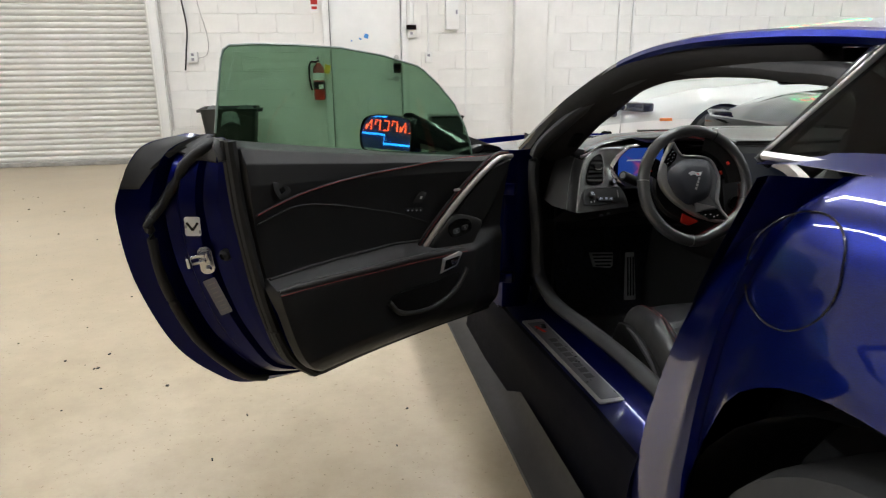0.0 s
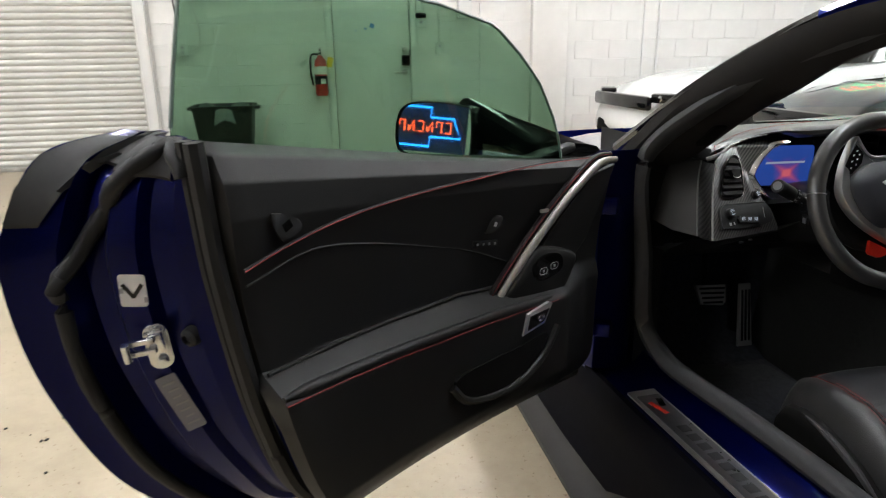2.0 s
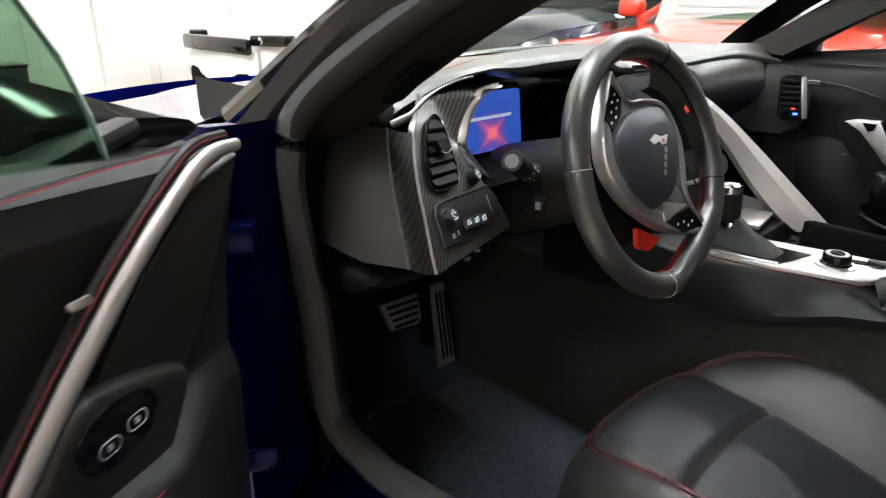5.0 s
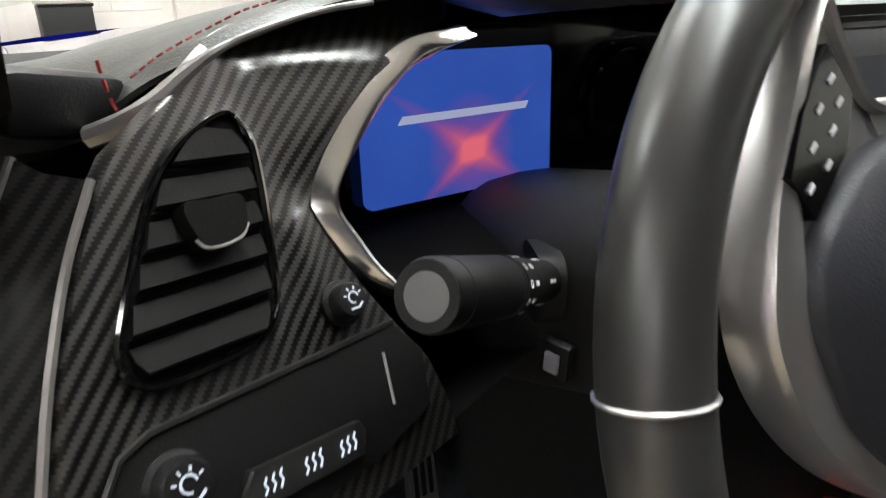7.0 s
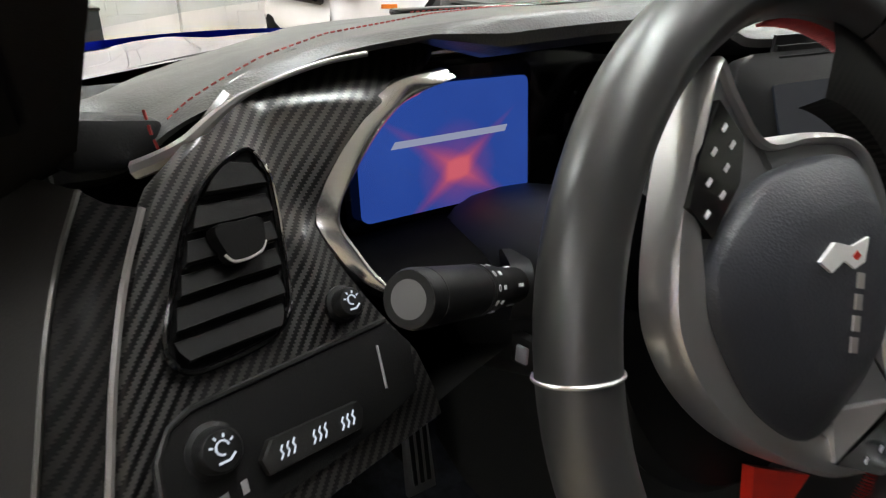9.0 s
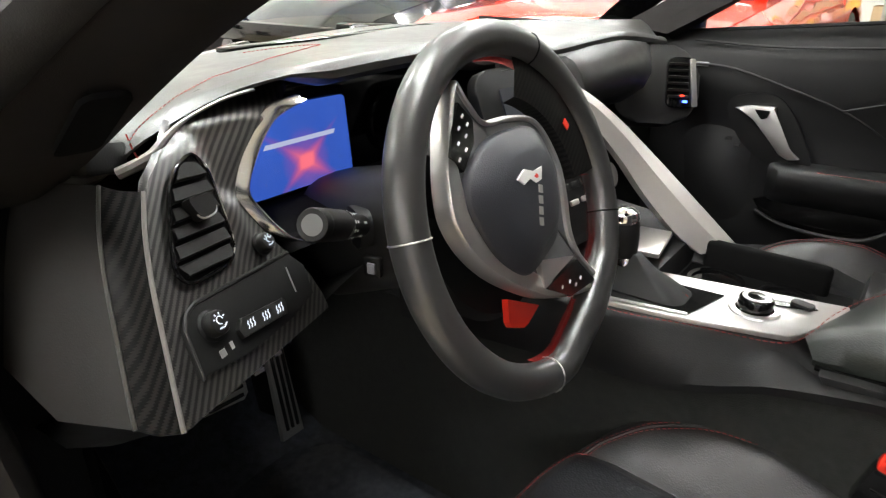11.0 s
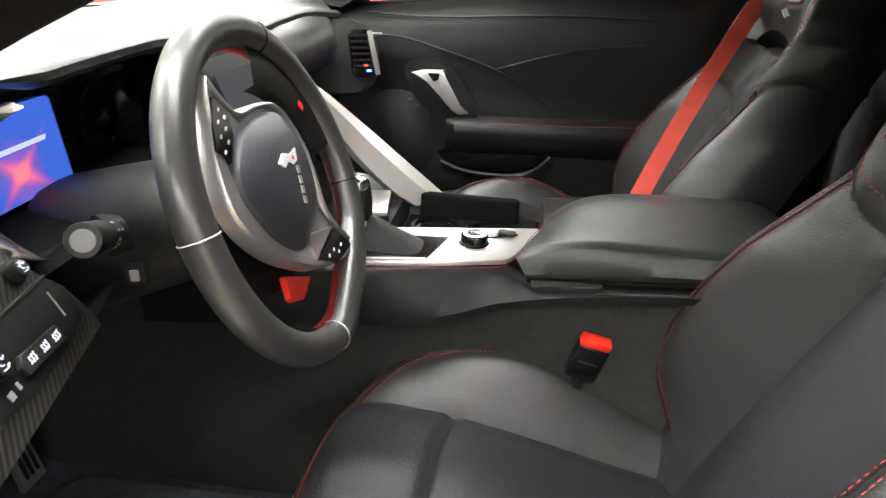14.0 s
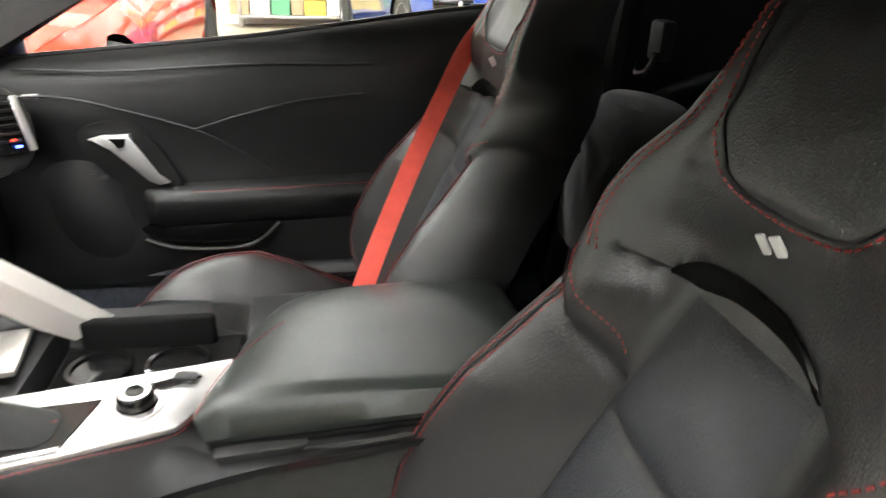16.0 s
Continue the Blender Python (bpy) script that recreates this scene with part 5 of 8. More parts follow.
# ---------------- interior shell ----------------
part("cabin_floor", add_box(bmesh.new(), (1.34, 1.75, 0.02), pose(0, -0.17, 0.15)), CARPET, car, "dark cabin carpet with footwell light in its colour")
rows = [[(x, y, z) for x in np.linspace(-0.67, 0.67, 8)] for y, z in ((0.50, 0.155), (0.62, 0.20), (0.72, 0.33), (0.76, 0.50), (0.72, 0.70), (0.60, 0.76))]
part("toe_board", add_grid(bmesh.new(), rows), CARPET, car)
rows = [[(x, y, z) for x in np.linspace(-0.74, 0.74, 10)] for y, z in ((-0.92, 0.15), (-0.96, 0.55), (-1.02, 0.70), (-1.10, 0.73), (-1.75, 0.74), (-2.05, 0.78), (-2.1, 0.95))]
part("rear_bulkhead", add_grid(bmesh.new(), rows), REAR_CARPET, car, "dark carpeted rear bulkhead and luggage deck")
for sg in (-1, 1):
    rows = [[(sg * x, y, z) for y in np.linspace(-1.0, -2.05, 8)] for x, z in ((0.74, 0.60), (0.76, 0.85), (0.755, 1.0), (0.68, 1.05))]
    part("quarter_trim", add_grid(bmesh.new(), rows), PLASTIC, car)
    rows = []
    for y in np.linspace(-1.02, -0.90, 5):
        rows.append([(sg * x, y + dy, z) for x, dy, z in ((0.74, 0.0, 0.55), (0.735, 0.02, 0.85), (0.69, 0.0, 1.03), (0.63, 0.0, 1.10))])
    part("pillar_cover", add_grid(bmesh.new(), rows), PLASTIC, car)
for sg in (-1, 1):
    rows = [[(sg * x, y, z) for y in np.linspace(-0.80, -1.15, 6)] for x, z in ((0.70, 0.12), (0.735, 0.30), (0.74, 0.55), (0.74, 0.76))]
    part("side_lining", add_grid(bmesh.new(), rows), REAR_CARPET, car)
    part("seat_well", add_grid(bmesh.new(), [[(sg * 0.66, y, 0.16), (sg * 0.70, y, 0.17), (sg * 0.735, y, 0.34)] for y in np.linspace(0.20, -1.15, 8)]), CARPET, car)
# roll hoop behind the seats and humps of the deck
hoop = spline([(-0.66, -1.03, 0.75), (-0.63, -1.03, 0.98), (-0.5, -1.02, 1.07), (0, -1.02, 1.085), (0.5, -1.02, 1.07), (0.63, -1.03, 0.98), (0.66, -1.03, 0.75)], 30)
part("halo_bar", add_tube(bmesh.new(), hoop, 0.03, 8), PLASTIC, car)
for sx in (-0.35, 0.35):
    rows = []
    for z, r in ((0.55, 0.20), (0.72, 0.185), (0.79, 0.155), (0.825, 0.10), (0.83, 0.0)):
        rows.append([(sx + r * 1.1 * math.cos(a), -0.95 + r * 0.55 * math.sin(a), z) for a in (2 * math.pi * k / 20 for k in range(20))])
    part("bulkhead_hump", add_grid(bmesh.new(), rows, wrap_u=True), REAR_CARPET, car)
latch_h = add_box(bmesh.new(), (0.05, 0.03, 0.07), pose(0.42, -1.0, 0.92), 0.008)
add_tube(latch_h, spline([(0.405, -0.985, 0.90), (0.40, -0.97, 0.87), (0.43, -0.965, 0.86), (0.45, -0.98, 0.88)], 10), 0.006, 6)
part("coat_hook", latch_h, PLASTIC, car)
hub = add_box(bmesh.new(), (0.25, 0.03, 0.065), pose(0.0, 0.06, 1.085, -8, 0, 12), 0.02, 3)
part("rear_view_mirror", hub, PIANO, car, "frameless black rear-view mirror")
part("mirror_stem", add_tube(bmesh.new(), [(0, 0.07, 1.10), (0, 0.10, 1.15)], 0.012, 8), PIANO, car)
part("map_lamp", add_box(bmesh.new(), (0.06, 0.035, 0.012), pose(-0.15, 0.016, 1.105, -14), 0.004), MAP_LAMP, car, "lit white map lamp")
part("sensor_pod", add_box(bmesh.new(), (0.16, 0.10, 0.03), pose(0, 0.02, 1.16, -16), 0.01), PIANO, car)
for sx in (-0.38, 0.38):
    part("sun_visor", add_box(bmesh.new(), (0.40, 0.14, 0.018), pose(sx, -0.20, 1.115, 14), 0.008), PILLAR_TRIM, car, "charcoal sun visor folded up")

# ---------------- dashboard ----------------
LIPX = (-0.67, -0.635, -0.60, -0.55, -0.50, -0.40, -0.28, -0.20, -0.14, -0.08, 0.0, 0.1, 0.2, 0.35, 0.5, 0.6, 0.67)
LIPY = (0.275, 0.252, 0.237, 0.227, 0.219, 0.204, 0.198, 0.205, 0.225, 0.245, 0.245, 0.220, 0.218, 0.222, 0.225, 0.235, 0.245)
LIPZ = (0.832, 0.838, 0.856, 0.876, 0.888, 0.897, 0.900, 0.895, 0.880, 0.868, 0.864, 0.866, 0.868, 0.866, 0.850, 0.836, 0.828)
lips = spline(list(zip(LIPX, LIPY, LIPZ)), 70)
PAD_F = (0.0, 0.15, 0.3, 0.5, 0.7, 0.85, 1.0)


def pad_far(x, y):
    return max(lerp(abs(x), (0.0, 0.2, 0.39, 0.55, 0.60, 0.635, 0.67), (0.70, 0.68, 0.62, 0.45, 0.39, 0.335, 0.31)), y + 0.05)


def pad_top(x, y):
    """Height of the pad's upper face."""
    ly, lz = lerp(x, LIPX, LIPY) + 0.022, lerp(x, LIPX, LIPZ) - 0.001
    f = min(1.0, max(0.0, (y - ly) / (pad_far(x, ly - 0.022) - ly)))
    far = 0.862 if x > 0.1 else lerp(x, (-0.67, -0.2, 0.1), (0.848, 0.850, 0.862))
    return lz * (1 - f) + far * f + 0.004 * math.sin(math.pi * f)


rows = []
for x, y, z in lips:
    k = lerp(x, (-0.67, -0.64, -0.61, -0.46, -0.42), (1.0, 0.9, 0.36, 0.36, 1.0))
    row = [(x, y + 0.07, z - 0.024 * k), (x, y + 0.022, z - 0.027 * k), (x, y + 0.006, z - 0.024 * k), (x, y - 0.003, z - 0.017 * k), (x, y - 0.004, z - 0.009 * k), (x, y + 0.001, z - 0.003), (x, y + 0.010, z - 0.0005)]
    for f in PAD_F:
        yy = (y + 0.022) * (1 - f) + pad_far(x, y) * f
        row.append((x, yy, pad_top(x, yy)))
    rows.append(row)
dash = part("dashboard", add_grid(bmesh.new(), rows), DASH_PAD, car, "leather-wrapped dashboard with hooded instruments")
st = spline([(-0.612, 0.245), (-0.59, 0.256), (-0.55, 0.266), (-0.50, 0.280), (-0.42, 0.305), (-0.33, 0.345), (-0.26, 0.385), (-0.24, 0.41), (-0.25, 0.435), (-0.32, 0.47)], 70)
part("stitching", stitches([(p[0], p[1], pad_top(p[0], p[1]) + 0.001) for p in st], 0.0036, 0.0022, 0.0006), STITCH, dash, "red seam stitching")
# glare-shield grille near the screen
part("defroster_grille", add_box(bmesh.new(), (0.52, 0.03, 0.008), pose(0.0, 0.60, 0.861), 0.003), PIANO, dash)

# lower dash body behind everything
rows = []
for x in np.linspace(-0.66, 0.66, 30):
    drv = math.exp(-((x + 0.37) / 0.2) ** 4)
    rows.append([(x, 0.42, 0.84), (x, 0.33, 0.83), (x, 0.315, 0.76), (x, 0.30, 0.68), (x, 0.30, 0.60), (x, 0.40, 0.55), (x, 0.55, 0.53)])
part("dash_carrier", add_grid(bmesh.new(), rows), PLASTIC, dash)


def dp(x, z, lift=0.0):
    """A point over the driver-side switch panel, which leans back and turns to the driver."""
    p = Vector((x, 0.162 + 0.28 * (x + 0.555) + 0.64 * (z - 0.756), z))
    return p + Vector((0.28, -1.0, 0.64)).normalized() * lift


def dash_plate(outline, lift0, lift1, chamfer=0.0):
    bm = bmesh.new()
    cx = sum(p[0] for p in outline) / len(outline)
    cz = sum(p[1] for p in outline) / len(outline)
    shrink = lambda p, d: (p[0] + (cx - p[0]) * d, p[1] + (cz - p[1]) * d)
    rows = [[dp(*p, lift0) for p in outline], [dp(*p, lift1 - chamfer) for p in outline], [dp(*shrink(p, 0.05 if chamfer else 0.0), lift1) for p in outline]]
    add_grid(bm, rows, wrap_u=True)
    bm.faces.new([bm.verts.new(dp(*shrink(p, 0.0501 if chamfer else 0.0), lift1)) for p in outline])
    bmesh.ops.remove_doubles(bm, verts=bm.verts[:], dist=0.0002)
    return bm


PZ = (0.685, 0.70, 0.72, 0.745, 0.76, 0.78, 0.797, 0.815, 0.83, 0.845, 0.857, 0.866, 0.873, 0.879)
PL_ = (-0.703, -0.698, -0.691, -0.682, -0.677, -0.669, -0.661, -0.650, -0.640, -0.614, -0.594, -0.575, -0.553, -0.53)
PR_ = (-0.51, -0.51, -0.515, -0.532, -0.541, -0.551, -0.557, -0.545, -0.531, -0.513, -0.491, -0.460, -0.445, -0.44)
CHEEK_Z = (0.797, 0.820, 0.838, 0.846, 0.852, 0.856, 0.859, 0.863, 0.867, 0.871, 0.875, 0.879)
CHEEK_Y = (0.1890, 0.1985, 0.2045, 0.2070, 0.2095, 0.2125, 0.2160, 0.2215, 0.2275, 0.2345, 0.2425, 0.2505)


def cheek(x, z):
    """Depth of the carbon panel: the flat vent face, swelling into a rounded cheek beside the instruments."""
    flat = dp(x, z)[1]
    if z > 0.838:
        flat += 0.030 * ((z - 0.838) / 0.041) ** 2
    if z < 0.797:
        w = soft(x, -0.584, -0.566) * soft(z, 0.735, 0.785)
        return flat - 0.0035 * w * max(0.0, math.sin(math.pi * min(1.0, max(0.0, (x + 0.584) / 0.03))))
    w = soft(x, lerp(z, (0.797, 0.835, 0.866), (-0.582, -0.580, -0.588)), lerp(z, (0.797, 0.835, 0.866), (-0.556, -0.553, -0.556)))
    full = lerp(z, CHEEK_Z, CHEEK_Y) + 0.22 * max(0.0, min(-0.505, lerp(z, PZ, PR_)) - x) * soft(z, 0.80, 0.845)
    return flat * (1 - w) + min(full, flat + 0.02) * w


rows = []
for z in list(np.linspace(0.685, 0.845, 24)) + list(np.linspace(0.850, 0.879, 14)):
    l, r = lerp(z, PZ, PL_), lerp(z, PZ, PR_)
    rows.append([(l + (r - l) * f, cheek(l + (r - l) * f, z) + 0.006 * max(0.0, 1 - f / 0.04), z) for f in np.linspace(0, 1, 44)])
part("carbon_panel", add_grid(bmesh.new(), rows), CARBON, dash, "carbon fibre dash panel")
# piping down the outer edge, and the end cap
edge = spline([dp(lerp(z, PZ, PL_), z, 0.002) for z in (0.686, 0.71, 0.74, 0.77, 0.80, 0.825)], 24)
part("edge_piping", add_tube(bmesh.new(), edge, 0.0019, 6), surface("dull_grey_piping", (0.17, 0.16, 0.15), 0.35, metal=0.3, var=0.1), dash, "bright edge piping")
edge2 = [(p[0] - 0.022, p[1] + 0.022, p[2] + 0.006) for p in edge]
part("edge_piping", add_tube(bmesh.new(), edge2, 0.0018, 6), surface("grey_edge_trim", (0.10, 0.097, 0.092), 0.35, metal=0.3, var=0.1), dash)
rows = [[edge[i], (edge[i] + np.array(edge2[i])) / 2 + np.array((-0.003, -0.004, 0)), edge2[i]] for i in range(24)]
part("side_strip", add_grid(bmesh.new(), rows), CARBON_DULL, dash, "narrow carbon fibre side strip")
rows = [[edge2[i], (edge2[i][0] - 0.028, edge2[i][1] + 0.05, edge2[i][2] + 0.002), (edge2[i][0] - 0.02, edge2[i][1] + 0.16, edge2[i][2] + 0.0)] for i in range(24)]
bm = add_grid(bmesh.new(), rows)
part("end_cap", bm, DASH_END, dash, "dull black dash end cap")
rows = []
for f in np.linspace(0, 1, 12):
    x = -0.735 + 0.55 * f
    z0 = lerp(f, (0, 0.15, 0.45, 1), (0.688, 0.684, 0.692, 0.70))
    y0 = dp(x, z0)[1] if x > -0.70 else dp(-0.70, z0)[1] + 0.02
    rows.append([(x, y0, z0), (x, y0 + 0.02, z0 - 0.012), (x, y0 + 0.10, z0 - 0.055), (x, y0 + 0.22, z0 - 0.07)])
part("knee_panel", add_grid(bmesh.new(), rows), PLASTIC, dash, "black lower knee panel")
part("panel_clip", add_box(bmesh.new(), (0.010, 0.004, 0.004), pose(-0.60, 0.125, 0.663)), LABEL_G, dash)
part("panel_clip", add_box(bmesh.new(), (0.008, 0.004, 0.003), pose(-0.575, 0.13, 0.666)), LABEL_G, dash)
# thin bright trim and the small corner block under the pad
tr = spline([(-0.635, 0.230, 0.829), (-0.623, 0.221, 0.835), (-0.613, 0.213, 0.842), (-0.599, 0.213, 0.853), (-0.582, 0.213, 0.8635), (-0.562, 0.212, 0.8710), (-0.535, 0.210, 0.8780), (-0.51, 0.206, 0.8815)], 30)
part("bright_trim", add_tube(bmesh.new(), tr, [0.0052 if i < 8 else 0.0052 - 0.0036 * min(1.0, (i - 8) / 10) for i in range(30)], 8), SATIN, dash, "thin satin trim under the pad")
part("corner_block", add_box(bmesh.new(), (0.055, 0.03, 0.028), pose(-0.645, 0.246, 0.842, 0, 12, 28), 0.006), LEATHER, dash)
part("stitching", stitches([(-0.628, 0.218, 0.862), (-0.627, 0.214, 0.850), (-0.625, 0.212, 0.842)], 0.005, 0.0025, 0.0009), STITCH, dash, "red seam stitching")

# left vent
VO = [(p[0], p[1]) for p in spline([(-0.585, 0.837), (-0.579, 0.825), (-0.580, 0.807), (-0.584, 0.785), (-0.588, 0.768), (-0.595, 0.761), (-0.604, 0.757), (-0.630, 0.757), (-0.645, 0.760), (-0.651, 0.770), (-0.644, 0.786), (-0.636, 0.800), (-0.627, 0.814), (-0.616, 0.825), (-0.602, 0.833)], 60, closed=True)]


def vp(x, z, lift=0.0):
    """A point over the vent's face."""
    return dp(x, z, lift - 0.001)


def vent_edge(z, side):
    """Where the vent's outline meets height z on its outer (-1) or inner (1) side."""
    xs = [p[0] + (q[0] - p[0]) * (z - p[1]) / (q[1] - p[1]) for p, q in zip(VO, VO[1:] + VO[:1]) if (p[1] - z) * (q[1] - z) < 0]
    return (max(xs) - 0.004 if side > 0 else min(xs) + 0.004) if xs else -0.60


vent = part("air_vent", add_grid(bmesh.new(), [[vp(vent_edge(z, -1) - 0.004 + (vent_edge(z, 1) - vent_edge(z, -1) + 0.008) * f, z, 0.004) for f in np.linspace(0, 1, 13)] for z in np.linspace(0.7585, 0.8365, 24)]), VOID, dash, "round-cornered driver's air vent with slats")
part("vent_rim", add_tube(bmesh.new(), [vp(*p, 0.005) for p in VO], 0.0016, 6, closed=True), PIANO, dash, "black vent rim")
part("vent_trim", add_tube(bmesh.new(), spline([vp(*p, 0.007) for p in ((-0.583, 0.835), (-0.578, 0.825), (-0.579, 0.807), (-0.583, 0.785), (-0.587, 0.768), (-0.594, 0.760), (-0.602, 0.756))], 30), 0.0009, 6), CHROME, dash, "thin bright vent trim")

VENT_LINES = (0.835, 0.8200, 0.8075, 0.7955, 0.7845, 0.7725, 0.7605)
for z1, z0 in zip(VENT_LINES, VENT_LINES[1:]):
    bm = bmesh.new()
    rows = []
    for g, lift in ((0.0, 0.0045), (0.0, 0.0085), (0.08, 0.0098), (0.5, 0.0078), (0.84, 0.0055), (0.86, 0.0045)):
        z = z0 + 0.0012 + (z1 - z0 - 0.0012) * g
        a, b = vent_edge(z, -1), vent_edge(z, 1)
        rows.append([vp(a + (b - a) * f, z + 0.001 - 0.003 * f, lift) for f in (0.0, 0.02, 0.25, 0.5, 0.75, 0.97, 1.0)])
    add_grid(bm, rows)
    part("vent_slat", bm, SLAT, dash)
tabo = [(q[0], q[1]) for q in spline([(-0.620, 0.808), (-0.606, 0.8075), (-0.595, 0.806), (-0.596, 0.796), (-0.600, 0.7925), (-0.608, 0.7915), (-0.615, 0.7925), (-0.618, 0.797)], 28, closed=True)]
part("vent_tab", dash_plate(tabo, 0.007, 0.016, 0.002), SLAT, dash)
part("vent_tab_edge", add_tube(bmesh.new(), spline([dp(-0.618, 0.796, 0.0150), dp(-0.615, 0.7925, 0.0156), dp(-0.608, 0.7915, 0.0156), dp(-0.600, 0.7925, 0.0156), dp(-0.596, 0.796, 0.0150)], 16), 0.0008, 6), SATIN_SOFT, dash, "bright vent tab edge")

# switch bank
SWO = [(p[0], p[1]) for p in ((-0.672, 0.705), (-0.668, 0.735), (-0.660, 0.743), (-0.650, 0.746), (-0.533, 0.740), (-0.520, 0.725), (-0.525, 0.703), (-0.56, 0.698), (-0.62, 0.698))]
part("switch_bank", dash_plate(SWO, 0.0, 0.0035), PLASTIC, dash, "black switch bank")
part("bank_edge", add_tube(bmesh.new(), [dp(*p, 0.004) for p in ((-0.671, 0.703), (-0.667, 0.735), (-0.659, 0.744), (-0.648, 0.747), (-0.533, 0.741))], 0.0016, 6), PLASTIC_GREY, dash)
pn = Vector((0.28, -1.0, 0.64)).normalized()


def knob(x, z, r, h, name, top, label, mat=PLASTIC):
    m = axes(dp(x, z, 0.002), Vector((1, 0.28, 0)), Vector((0, 0.64, 1)))
    if (m.to_3x3() @ Vector((0, 0, 1))).dot(pn) < 0:
        m = m @ pose(0, 0, 0, 180)
    part(name, add_lathe(bmesh.new(), [(0, 0), (r * 1.25, 0), (r * 1.25, 0.002), (r, 0.003), (r * 0.97, h * 0.85), (r * 0.85, h), (r * 0.6, h + 0.0004), (0, h + 0.0004)], m, 28), mat, dash, label)
    mark = add_tube(bmesh.new(), [m @ Vector((r * 0.30 * math.cos(q), r * 0.30 * math.sin(q) + r * 0.12, h + 0.0006)) for q in (math.pi * k / 6 for k in range(10))], r * 0.055, 4)
    for k in range(4):
        q = radians(20 + 45 * k)
        add_tube(mark, [m @ Vector((r * f * math.cos(q), r * f * math.sin(q) + r * 0.10, h + 0.0006)) for f in (0.44, 0.60)], r * 0.055, 4)
    add_tube(mark, [m @ Vector((-r * 0.40, -r * 0.42, h + 0.0006)), m @ Vector((r * 0.10, -r * 0.48, h + 0.0006)), m @ Vector((r * 0.42, -r * 0.30, h + 0.0006))], r * 0.07, 4)
    part("knob_mark", mark, ICON, dash)
    return m


knob(-0.643, 0.7285, 0.0105, 0.012, "light_knob", None, "black rotary dimmer knob")
knob(-0.556, 0.7565, 0.0085, 0.010, "round_button", None, "round button with white symbol")
bb = [(-0.623, 0.709), (-0.570, 0.704), (-0.566, 0.711), (-0.568, 0.7155), (-0.619, 0.7215), (-0.625, 0.716)]
part("switch_bar", dash_plate(bb, 0.0035, 0.009, 0.001), PLASTIC_GREY, dash, "row of three switches")
for bx_, bz_ in ((-0.612, 0.7145), (-0.594, 0.7125), (-0.577, 0.7105)):
    glyph = bmesh.new()
    for k in range(3):
        gx = bx_ - 0.0036 + 0.0034 * k
        add_tube(glyph, [dp(gx - 0.0010, bz_ - 0.0022 - 0.0003 * k, 0.0095), dp(gx + 0.0006, bz_ - 0.0006, 0.0095), dp(gx - 0.0002, bz_ + 0.0012, 0.0095), dp(gx + 0.0012, bz_ + 0.0028, 0.0095)], 0.0005, 4)
    part("switch_mark", glyph, ICON, dash)
for bx_, bz_, w_ in ((-0.645, 0.7095, 0.006), (-0.634, 0.710, 0.003)):
    part("switch_mark", dash_plate([(bx_ - w_ / 2, bz_ - 0.0025), (bx_ + w_ / 2, bz_ - 0.0025), (bx_ + w_ / 2, bz_ + 0.0025), (bx_ - w_ / 2, bz_ + 0.0025)], 0.0035, 0.0042), MARK_GREY, dash)
part("coin_slot", add_tube(bmesh.new(), [dp(-0.545, 0.712, 0.004), dp(-0.543, 0.732, 0.004)], 0.0008, 4), MARK_GREY, dash)

# instrument binnacle
bz = spline([(-0.452, 0.210, 0.866), (-0.485, 0.214, 0.861), (-0.512, 0.208, 0.846), (-0.538, 0.199, 0.820), (-0.5545, 0.189, 0.797), (-0.547, 0.179, 0.776), (-0.536, 0.171, 0.759), (-0.521, 0.168, 0.748), (-0.50, 0.170, 0.742), (-0.46, 0.178, 0.741)], 60)
rows = []
for i, p in enumerate(bz[:51]):
    q = Vector((-0.42, p[1] + 0.035, 0.80)) - Vector(p)
    q = q.normalized()
    w = 0.0125 * lerp(i, (0, 6, 30, 40, 50, 59), (0.25, 1.0, 1.0, 0.8, 0.25, 0.2))
    a = Vector(p) + Vector((0, -0.004, 0))
    rows.append([a + Vector((0, 0.012, 0)) - q * 0.002, a + Vector((0, 0.0055, 0)) - q * 0.002, a + Vector((0, 0.0025, 0)) + q * w * 0.12, a + Vector((0, -0.0032, 0)) + q * w * 0.62, a + Vector((0, -0.0046, 0)) + q * w * 0.86, a + Vector((0, -0.0036, 0)) + q * w, a + Vector((0, 0.014, 0)) + q * w * 1.05])
part("cluster_bezel", add_grid(bmesh.new(), rows), BEZEL, dash, "polished cluster bezel")
# cavity behind the bezel, its shade put in as matt black
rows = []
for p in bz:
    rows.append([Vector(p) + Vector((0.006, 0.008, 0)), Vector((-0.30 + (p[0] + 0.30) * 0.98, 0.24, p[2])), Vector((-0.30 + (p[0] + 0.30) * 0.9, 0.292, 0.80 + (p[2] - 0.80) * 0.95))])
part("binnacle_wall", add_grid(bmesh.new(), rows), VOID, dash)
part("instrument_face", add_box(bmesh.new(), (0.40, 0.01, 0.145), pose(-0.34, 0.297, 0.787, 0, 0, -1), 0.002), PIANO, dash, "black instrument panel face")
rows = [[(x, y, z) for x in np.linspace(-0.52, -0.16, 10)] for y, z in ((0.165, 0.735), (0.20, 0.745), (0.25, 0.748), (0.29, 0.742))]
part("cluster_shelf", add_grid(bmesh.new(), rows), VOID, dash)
display = part("cluster_screen", add_prism(bmesh.new(), rounded(0.160, 0.092, 0.006), 0.003, axes((-0.411, 0.267, 0.800), (1, 0.06, -0.03), (0.03, 0.12, 1))), SCREEN, dash, "lit blue instrument display with a red flare", smooth=False)
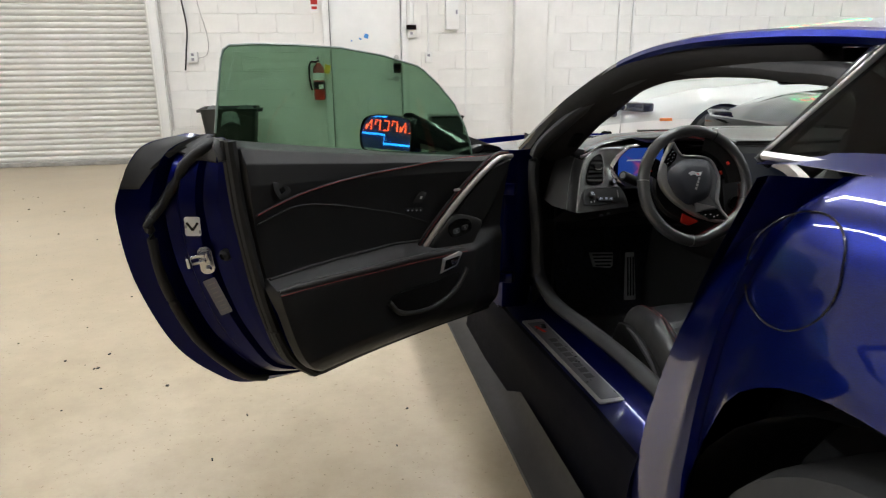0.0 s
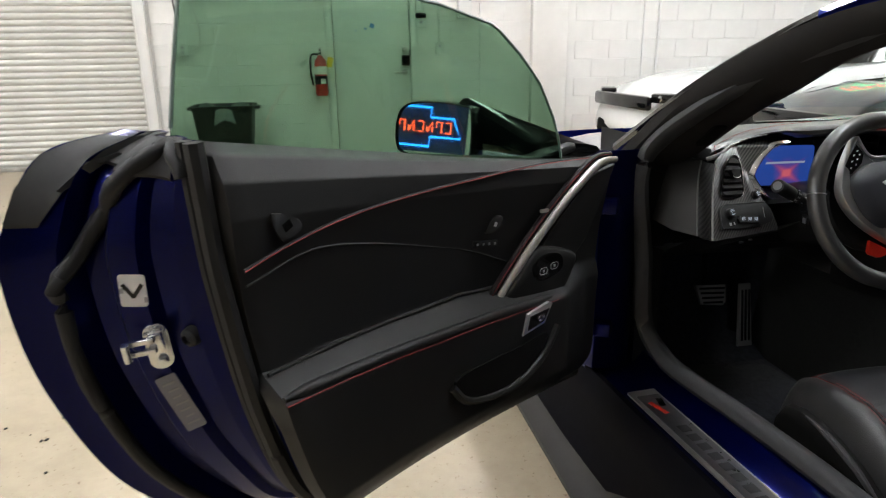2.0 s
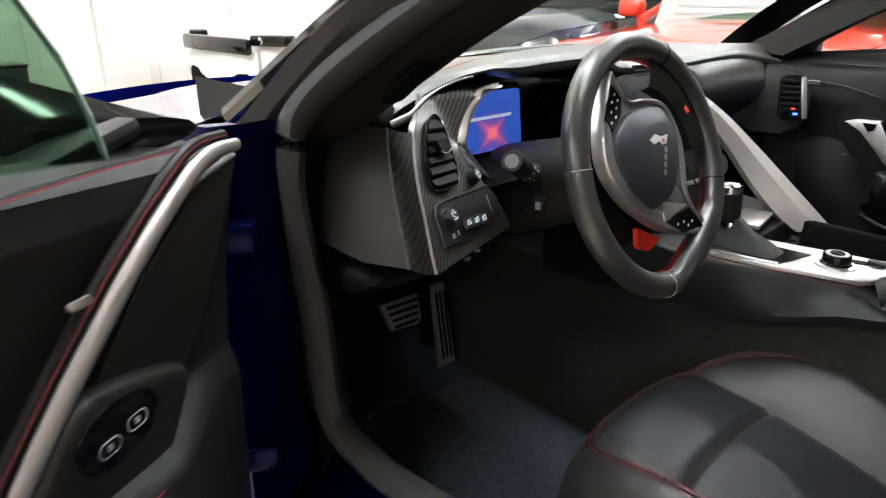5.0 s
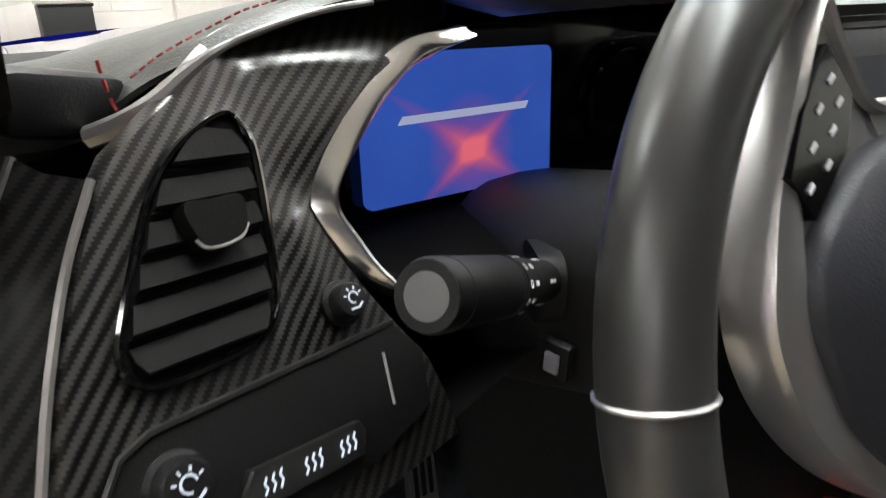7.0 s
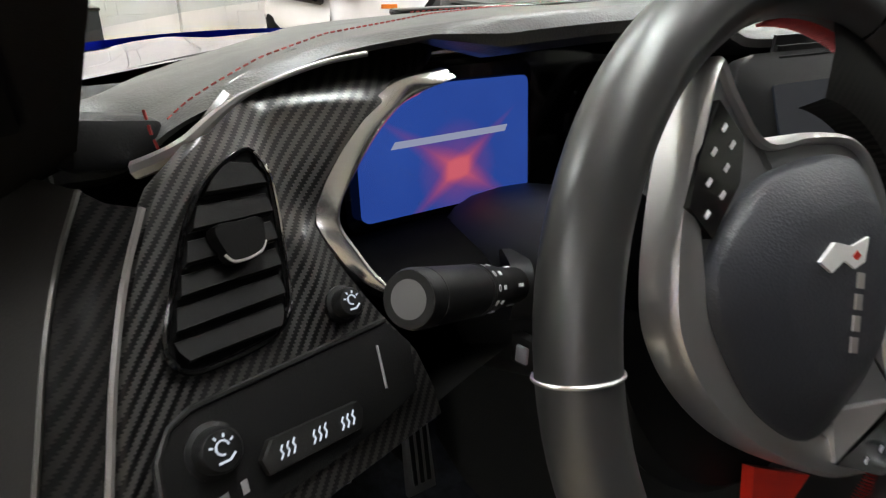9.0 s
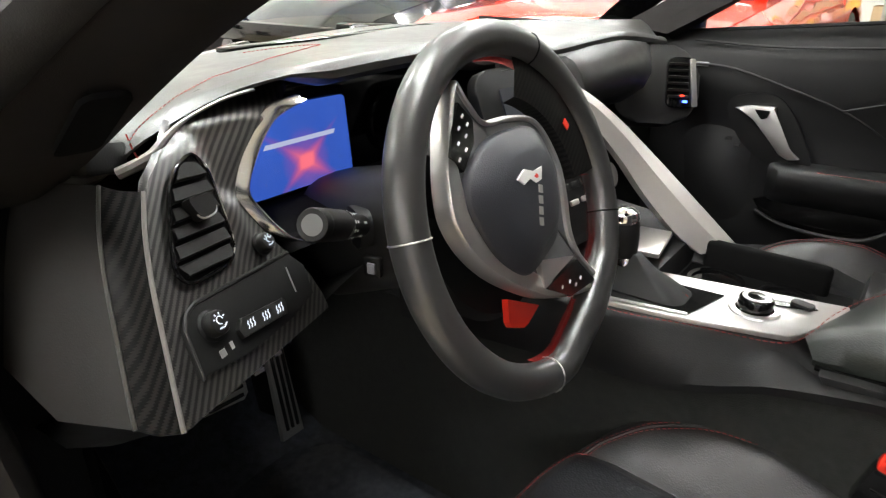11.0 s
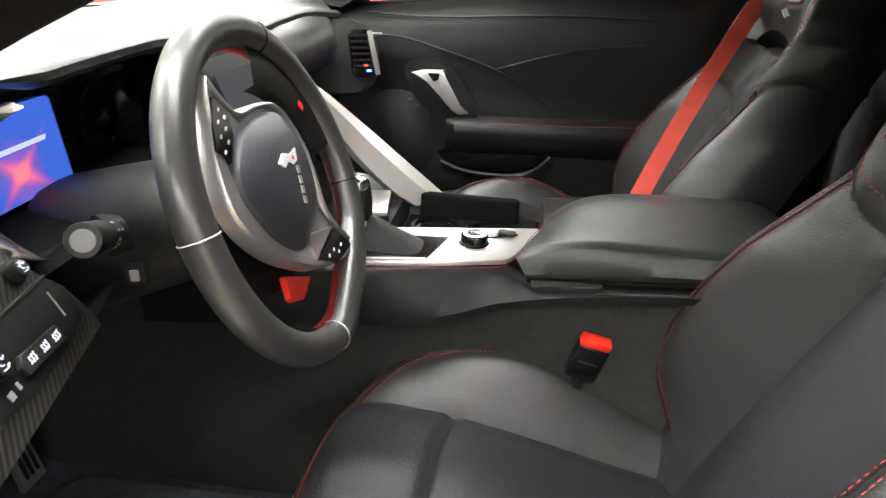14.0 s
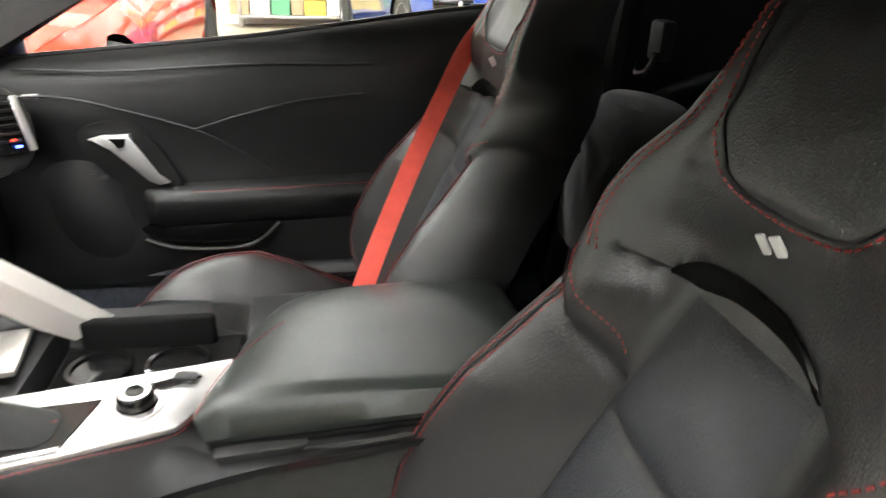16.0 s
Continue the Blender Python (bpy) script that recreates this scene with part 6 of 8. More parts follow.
part("display_mark", add_prism(bmesh.new(), [(-0.056, -0.0025), (0.052, -0.0015), (0.055, 0.0035), (-0.052, 0.0025)], 0.0006, axes((-0.411, 0.267, 0.800), (1, 0.06, -0.03), (0.03, 0.12, 1)) @ pose(0.002, 0.006, 0.003)), glow("lit_display_mark", (0.55, 0.62, 0.9), 0.32), display, "slim pale glowing bar")
part("screen_frame", add_prism(bmesh.new(), rounded(0.18, 0.11, 0.010), 0.012, axes((-0.411, 0.284, 0.800), (1, 0.06, -0.03), (0.03, 0.12, 1))), PIANO, dash)
# rings of the side gauges
for gx in (-0.505, -0.235):
    g = [(gx + 0.036 * math.cos(a), 0.287, 0.795 + 0.04 * math.sin(a)) for a in (2 * math.pi * k / 32 for k in range(32))]
    part("gauge_ring", add_tube(bmesh.new(), g, 0.003, 6, closed=True), PIANO, dash)

# column with stalks
COL_A, COL_B = Vector((-0.365, 0.05, 0.752)), Vector((-0.365, 0.24, 0.69))
rows = []
for f, rx, rz in ((0.0, 0.045, 0.042), (0.12, 0.062, 0.055), (0.4, 0.068, 0.060), (0.75, 0.072, 0.066), (1.0, 0.075, 0.07)):
    c = COL_A.lerp(COL_B, f)
    rows.append([(c[0] + rx * math.copysign(abs(math.cos(a)) ** 0.7, math.cos(a)), c[1] + 0.02 * math.sin(a), c[2] + rz * math.copysign(abs(math.sin(a)) ** 0.7, math.sin(a))) for a in (2 * math.pi * k / 24 for k in range(24))])
shroud = part("column_shroud", add_grid(bmesh.new(), rows, wrap_u=True, cap=True), SHROUD, car, "charcoal steering column shroud")
part("tilt_switch", add_box(bmesh.new(), (0.008, 0.02, 0.022), pose(-0.440, 0.135, 0.70, 0, 0, 12), 0.002), PLASTIC, shroud)
part("tilt_switch_mark", add_box(bmesh.new(), (0.003, 0.009, 0.012), pose(-0.4455, 0.133, 0.70, 0, 0, 12), 0.001), LABEL_G, shroud)
socket_m = axes((-0.426, 0.156, 0.736), (0.45, 0.9, 0.0), (0, 0, 1))
part("stalk_gaiter", add_prism(bmesh.new(), rounded(0.045, 0.04, 0.014), -0.014, socket_m, 0.0), RUBBER, shroud)
sa, sb = Vector((-0.428, 0.156, 0.736)), Vector((-0.553, 0.094, 0.791))
ax = (sb - sa).normalized()
sm2 = axes(sa, ax.cross(Vector((0, 0, 1))), ax.cross(ax.cross(Vector((0, 0, 1)))))
if (sm2.to_3x3() @ Vector((0, 0, 1))).dot(ax) < 0:
    sm2 = sm2 @ pose(0, 0, 0, 180)
sm2 = sm2 @ Matrix.Diagonal((1.1, 1.1, 1, 1))
Ls = (sb - sa).length
stalk = part("turn_stalk", add_lathe(bmesh.new(), [(0, 0), (0.0105, 0), (0.0108, 0.045), (0.0118, 0.055), (0.0124, 0.060), (0.0124, 0.078), (0.0128, 0.080), (0.0132, 0.085), (0.0132, Ls - 0.003), (0.0124, Ls), (0.0095, Ls), (0.009, Ls - 0.001), (0, Ls - 0.001)], sm2, 32), PLASTIC, shroud, "turn signal stalk with light switch")
part("stalk_cap", add_lathe(bmesh.new(), [(0, Ls - 0.001), (0.0088, Ls - 0.001), (0.0084, Ls + 0.0008), (0, Ls + 0.001)], sm2, 28), surface("stalk_button_grey", (0.16, 0.16, 0.16), 0.45, var=0.08), shroud, "grey stalk end button")
for zg in (0.079, 0.083, Ls - 0.012):
    part("stalk_groove", add_lathe(bmesh.new(), [(0.0126, zg - 0.0008), (0.01345, zg - 0.0006), (0.01345, zg + 0.0006), (0.0126, zg + 0.0008)], sm2, 28), RUBBER, shroud)
part("stalk_ring", add_lathe(bmesh.new(), [(0.0095, Ls), (0.0122, Ls), (0.0122, Ls + 0.0006), (0.0095, Ls + 0.0006)], sm2, 28), PLASTIC_GREY, shroud)
for k in range(10):
    turned_m = sm2 @ pose(0, 0, 0, 0, 0, 36 * k)
    part("stalk_mark", add_box(bmesh.new(), (0.0022, 0.0006, 0.0030), turned_m @ pose(0, 0.0127, 0.066)), MARK, shroud)
    part("stalk_mark", add_tube(bmesh.new(), [turned_m @ Vector((0.0016 * math.cos(q), 0.0126, 0.0735 + 0.0014 * math.sin(q))) for q in (2 * math.pi * j / 8 for j in range(8))], 0.0003, 4, closed=True), MARK, shroud)
    if k % 2:
        part("stalk_mark", add_box(bmesh.new(), (0.0018, 0.0006, 0.0075), turned_m @ pose(0, 0.0110, 0.036)), MARK, shroud)

# ---------------- steering wheel ----------------
WC = Vector((-0.365, 0.006, 0.769))
WM = axes(WC, (1, 0, 0), (0, math.sin(radians(20)), math.cos(radians(20))))   # z towards the driver
if (WM.to_3x3() @ Vector((0, 0, 1)))[1] > 0:
    WM = WM @ pose(0, 0, 0, 0, 0, 0) @ Matrix.Diagonal((1, 1, -1, 1))


def wp(u, v, lift=0.0):
    return WM @ Vector((u, v, lift))


def wheel_r(a):
    """Rim radius by angle: the flattened part lies low on the driver's right."""
    d = (math.degrees(a) + 62 + 180) % 360 - 180
    return 0.1635 - 0.012 * math.exp(-(d / 24) ** 4)


rimp = [wp(wheel_r(a) * math.cos(a), wheel_r(a) * math.sin(a)) for a in (2 * math.pi * k / 96 for k in range(96))]
rr_ = []
for k in range(96):
    d = abs((360 * k / 96 + 55 + 180) % 360 - 180)
    rr_.append(0.0172 + 0.002 * math.exp(-(d / 16) ** 2))
sw = part("steering_wheel", add_tube(bmesh.new(), rimp, rr_, 14, closed=True, up=tuple(WM.to_3x3() @ Vector((0, 0, 1)))), LEATHER_RIM, car, "leather steering wheel turned to one side")


def polar(r, deg, lift=0.0):
    return wp(r * math.cos(radians(deg)), r * math.sin(radians(deg)), lift)


for deg in (173, 63, -17, -100):
    c = polar(wheel_r(radians(deg)), deg)
    t_ = (polar(0.163, deg + 2) - polar(0.163, deg - 2)).normalized()
    mm_ = axes(c, (polar(0.2, deg) - c).normalized(), t_.cross((polar(0.2, deg) - c)))
    loop = [mm_ @ Vector((0.0177 * math.cos(a), 0.0177 * math.sin(a), 0)) for a in (2 * math.pi * k / 20 for k in range(20))]
    part("rim_seam", add_tube(bmesh.new(), loop, 0.0008, 5, closed=True), SATIN if deg in (173, -100) else PIANO, sw)
for d0, d1 in ((58, 90), (-42, 0), (-106, -62)):
    lace = []
    for d in np.linspace(d0, d1, 2 * int(d1 - d0)):
        i = len(lace) % 2
        lace.append(polar(wheel_r(radians(d)) - 0.0158 - 0.002 * i, d, 0.004 - 0.016 * i))
    part("lacing", add_tube(bmesh.new(), lace, 0.0008, 4), STITCH, sw, "red lacing inside the rim")
# spoke frame: broad along the driver's left and below, narrow elsewhere
FR = [(-0.060, 0.132, 0.005), (-0.078, 0.110, 0.006), (-0.094, 0.082, 0.010), (-0.108, 0.046, 0.021), (-0.111, 0.017, 0.023), (-0.097, -0.016, 0.024), (-0.066, -0.050, 0.024), (-0.013, -0.086, 0.021), (0.025, -0.101, 0.016), (0.060, -0.111, 0.010), (0.092, -0.115, 0.006), (0.098, -0.104, 0.006), (0.075, -0.071, 0.008), (0.069, -0.043, 0.012), (0.077, -0.008, 0.012), (0.078, 0.027, 0.008), (0.062, 0.066, 0.006), (0.041, 0.083, 0.006), (0.003, 0.090, 0.006), (-0.033, 0.092, 0.005), (-0.050, 0.114, 0.005)]
FRS = [tuple(p) for p in spline(FR, 126, closed=True)]
n_fr = len(FRS)


def inset(i, f):
    """A point of the spoke frame's outline drawn in by f of its width."""
    p, q, r = FRS[i], FRS[(i + 1) % n_fr], FRS[i - 1]
    t = Vector((q[0] - r[0], q[1] - r[1])).normalized()
    return p[0] - t[1] * p[2] * f, p[1] + t[0] * p[2] * f


bm = bmesh.new()
rows = [[wp(*inset(i, f), lift) for i in range(n_fr)] for f, lift in ((0.0, -0.012), (0.0, 0.003), (0.12, 0.0068), (0.5, 0.0088), (0.88, 0.0076), (1.0, 0.004), (1.0, 0.001))]
add_grid(bm, rows, wrap_u=True)
part("spoke_frame", bm, SATIN, sw, "satin silver spoke frame")
bm = bmesh.new()
bm.faces.new([bm.verts.new(wp(*inset(i, 0.95), 0.0045)) for i in range(n_fr)])
part("spoke_plate", bm, surface("grey_spoke_plate", (0.16, 0.162, 0.165), 0.38, metal=0.4, var=0.08), sw, "dull grey spoke plate")
HB = [(0.022, 0.076), (-0.035, 0.076), (-0.066, 0.063), (-0.086, 0.047), (-0.092, 0.027), (-0.086, 0.003), (-0.070, -0.029), (-0.036, -0.056), (0.0, -0.050), (0.030, -0.037), (0.047, -0.004), (0.053, 0.033), (0.045, 0.062)]
HBS = spline(HB, 78, closed=True)
bm = bmesh.new()
rows = [[wp(cx_ + (p[0] - cx_) * s, cz_ + (p[1] - cz_) * s, l) for p in HBS] for cx_, cz_, s, l in ((-0.02, 0.01, 1.0, -0.006), (-0.02, 0.01, 1.0, 0.007), (-0.02, 0.01, 0.985, 0.011), (-0.02, 0.01, 0.955, 0.0135), (0.004, 0.012, 0.66, 0.0225), (0.004, 0.012, 0.62, 0.0235), (0.004, 0.012, 0.3, 0.0250), (0.004, 0.012, 0.02, 0.0254))]
add_grid(bm, rows, wrap_u=True, cap=True)
part("airbag_cover", bm, surface("airbag_soft_plastic", (0.035, 0.037, 0.044), 0.45, var=0.08, bump=0.2, bscale=700, cells=True), sw, "padded hub cover with emblem")
for q, m_ in (([(-0.034, 0.034), (-0.020, 0.040), (-0.006, 0.035), (0.010, 0.036), (0.004, 0.025), (-0.006, 0.024), (-0.014, 0.030), (-0.026, 0.027)], LABEL_W), ([(-0.008, 0.0305), (-0.003, 0.0325), (0.0, 0.0290), (-0.004, 0.0275)], RED_PLASTIC)):
    bm = bmesh.new()
    add_grid(bm, [[wp(a, b, 0.020) for a, b in q], [wp(a, b, 0.0262) for a, b in q]], wrap_u=True)
    bm.faces.new([bm.verts.new(wp(a, b, 0.0262 + (0.0005 if m_ is RED_PLASTIC else 0))) for a, b in q])
    part("hub_emblem", bm, m_, sw, "small winged metal hub emblem")
for k in range(4):
    part("hub_mark", add_box(bmesh.new(), (0.006, 0.0075, 0.001), WM @ pose(-0.001 - 0.004 * k, 0.017 - 0.0095 * k, 0.0257, 0, 0, -20)), SATIN_SOFT, sw)


def pod(outline, name, material, lift, label):
    bm = bmesh.new()
    add_grid(bm, [[wp(a, b, 0.003) for a, b in outline], [wp(a, b, lift) for a, b in outline]], wrap_u=True)
    bm.faces.new([bm.verts.new(wp(a, b, lift)) for a, b in outline])
    part(name, bm, material, sw, label)


pod([(-0.068, 0.113), (-0.054, 0.095), (-0.061, 0.076), (-0.085, 0.056), (-0.097, 0.072), (-0.086, 0.092)], "switch_pod", PIANO, 0.0098, "black spoke switch pod")
pod([(0.057, -0.072), (0.084, -0.105), (0.032, -0.103), (-0.010, -0.079)], "switch_pod", PIANO, 0.0100, "black spoke switch pod")
pod([(-0.010, -0.050), (0.053, -0.067), (-0.012, -0.077)], "spoke_blade", SATIN, 0.0105, "bright spoke blade")
for k, (a, b) in enumerate(((-0.068, 0.101), (-0.064, 0.093), (-0.077, 0.092), (-0.070, 0.084), (-0.083, 0.080), (-0.075, 0.073), (-0.087, 0.067), (0.018, -0.088), (0.034, -0.088), (0.044, -0.095), (0.056, -0.092))):
    part("switch_mark", add_box(bmesh.new(), (0.0040, 0.0020, 0.0006), WM @ pose(a, b, 0.0103, 0, 0, 35)), MARK, sw)
# shift paddles and the red tab
tabs = [(-0.036, -0.078), (0.013, -0.104), (-0.012, -0.113), (-0.022, -0.114), (-0.040, -0.106), (-0.043, -0.100)]
bm = bmesh.new()
add_grid(bm, [[wp(a, b, -0.026) for a, b in tabs], [wp(a, b, -0.019) for a, b in tabs]], wrap_u=True)
bm.faces.new([bm.verts.new(wp(a, b, -0.019)) for a, b in tabs])
bm.faces.new([bm.verts.new(wp(a, b, -0.026)) for a, b in tabs])
part("red_tab", bm, RED_PLASTIC, sw, "bright red plastic tab below the hub")
for deg in (150, 25):
    c0, c1 = polar(0.07, deg, -0.035), polar(0.135, deg, -0.030)
    bm = add_box(bmesh.new(), (0.07, 0.055, 0.006), axes((c0 + c1) / 2, c1 - c0, polar(0.1, deg + 90) - polar(0.0, 0)), 0.002)
    part("shift_paddle", bm, PIANO, sw, "black shift paddle")
for u_, v_ in ((-0.128, 0.055), (0.105, 0.040)):
    part("paddle_mark", add_box(bmesh.new(), (0.012, 0.012, 0.002), WM @ pose(u_, v_, -0.024, 0, 0, 20), 0.001), RED_PLASTIC, sw)
part("hub_core", add_lathe(bmesh.new(), [(0, -0.09), (0.035, -0.09), (0.042, -0.04), (0.05, -0.012), (0, -0.012)], WM, 24), PLASTIC, sw)

# rear cover behind the spokes, carbon insert along the rim
part("rear_cover", add_lathe(bmesh.new(), [(0, -0.075), (0.080, -0.070), (0.098, -0.055), (0.102, -0.042), (0.095, -0.032), (0, -0.030)], WM @ pose(-0.012, 0.0, 0), 36), PLASTIC, sw, "black rear cover of the hub")
rows = []
for d in np.linspace(74, 2, 30):
    r1 = wheel_r(radians(d)) - 0.012
    rows.append([polar(r1 - 0.046, d, -0.012), polar(r1 - 0.043, d, 0.002), polar(r1 - 0.018, d, 0.006), polar(r1, d, 0.004)])
part("spoke_insert", add_grid(bmesh.new(), rows), CARBON_DULL, sw, "dark carbon fibre spoke insert")
part("rim_badge", add_box(bmesh.new(), (0.008, 0.010, 0.001), WM @ pose(0.124 * math.cos(radians(30)), 0.124 * math.sin(radians(30)), 0.0072, 0, 0, 33)), RED_PLASTIC, sw, "small red badge")

# pedals
ac = axes((-0.309, 0.488, 0.325), (1, 0, 0), (0, 0.17, 1.0))
acc = part("accelerator", add_prism(bmesh.new(), [(-0.022, -0.092), (0.024, -0.092), (0.018, 0.092), (-0.016, 0.092)], 0.010, ac @ pose(0, 0, 0), 0.003), SATIN, car, "drilled alloy accelerator pedal")
for k in range(3):
    part("rubber_strip", add_box(bmesh.new(), (0.006, 0.15, 0.003), ac @ pose(-0.010 + 0.011 * k, 0.0, 0.0115), 0.001), RUBBER, acc)
br = axes((-0.437, 0.462, 0.405), (1, 0, -0.05), (0, 0.4, 1.0))
brk = part("brake_pedal", add_prism(bmesh.new(), [(-0.050, 0.028), (0.044, 0.028), (0.040, -0.022), (0.030, -0.030), (-0.036, -0.026)], 0.010, br, 0.003), SATIN, car, "ribbed alloy brake pedal")
for k in range(4):
    part("rubber_strip", add_box(bmesh.new(), (0.078 - 0.006 * k, 0.006, 0.003), br @ pose(0, 0.018 - 0.013 * k, 0.0115), 0.001), RUBBER, brk)
part("brake_arm", add_tube(bmesh.new(), [(-0.425, 0.475, 0.40), (-0.39, 0.56, 0.36), (-0.38, 0.62, 0.60)], 0.012, 6), PLASTIC, brk)
part("pedal_arm", add_box(bmesh.new(), (0.03, 0.05, 0.16), pose(-0.305, 0.53, 0.34, -10), 0.006), PLASTIC, acc)
part("floor_mat", add_prism(bmesh.new(), rounded(0.40, 0.62, 0.05), 0.008, pose(-0.42, 0.17, 0.161), 0.003), CARPET, car, "dark carpet floor mat with footwell light in its colour")
part("foot_rest", add_box(bmesh.new(), (0.09, 0.24, 0.03), pose(-0.61, 0.56, 0.24, 48), 0.01), PLASTIC, car)

# ---------------- centre console ----------------
def console_edge(y):
    """Where the console's top meets its driver-side flank."""
    return lerp(y, (-0.65, -0.48, -0.255, -0.223, -0.025, 0.3), (-0.168, -0.163, -0.146, -0.138, -0.190, -0.205))


def console_foot(y):
    return lerp(y, (-0.65, -0.45, -0.30, -0.21, -0.16, -0.11, 0.0, 0.3), (0.585, 0.577, 0.563, 0.546, 0.528, 0.514, 0.506, 0.48))


rows = []
for y in list(np.linspace(0.30, -0.028, 14)) + [-0.034] + list(np.linspace(-0.05, -0.24, 14)) + [-0.266, -0.272] + list(np.linspace(-0.31, -0.62, 10)):
    w = 0.205
    e = console_edge(y)
    top = lerp(y, (-0.62, -0.26, -0.22, 0.05, 0.3), (0.590, 0.572, 0.588, 0.592, 0.62))
    low = console_foot(y)
    well = 0.040 if -0.270 < y < -0.03 else 0.004
    fl = lerp(y, (-0.27, -0.03), (-0.006, -0.055))
    foot = lerp(y, (-0.65, -0.25, -0.1, 0.3), (-0.178, -0.184, -0.198, -0.205))
    rows.append([(foot + 0.014, y, low - 0.004), (foot - 0.001, y, low), (foot - 0.004, y, low + 0.012), (e * 0.5 + foot * 0.5 - 0.006, y, (low + top) / 2 + 0.006), (e - 0.004, y, top - 0.009), (e, y, top - 0.003), (e + 0.008, y, top), (-0.1, y, top - 0.004), (fl - 0.012, y, top - 0.004), (fl, y, top - well), (0.112, y, top - well), (0.122, y, top - 0.004 - 0.5 * well), (w - 0.016, y, top - 0.6 * well), (w - 0.004, y, top - 0.010 - 0.6 * well), (w + 0.002, y, 0.5), (w - 0.012, y, 0.49)])
cons = part("centre_console", add_grid(bmesh.new(), rows), LEATHER, car, "leather-trimmed centre console with silver plate")
rows = []
for y in np.linspace(0.60, -0.95, 20):
    zt = console_foot(y) + 0.004
    rows.append([(x, y, z) for x, z in ((-0.200, 0.15), (-0.182, 0.34), (-0.168, zt), (0.05, min(zt, 0.54)), (0.162, 0.50), (0.172, 0.34), (0.200, 0.15))])
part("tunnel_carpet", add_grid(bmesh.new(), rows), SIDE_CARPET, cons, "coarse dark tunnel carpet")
# silver plate, boot well, knobs
SP = [(-0.188, 0.03), (-0.161, -0.11), (-0.134, -0.216), (-0.122, -0.226), (-0.085, -0.244), (-0.026, -0.266), (-0.012, -0.262), (-0.034, -0.15), (-0.050, -0.06), (-0.064, 0.045)]
part("silver_plate", add_prism(bmesh.new(), SP, 0.0065, pose(0, 0, 0.5895), 0.002), SATIN, cons, "satin silver console plate")
# the well is no recess: flat black stands in for its shade
part("boot_well", add_prism(bmesh.new(), [(-0.178, 0.03), (-0.153, -0.108), (-0.076, -0.130), (-0.088, 0.035)], 0.0015, pose(0, 0, 0.5962)), PIANO, cons, "flat black plate for the shade in the shifter well")
part("well_edge", add_tube(bmesh.new(), [(-0.179, 0.03, 0.598), (-0.154, -0.108, 0.598)], 0.002, 6), SATIN, cons)
rows = []
for f, s in ((0.0, 1.0), (0.3, 0.72), (0.6, 0.45), (1.0, 0.24)):
    c = Vector((-0.118, -0.035, 0.5985)).lerp(Vector((-0.112, -0.012, 0.640)), f)
    rows.append([(c[0] + q[0] * s * (1 + 0.06 * math.sin(9 * f)), c[1] + q[1] * s, c[2]) for q in rounded(0.062, 0.125, 0.02, 4)])
part("shifter_boot", add_grid(bmesh.new(), rows, wrap_u=True, cap=True), PLASTIC, cons, "pleated leather shifter boot with red seam")
part("stitching", stitches([(-0.112, -0.095, 0.600), (-0.113, -0.06, 0.612), (-0.112, -0.03, 0.630)], 0.004, 0.0025, 0.001), STITCH, cons)
sh = add_lathe(bmesh.new(), [(0, 0.0), (0.014, 0.0), (0.016, 0.01), (0.019, 0.03), (0.020, 0.05), (0.018, 0.056), (0, 0.056)], pose(-0.112, -0.008, 0.628, -8), 20)
part("shift_knob", sh, LEATHER, cons, "leather shift knob with chrome cap")
part("knob_cap", add_lathe(bmesh.new(), [(0.0195, 0.052), (0.0205, 0.056), (0.019, 0.064), (0.012, 0.069), (0, 0.070)], pose(-0.112, -0.008, 0.628, -8), 20), CHROME, cons)
part("knob_collar", add_lathe(bmesh.new(), [(0.012, -0.012), (0.016, -0.010), (0.016, 0.004), (0.013, 0.008)], pose(-0.112, -0.008, 0.628, -8), 20), CHROME, cons)
mk = pose(-0.090, -0.169, 0.596)
part("knob_bezel", add_lathe(bmesh.new(), [(0.021, 0.0), (0.030, 0.0), (0.029, 0.002), (0.022, 0.003)], mk, 28), SATIN, cons)
part("mode_knob", add_lathe(bmesh.new(), [(0, 0), (0.0225, 0), (0.0225, 0.003), (0.0205, 0.005), (0.0200, 0.016), (0.0185, 0.018), (0.011, 0.0182), (0.010, 0.020), (0, 0.0205)], mk, 28), PIANO, cons, "black rotary mode knob")
part("knob_inlay", add_lathe(bmesh.new(), [(0.0115, 0.0184), (0.0165, 0.0184), (0.0165, 0.0188), (0.0115, 0.0188)], mk, 28), SATIN, cons)
part("button_well", add_prism(bmesh.new(), [(-0.070, -0.178), (-0.058, -0.165), (-0.040, -0.225), (-0.048, -0.232)], 0.002, pose(0, 0, 0.5962)), PIANO, cons)
part("brake_button", add_prism(bmesh.new(), rounded(0.014, 0.026, 0.003), 0.004, pose(-0.049, -0.215, 0.598, 0, 0, -14), 0.001), PLASTIC_GREY, cons)
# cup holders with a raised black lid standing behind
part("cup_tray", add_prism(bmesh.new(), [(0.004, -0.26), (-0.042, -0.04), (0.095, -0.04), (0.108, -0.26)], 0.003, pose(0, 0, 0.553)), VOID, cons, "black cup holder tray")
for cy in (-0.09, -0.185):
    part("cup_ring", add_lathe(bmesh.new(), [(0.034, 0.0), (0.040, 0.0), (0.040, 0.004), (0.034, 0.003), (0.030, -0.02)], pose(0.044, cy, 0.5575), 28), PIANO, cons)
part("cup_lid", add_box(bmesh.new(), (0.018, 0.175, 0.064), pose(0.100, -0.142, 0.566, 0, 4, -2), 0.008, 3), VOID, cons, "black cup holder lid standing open")
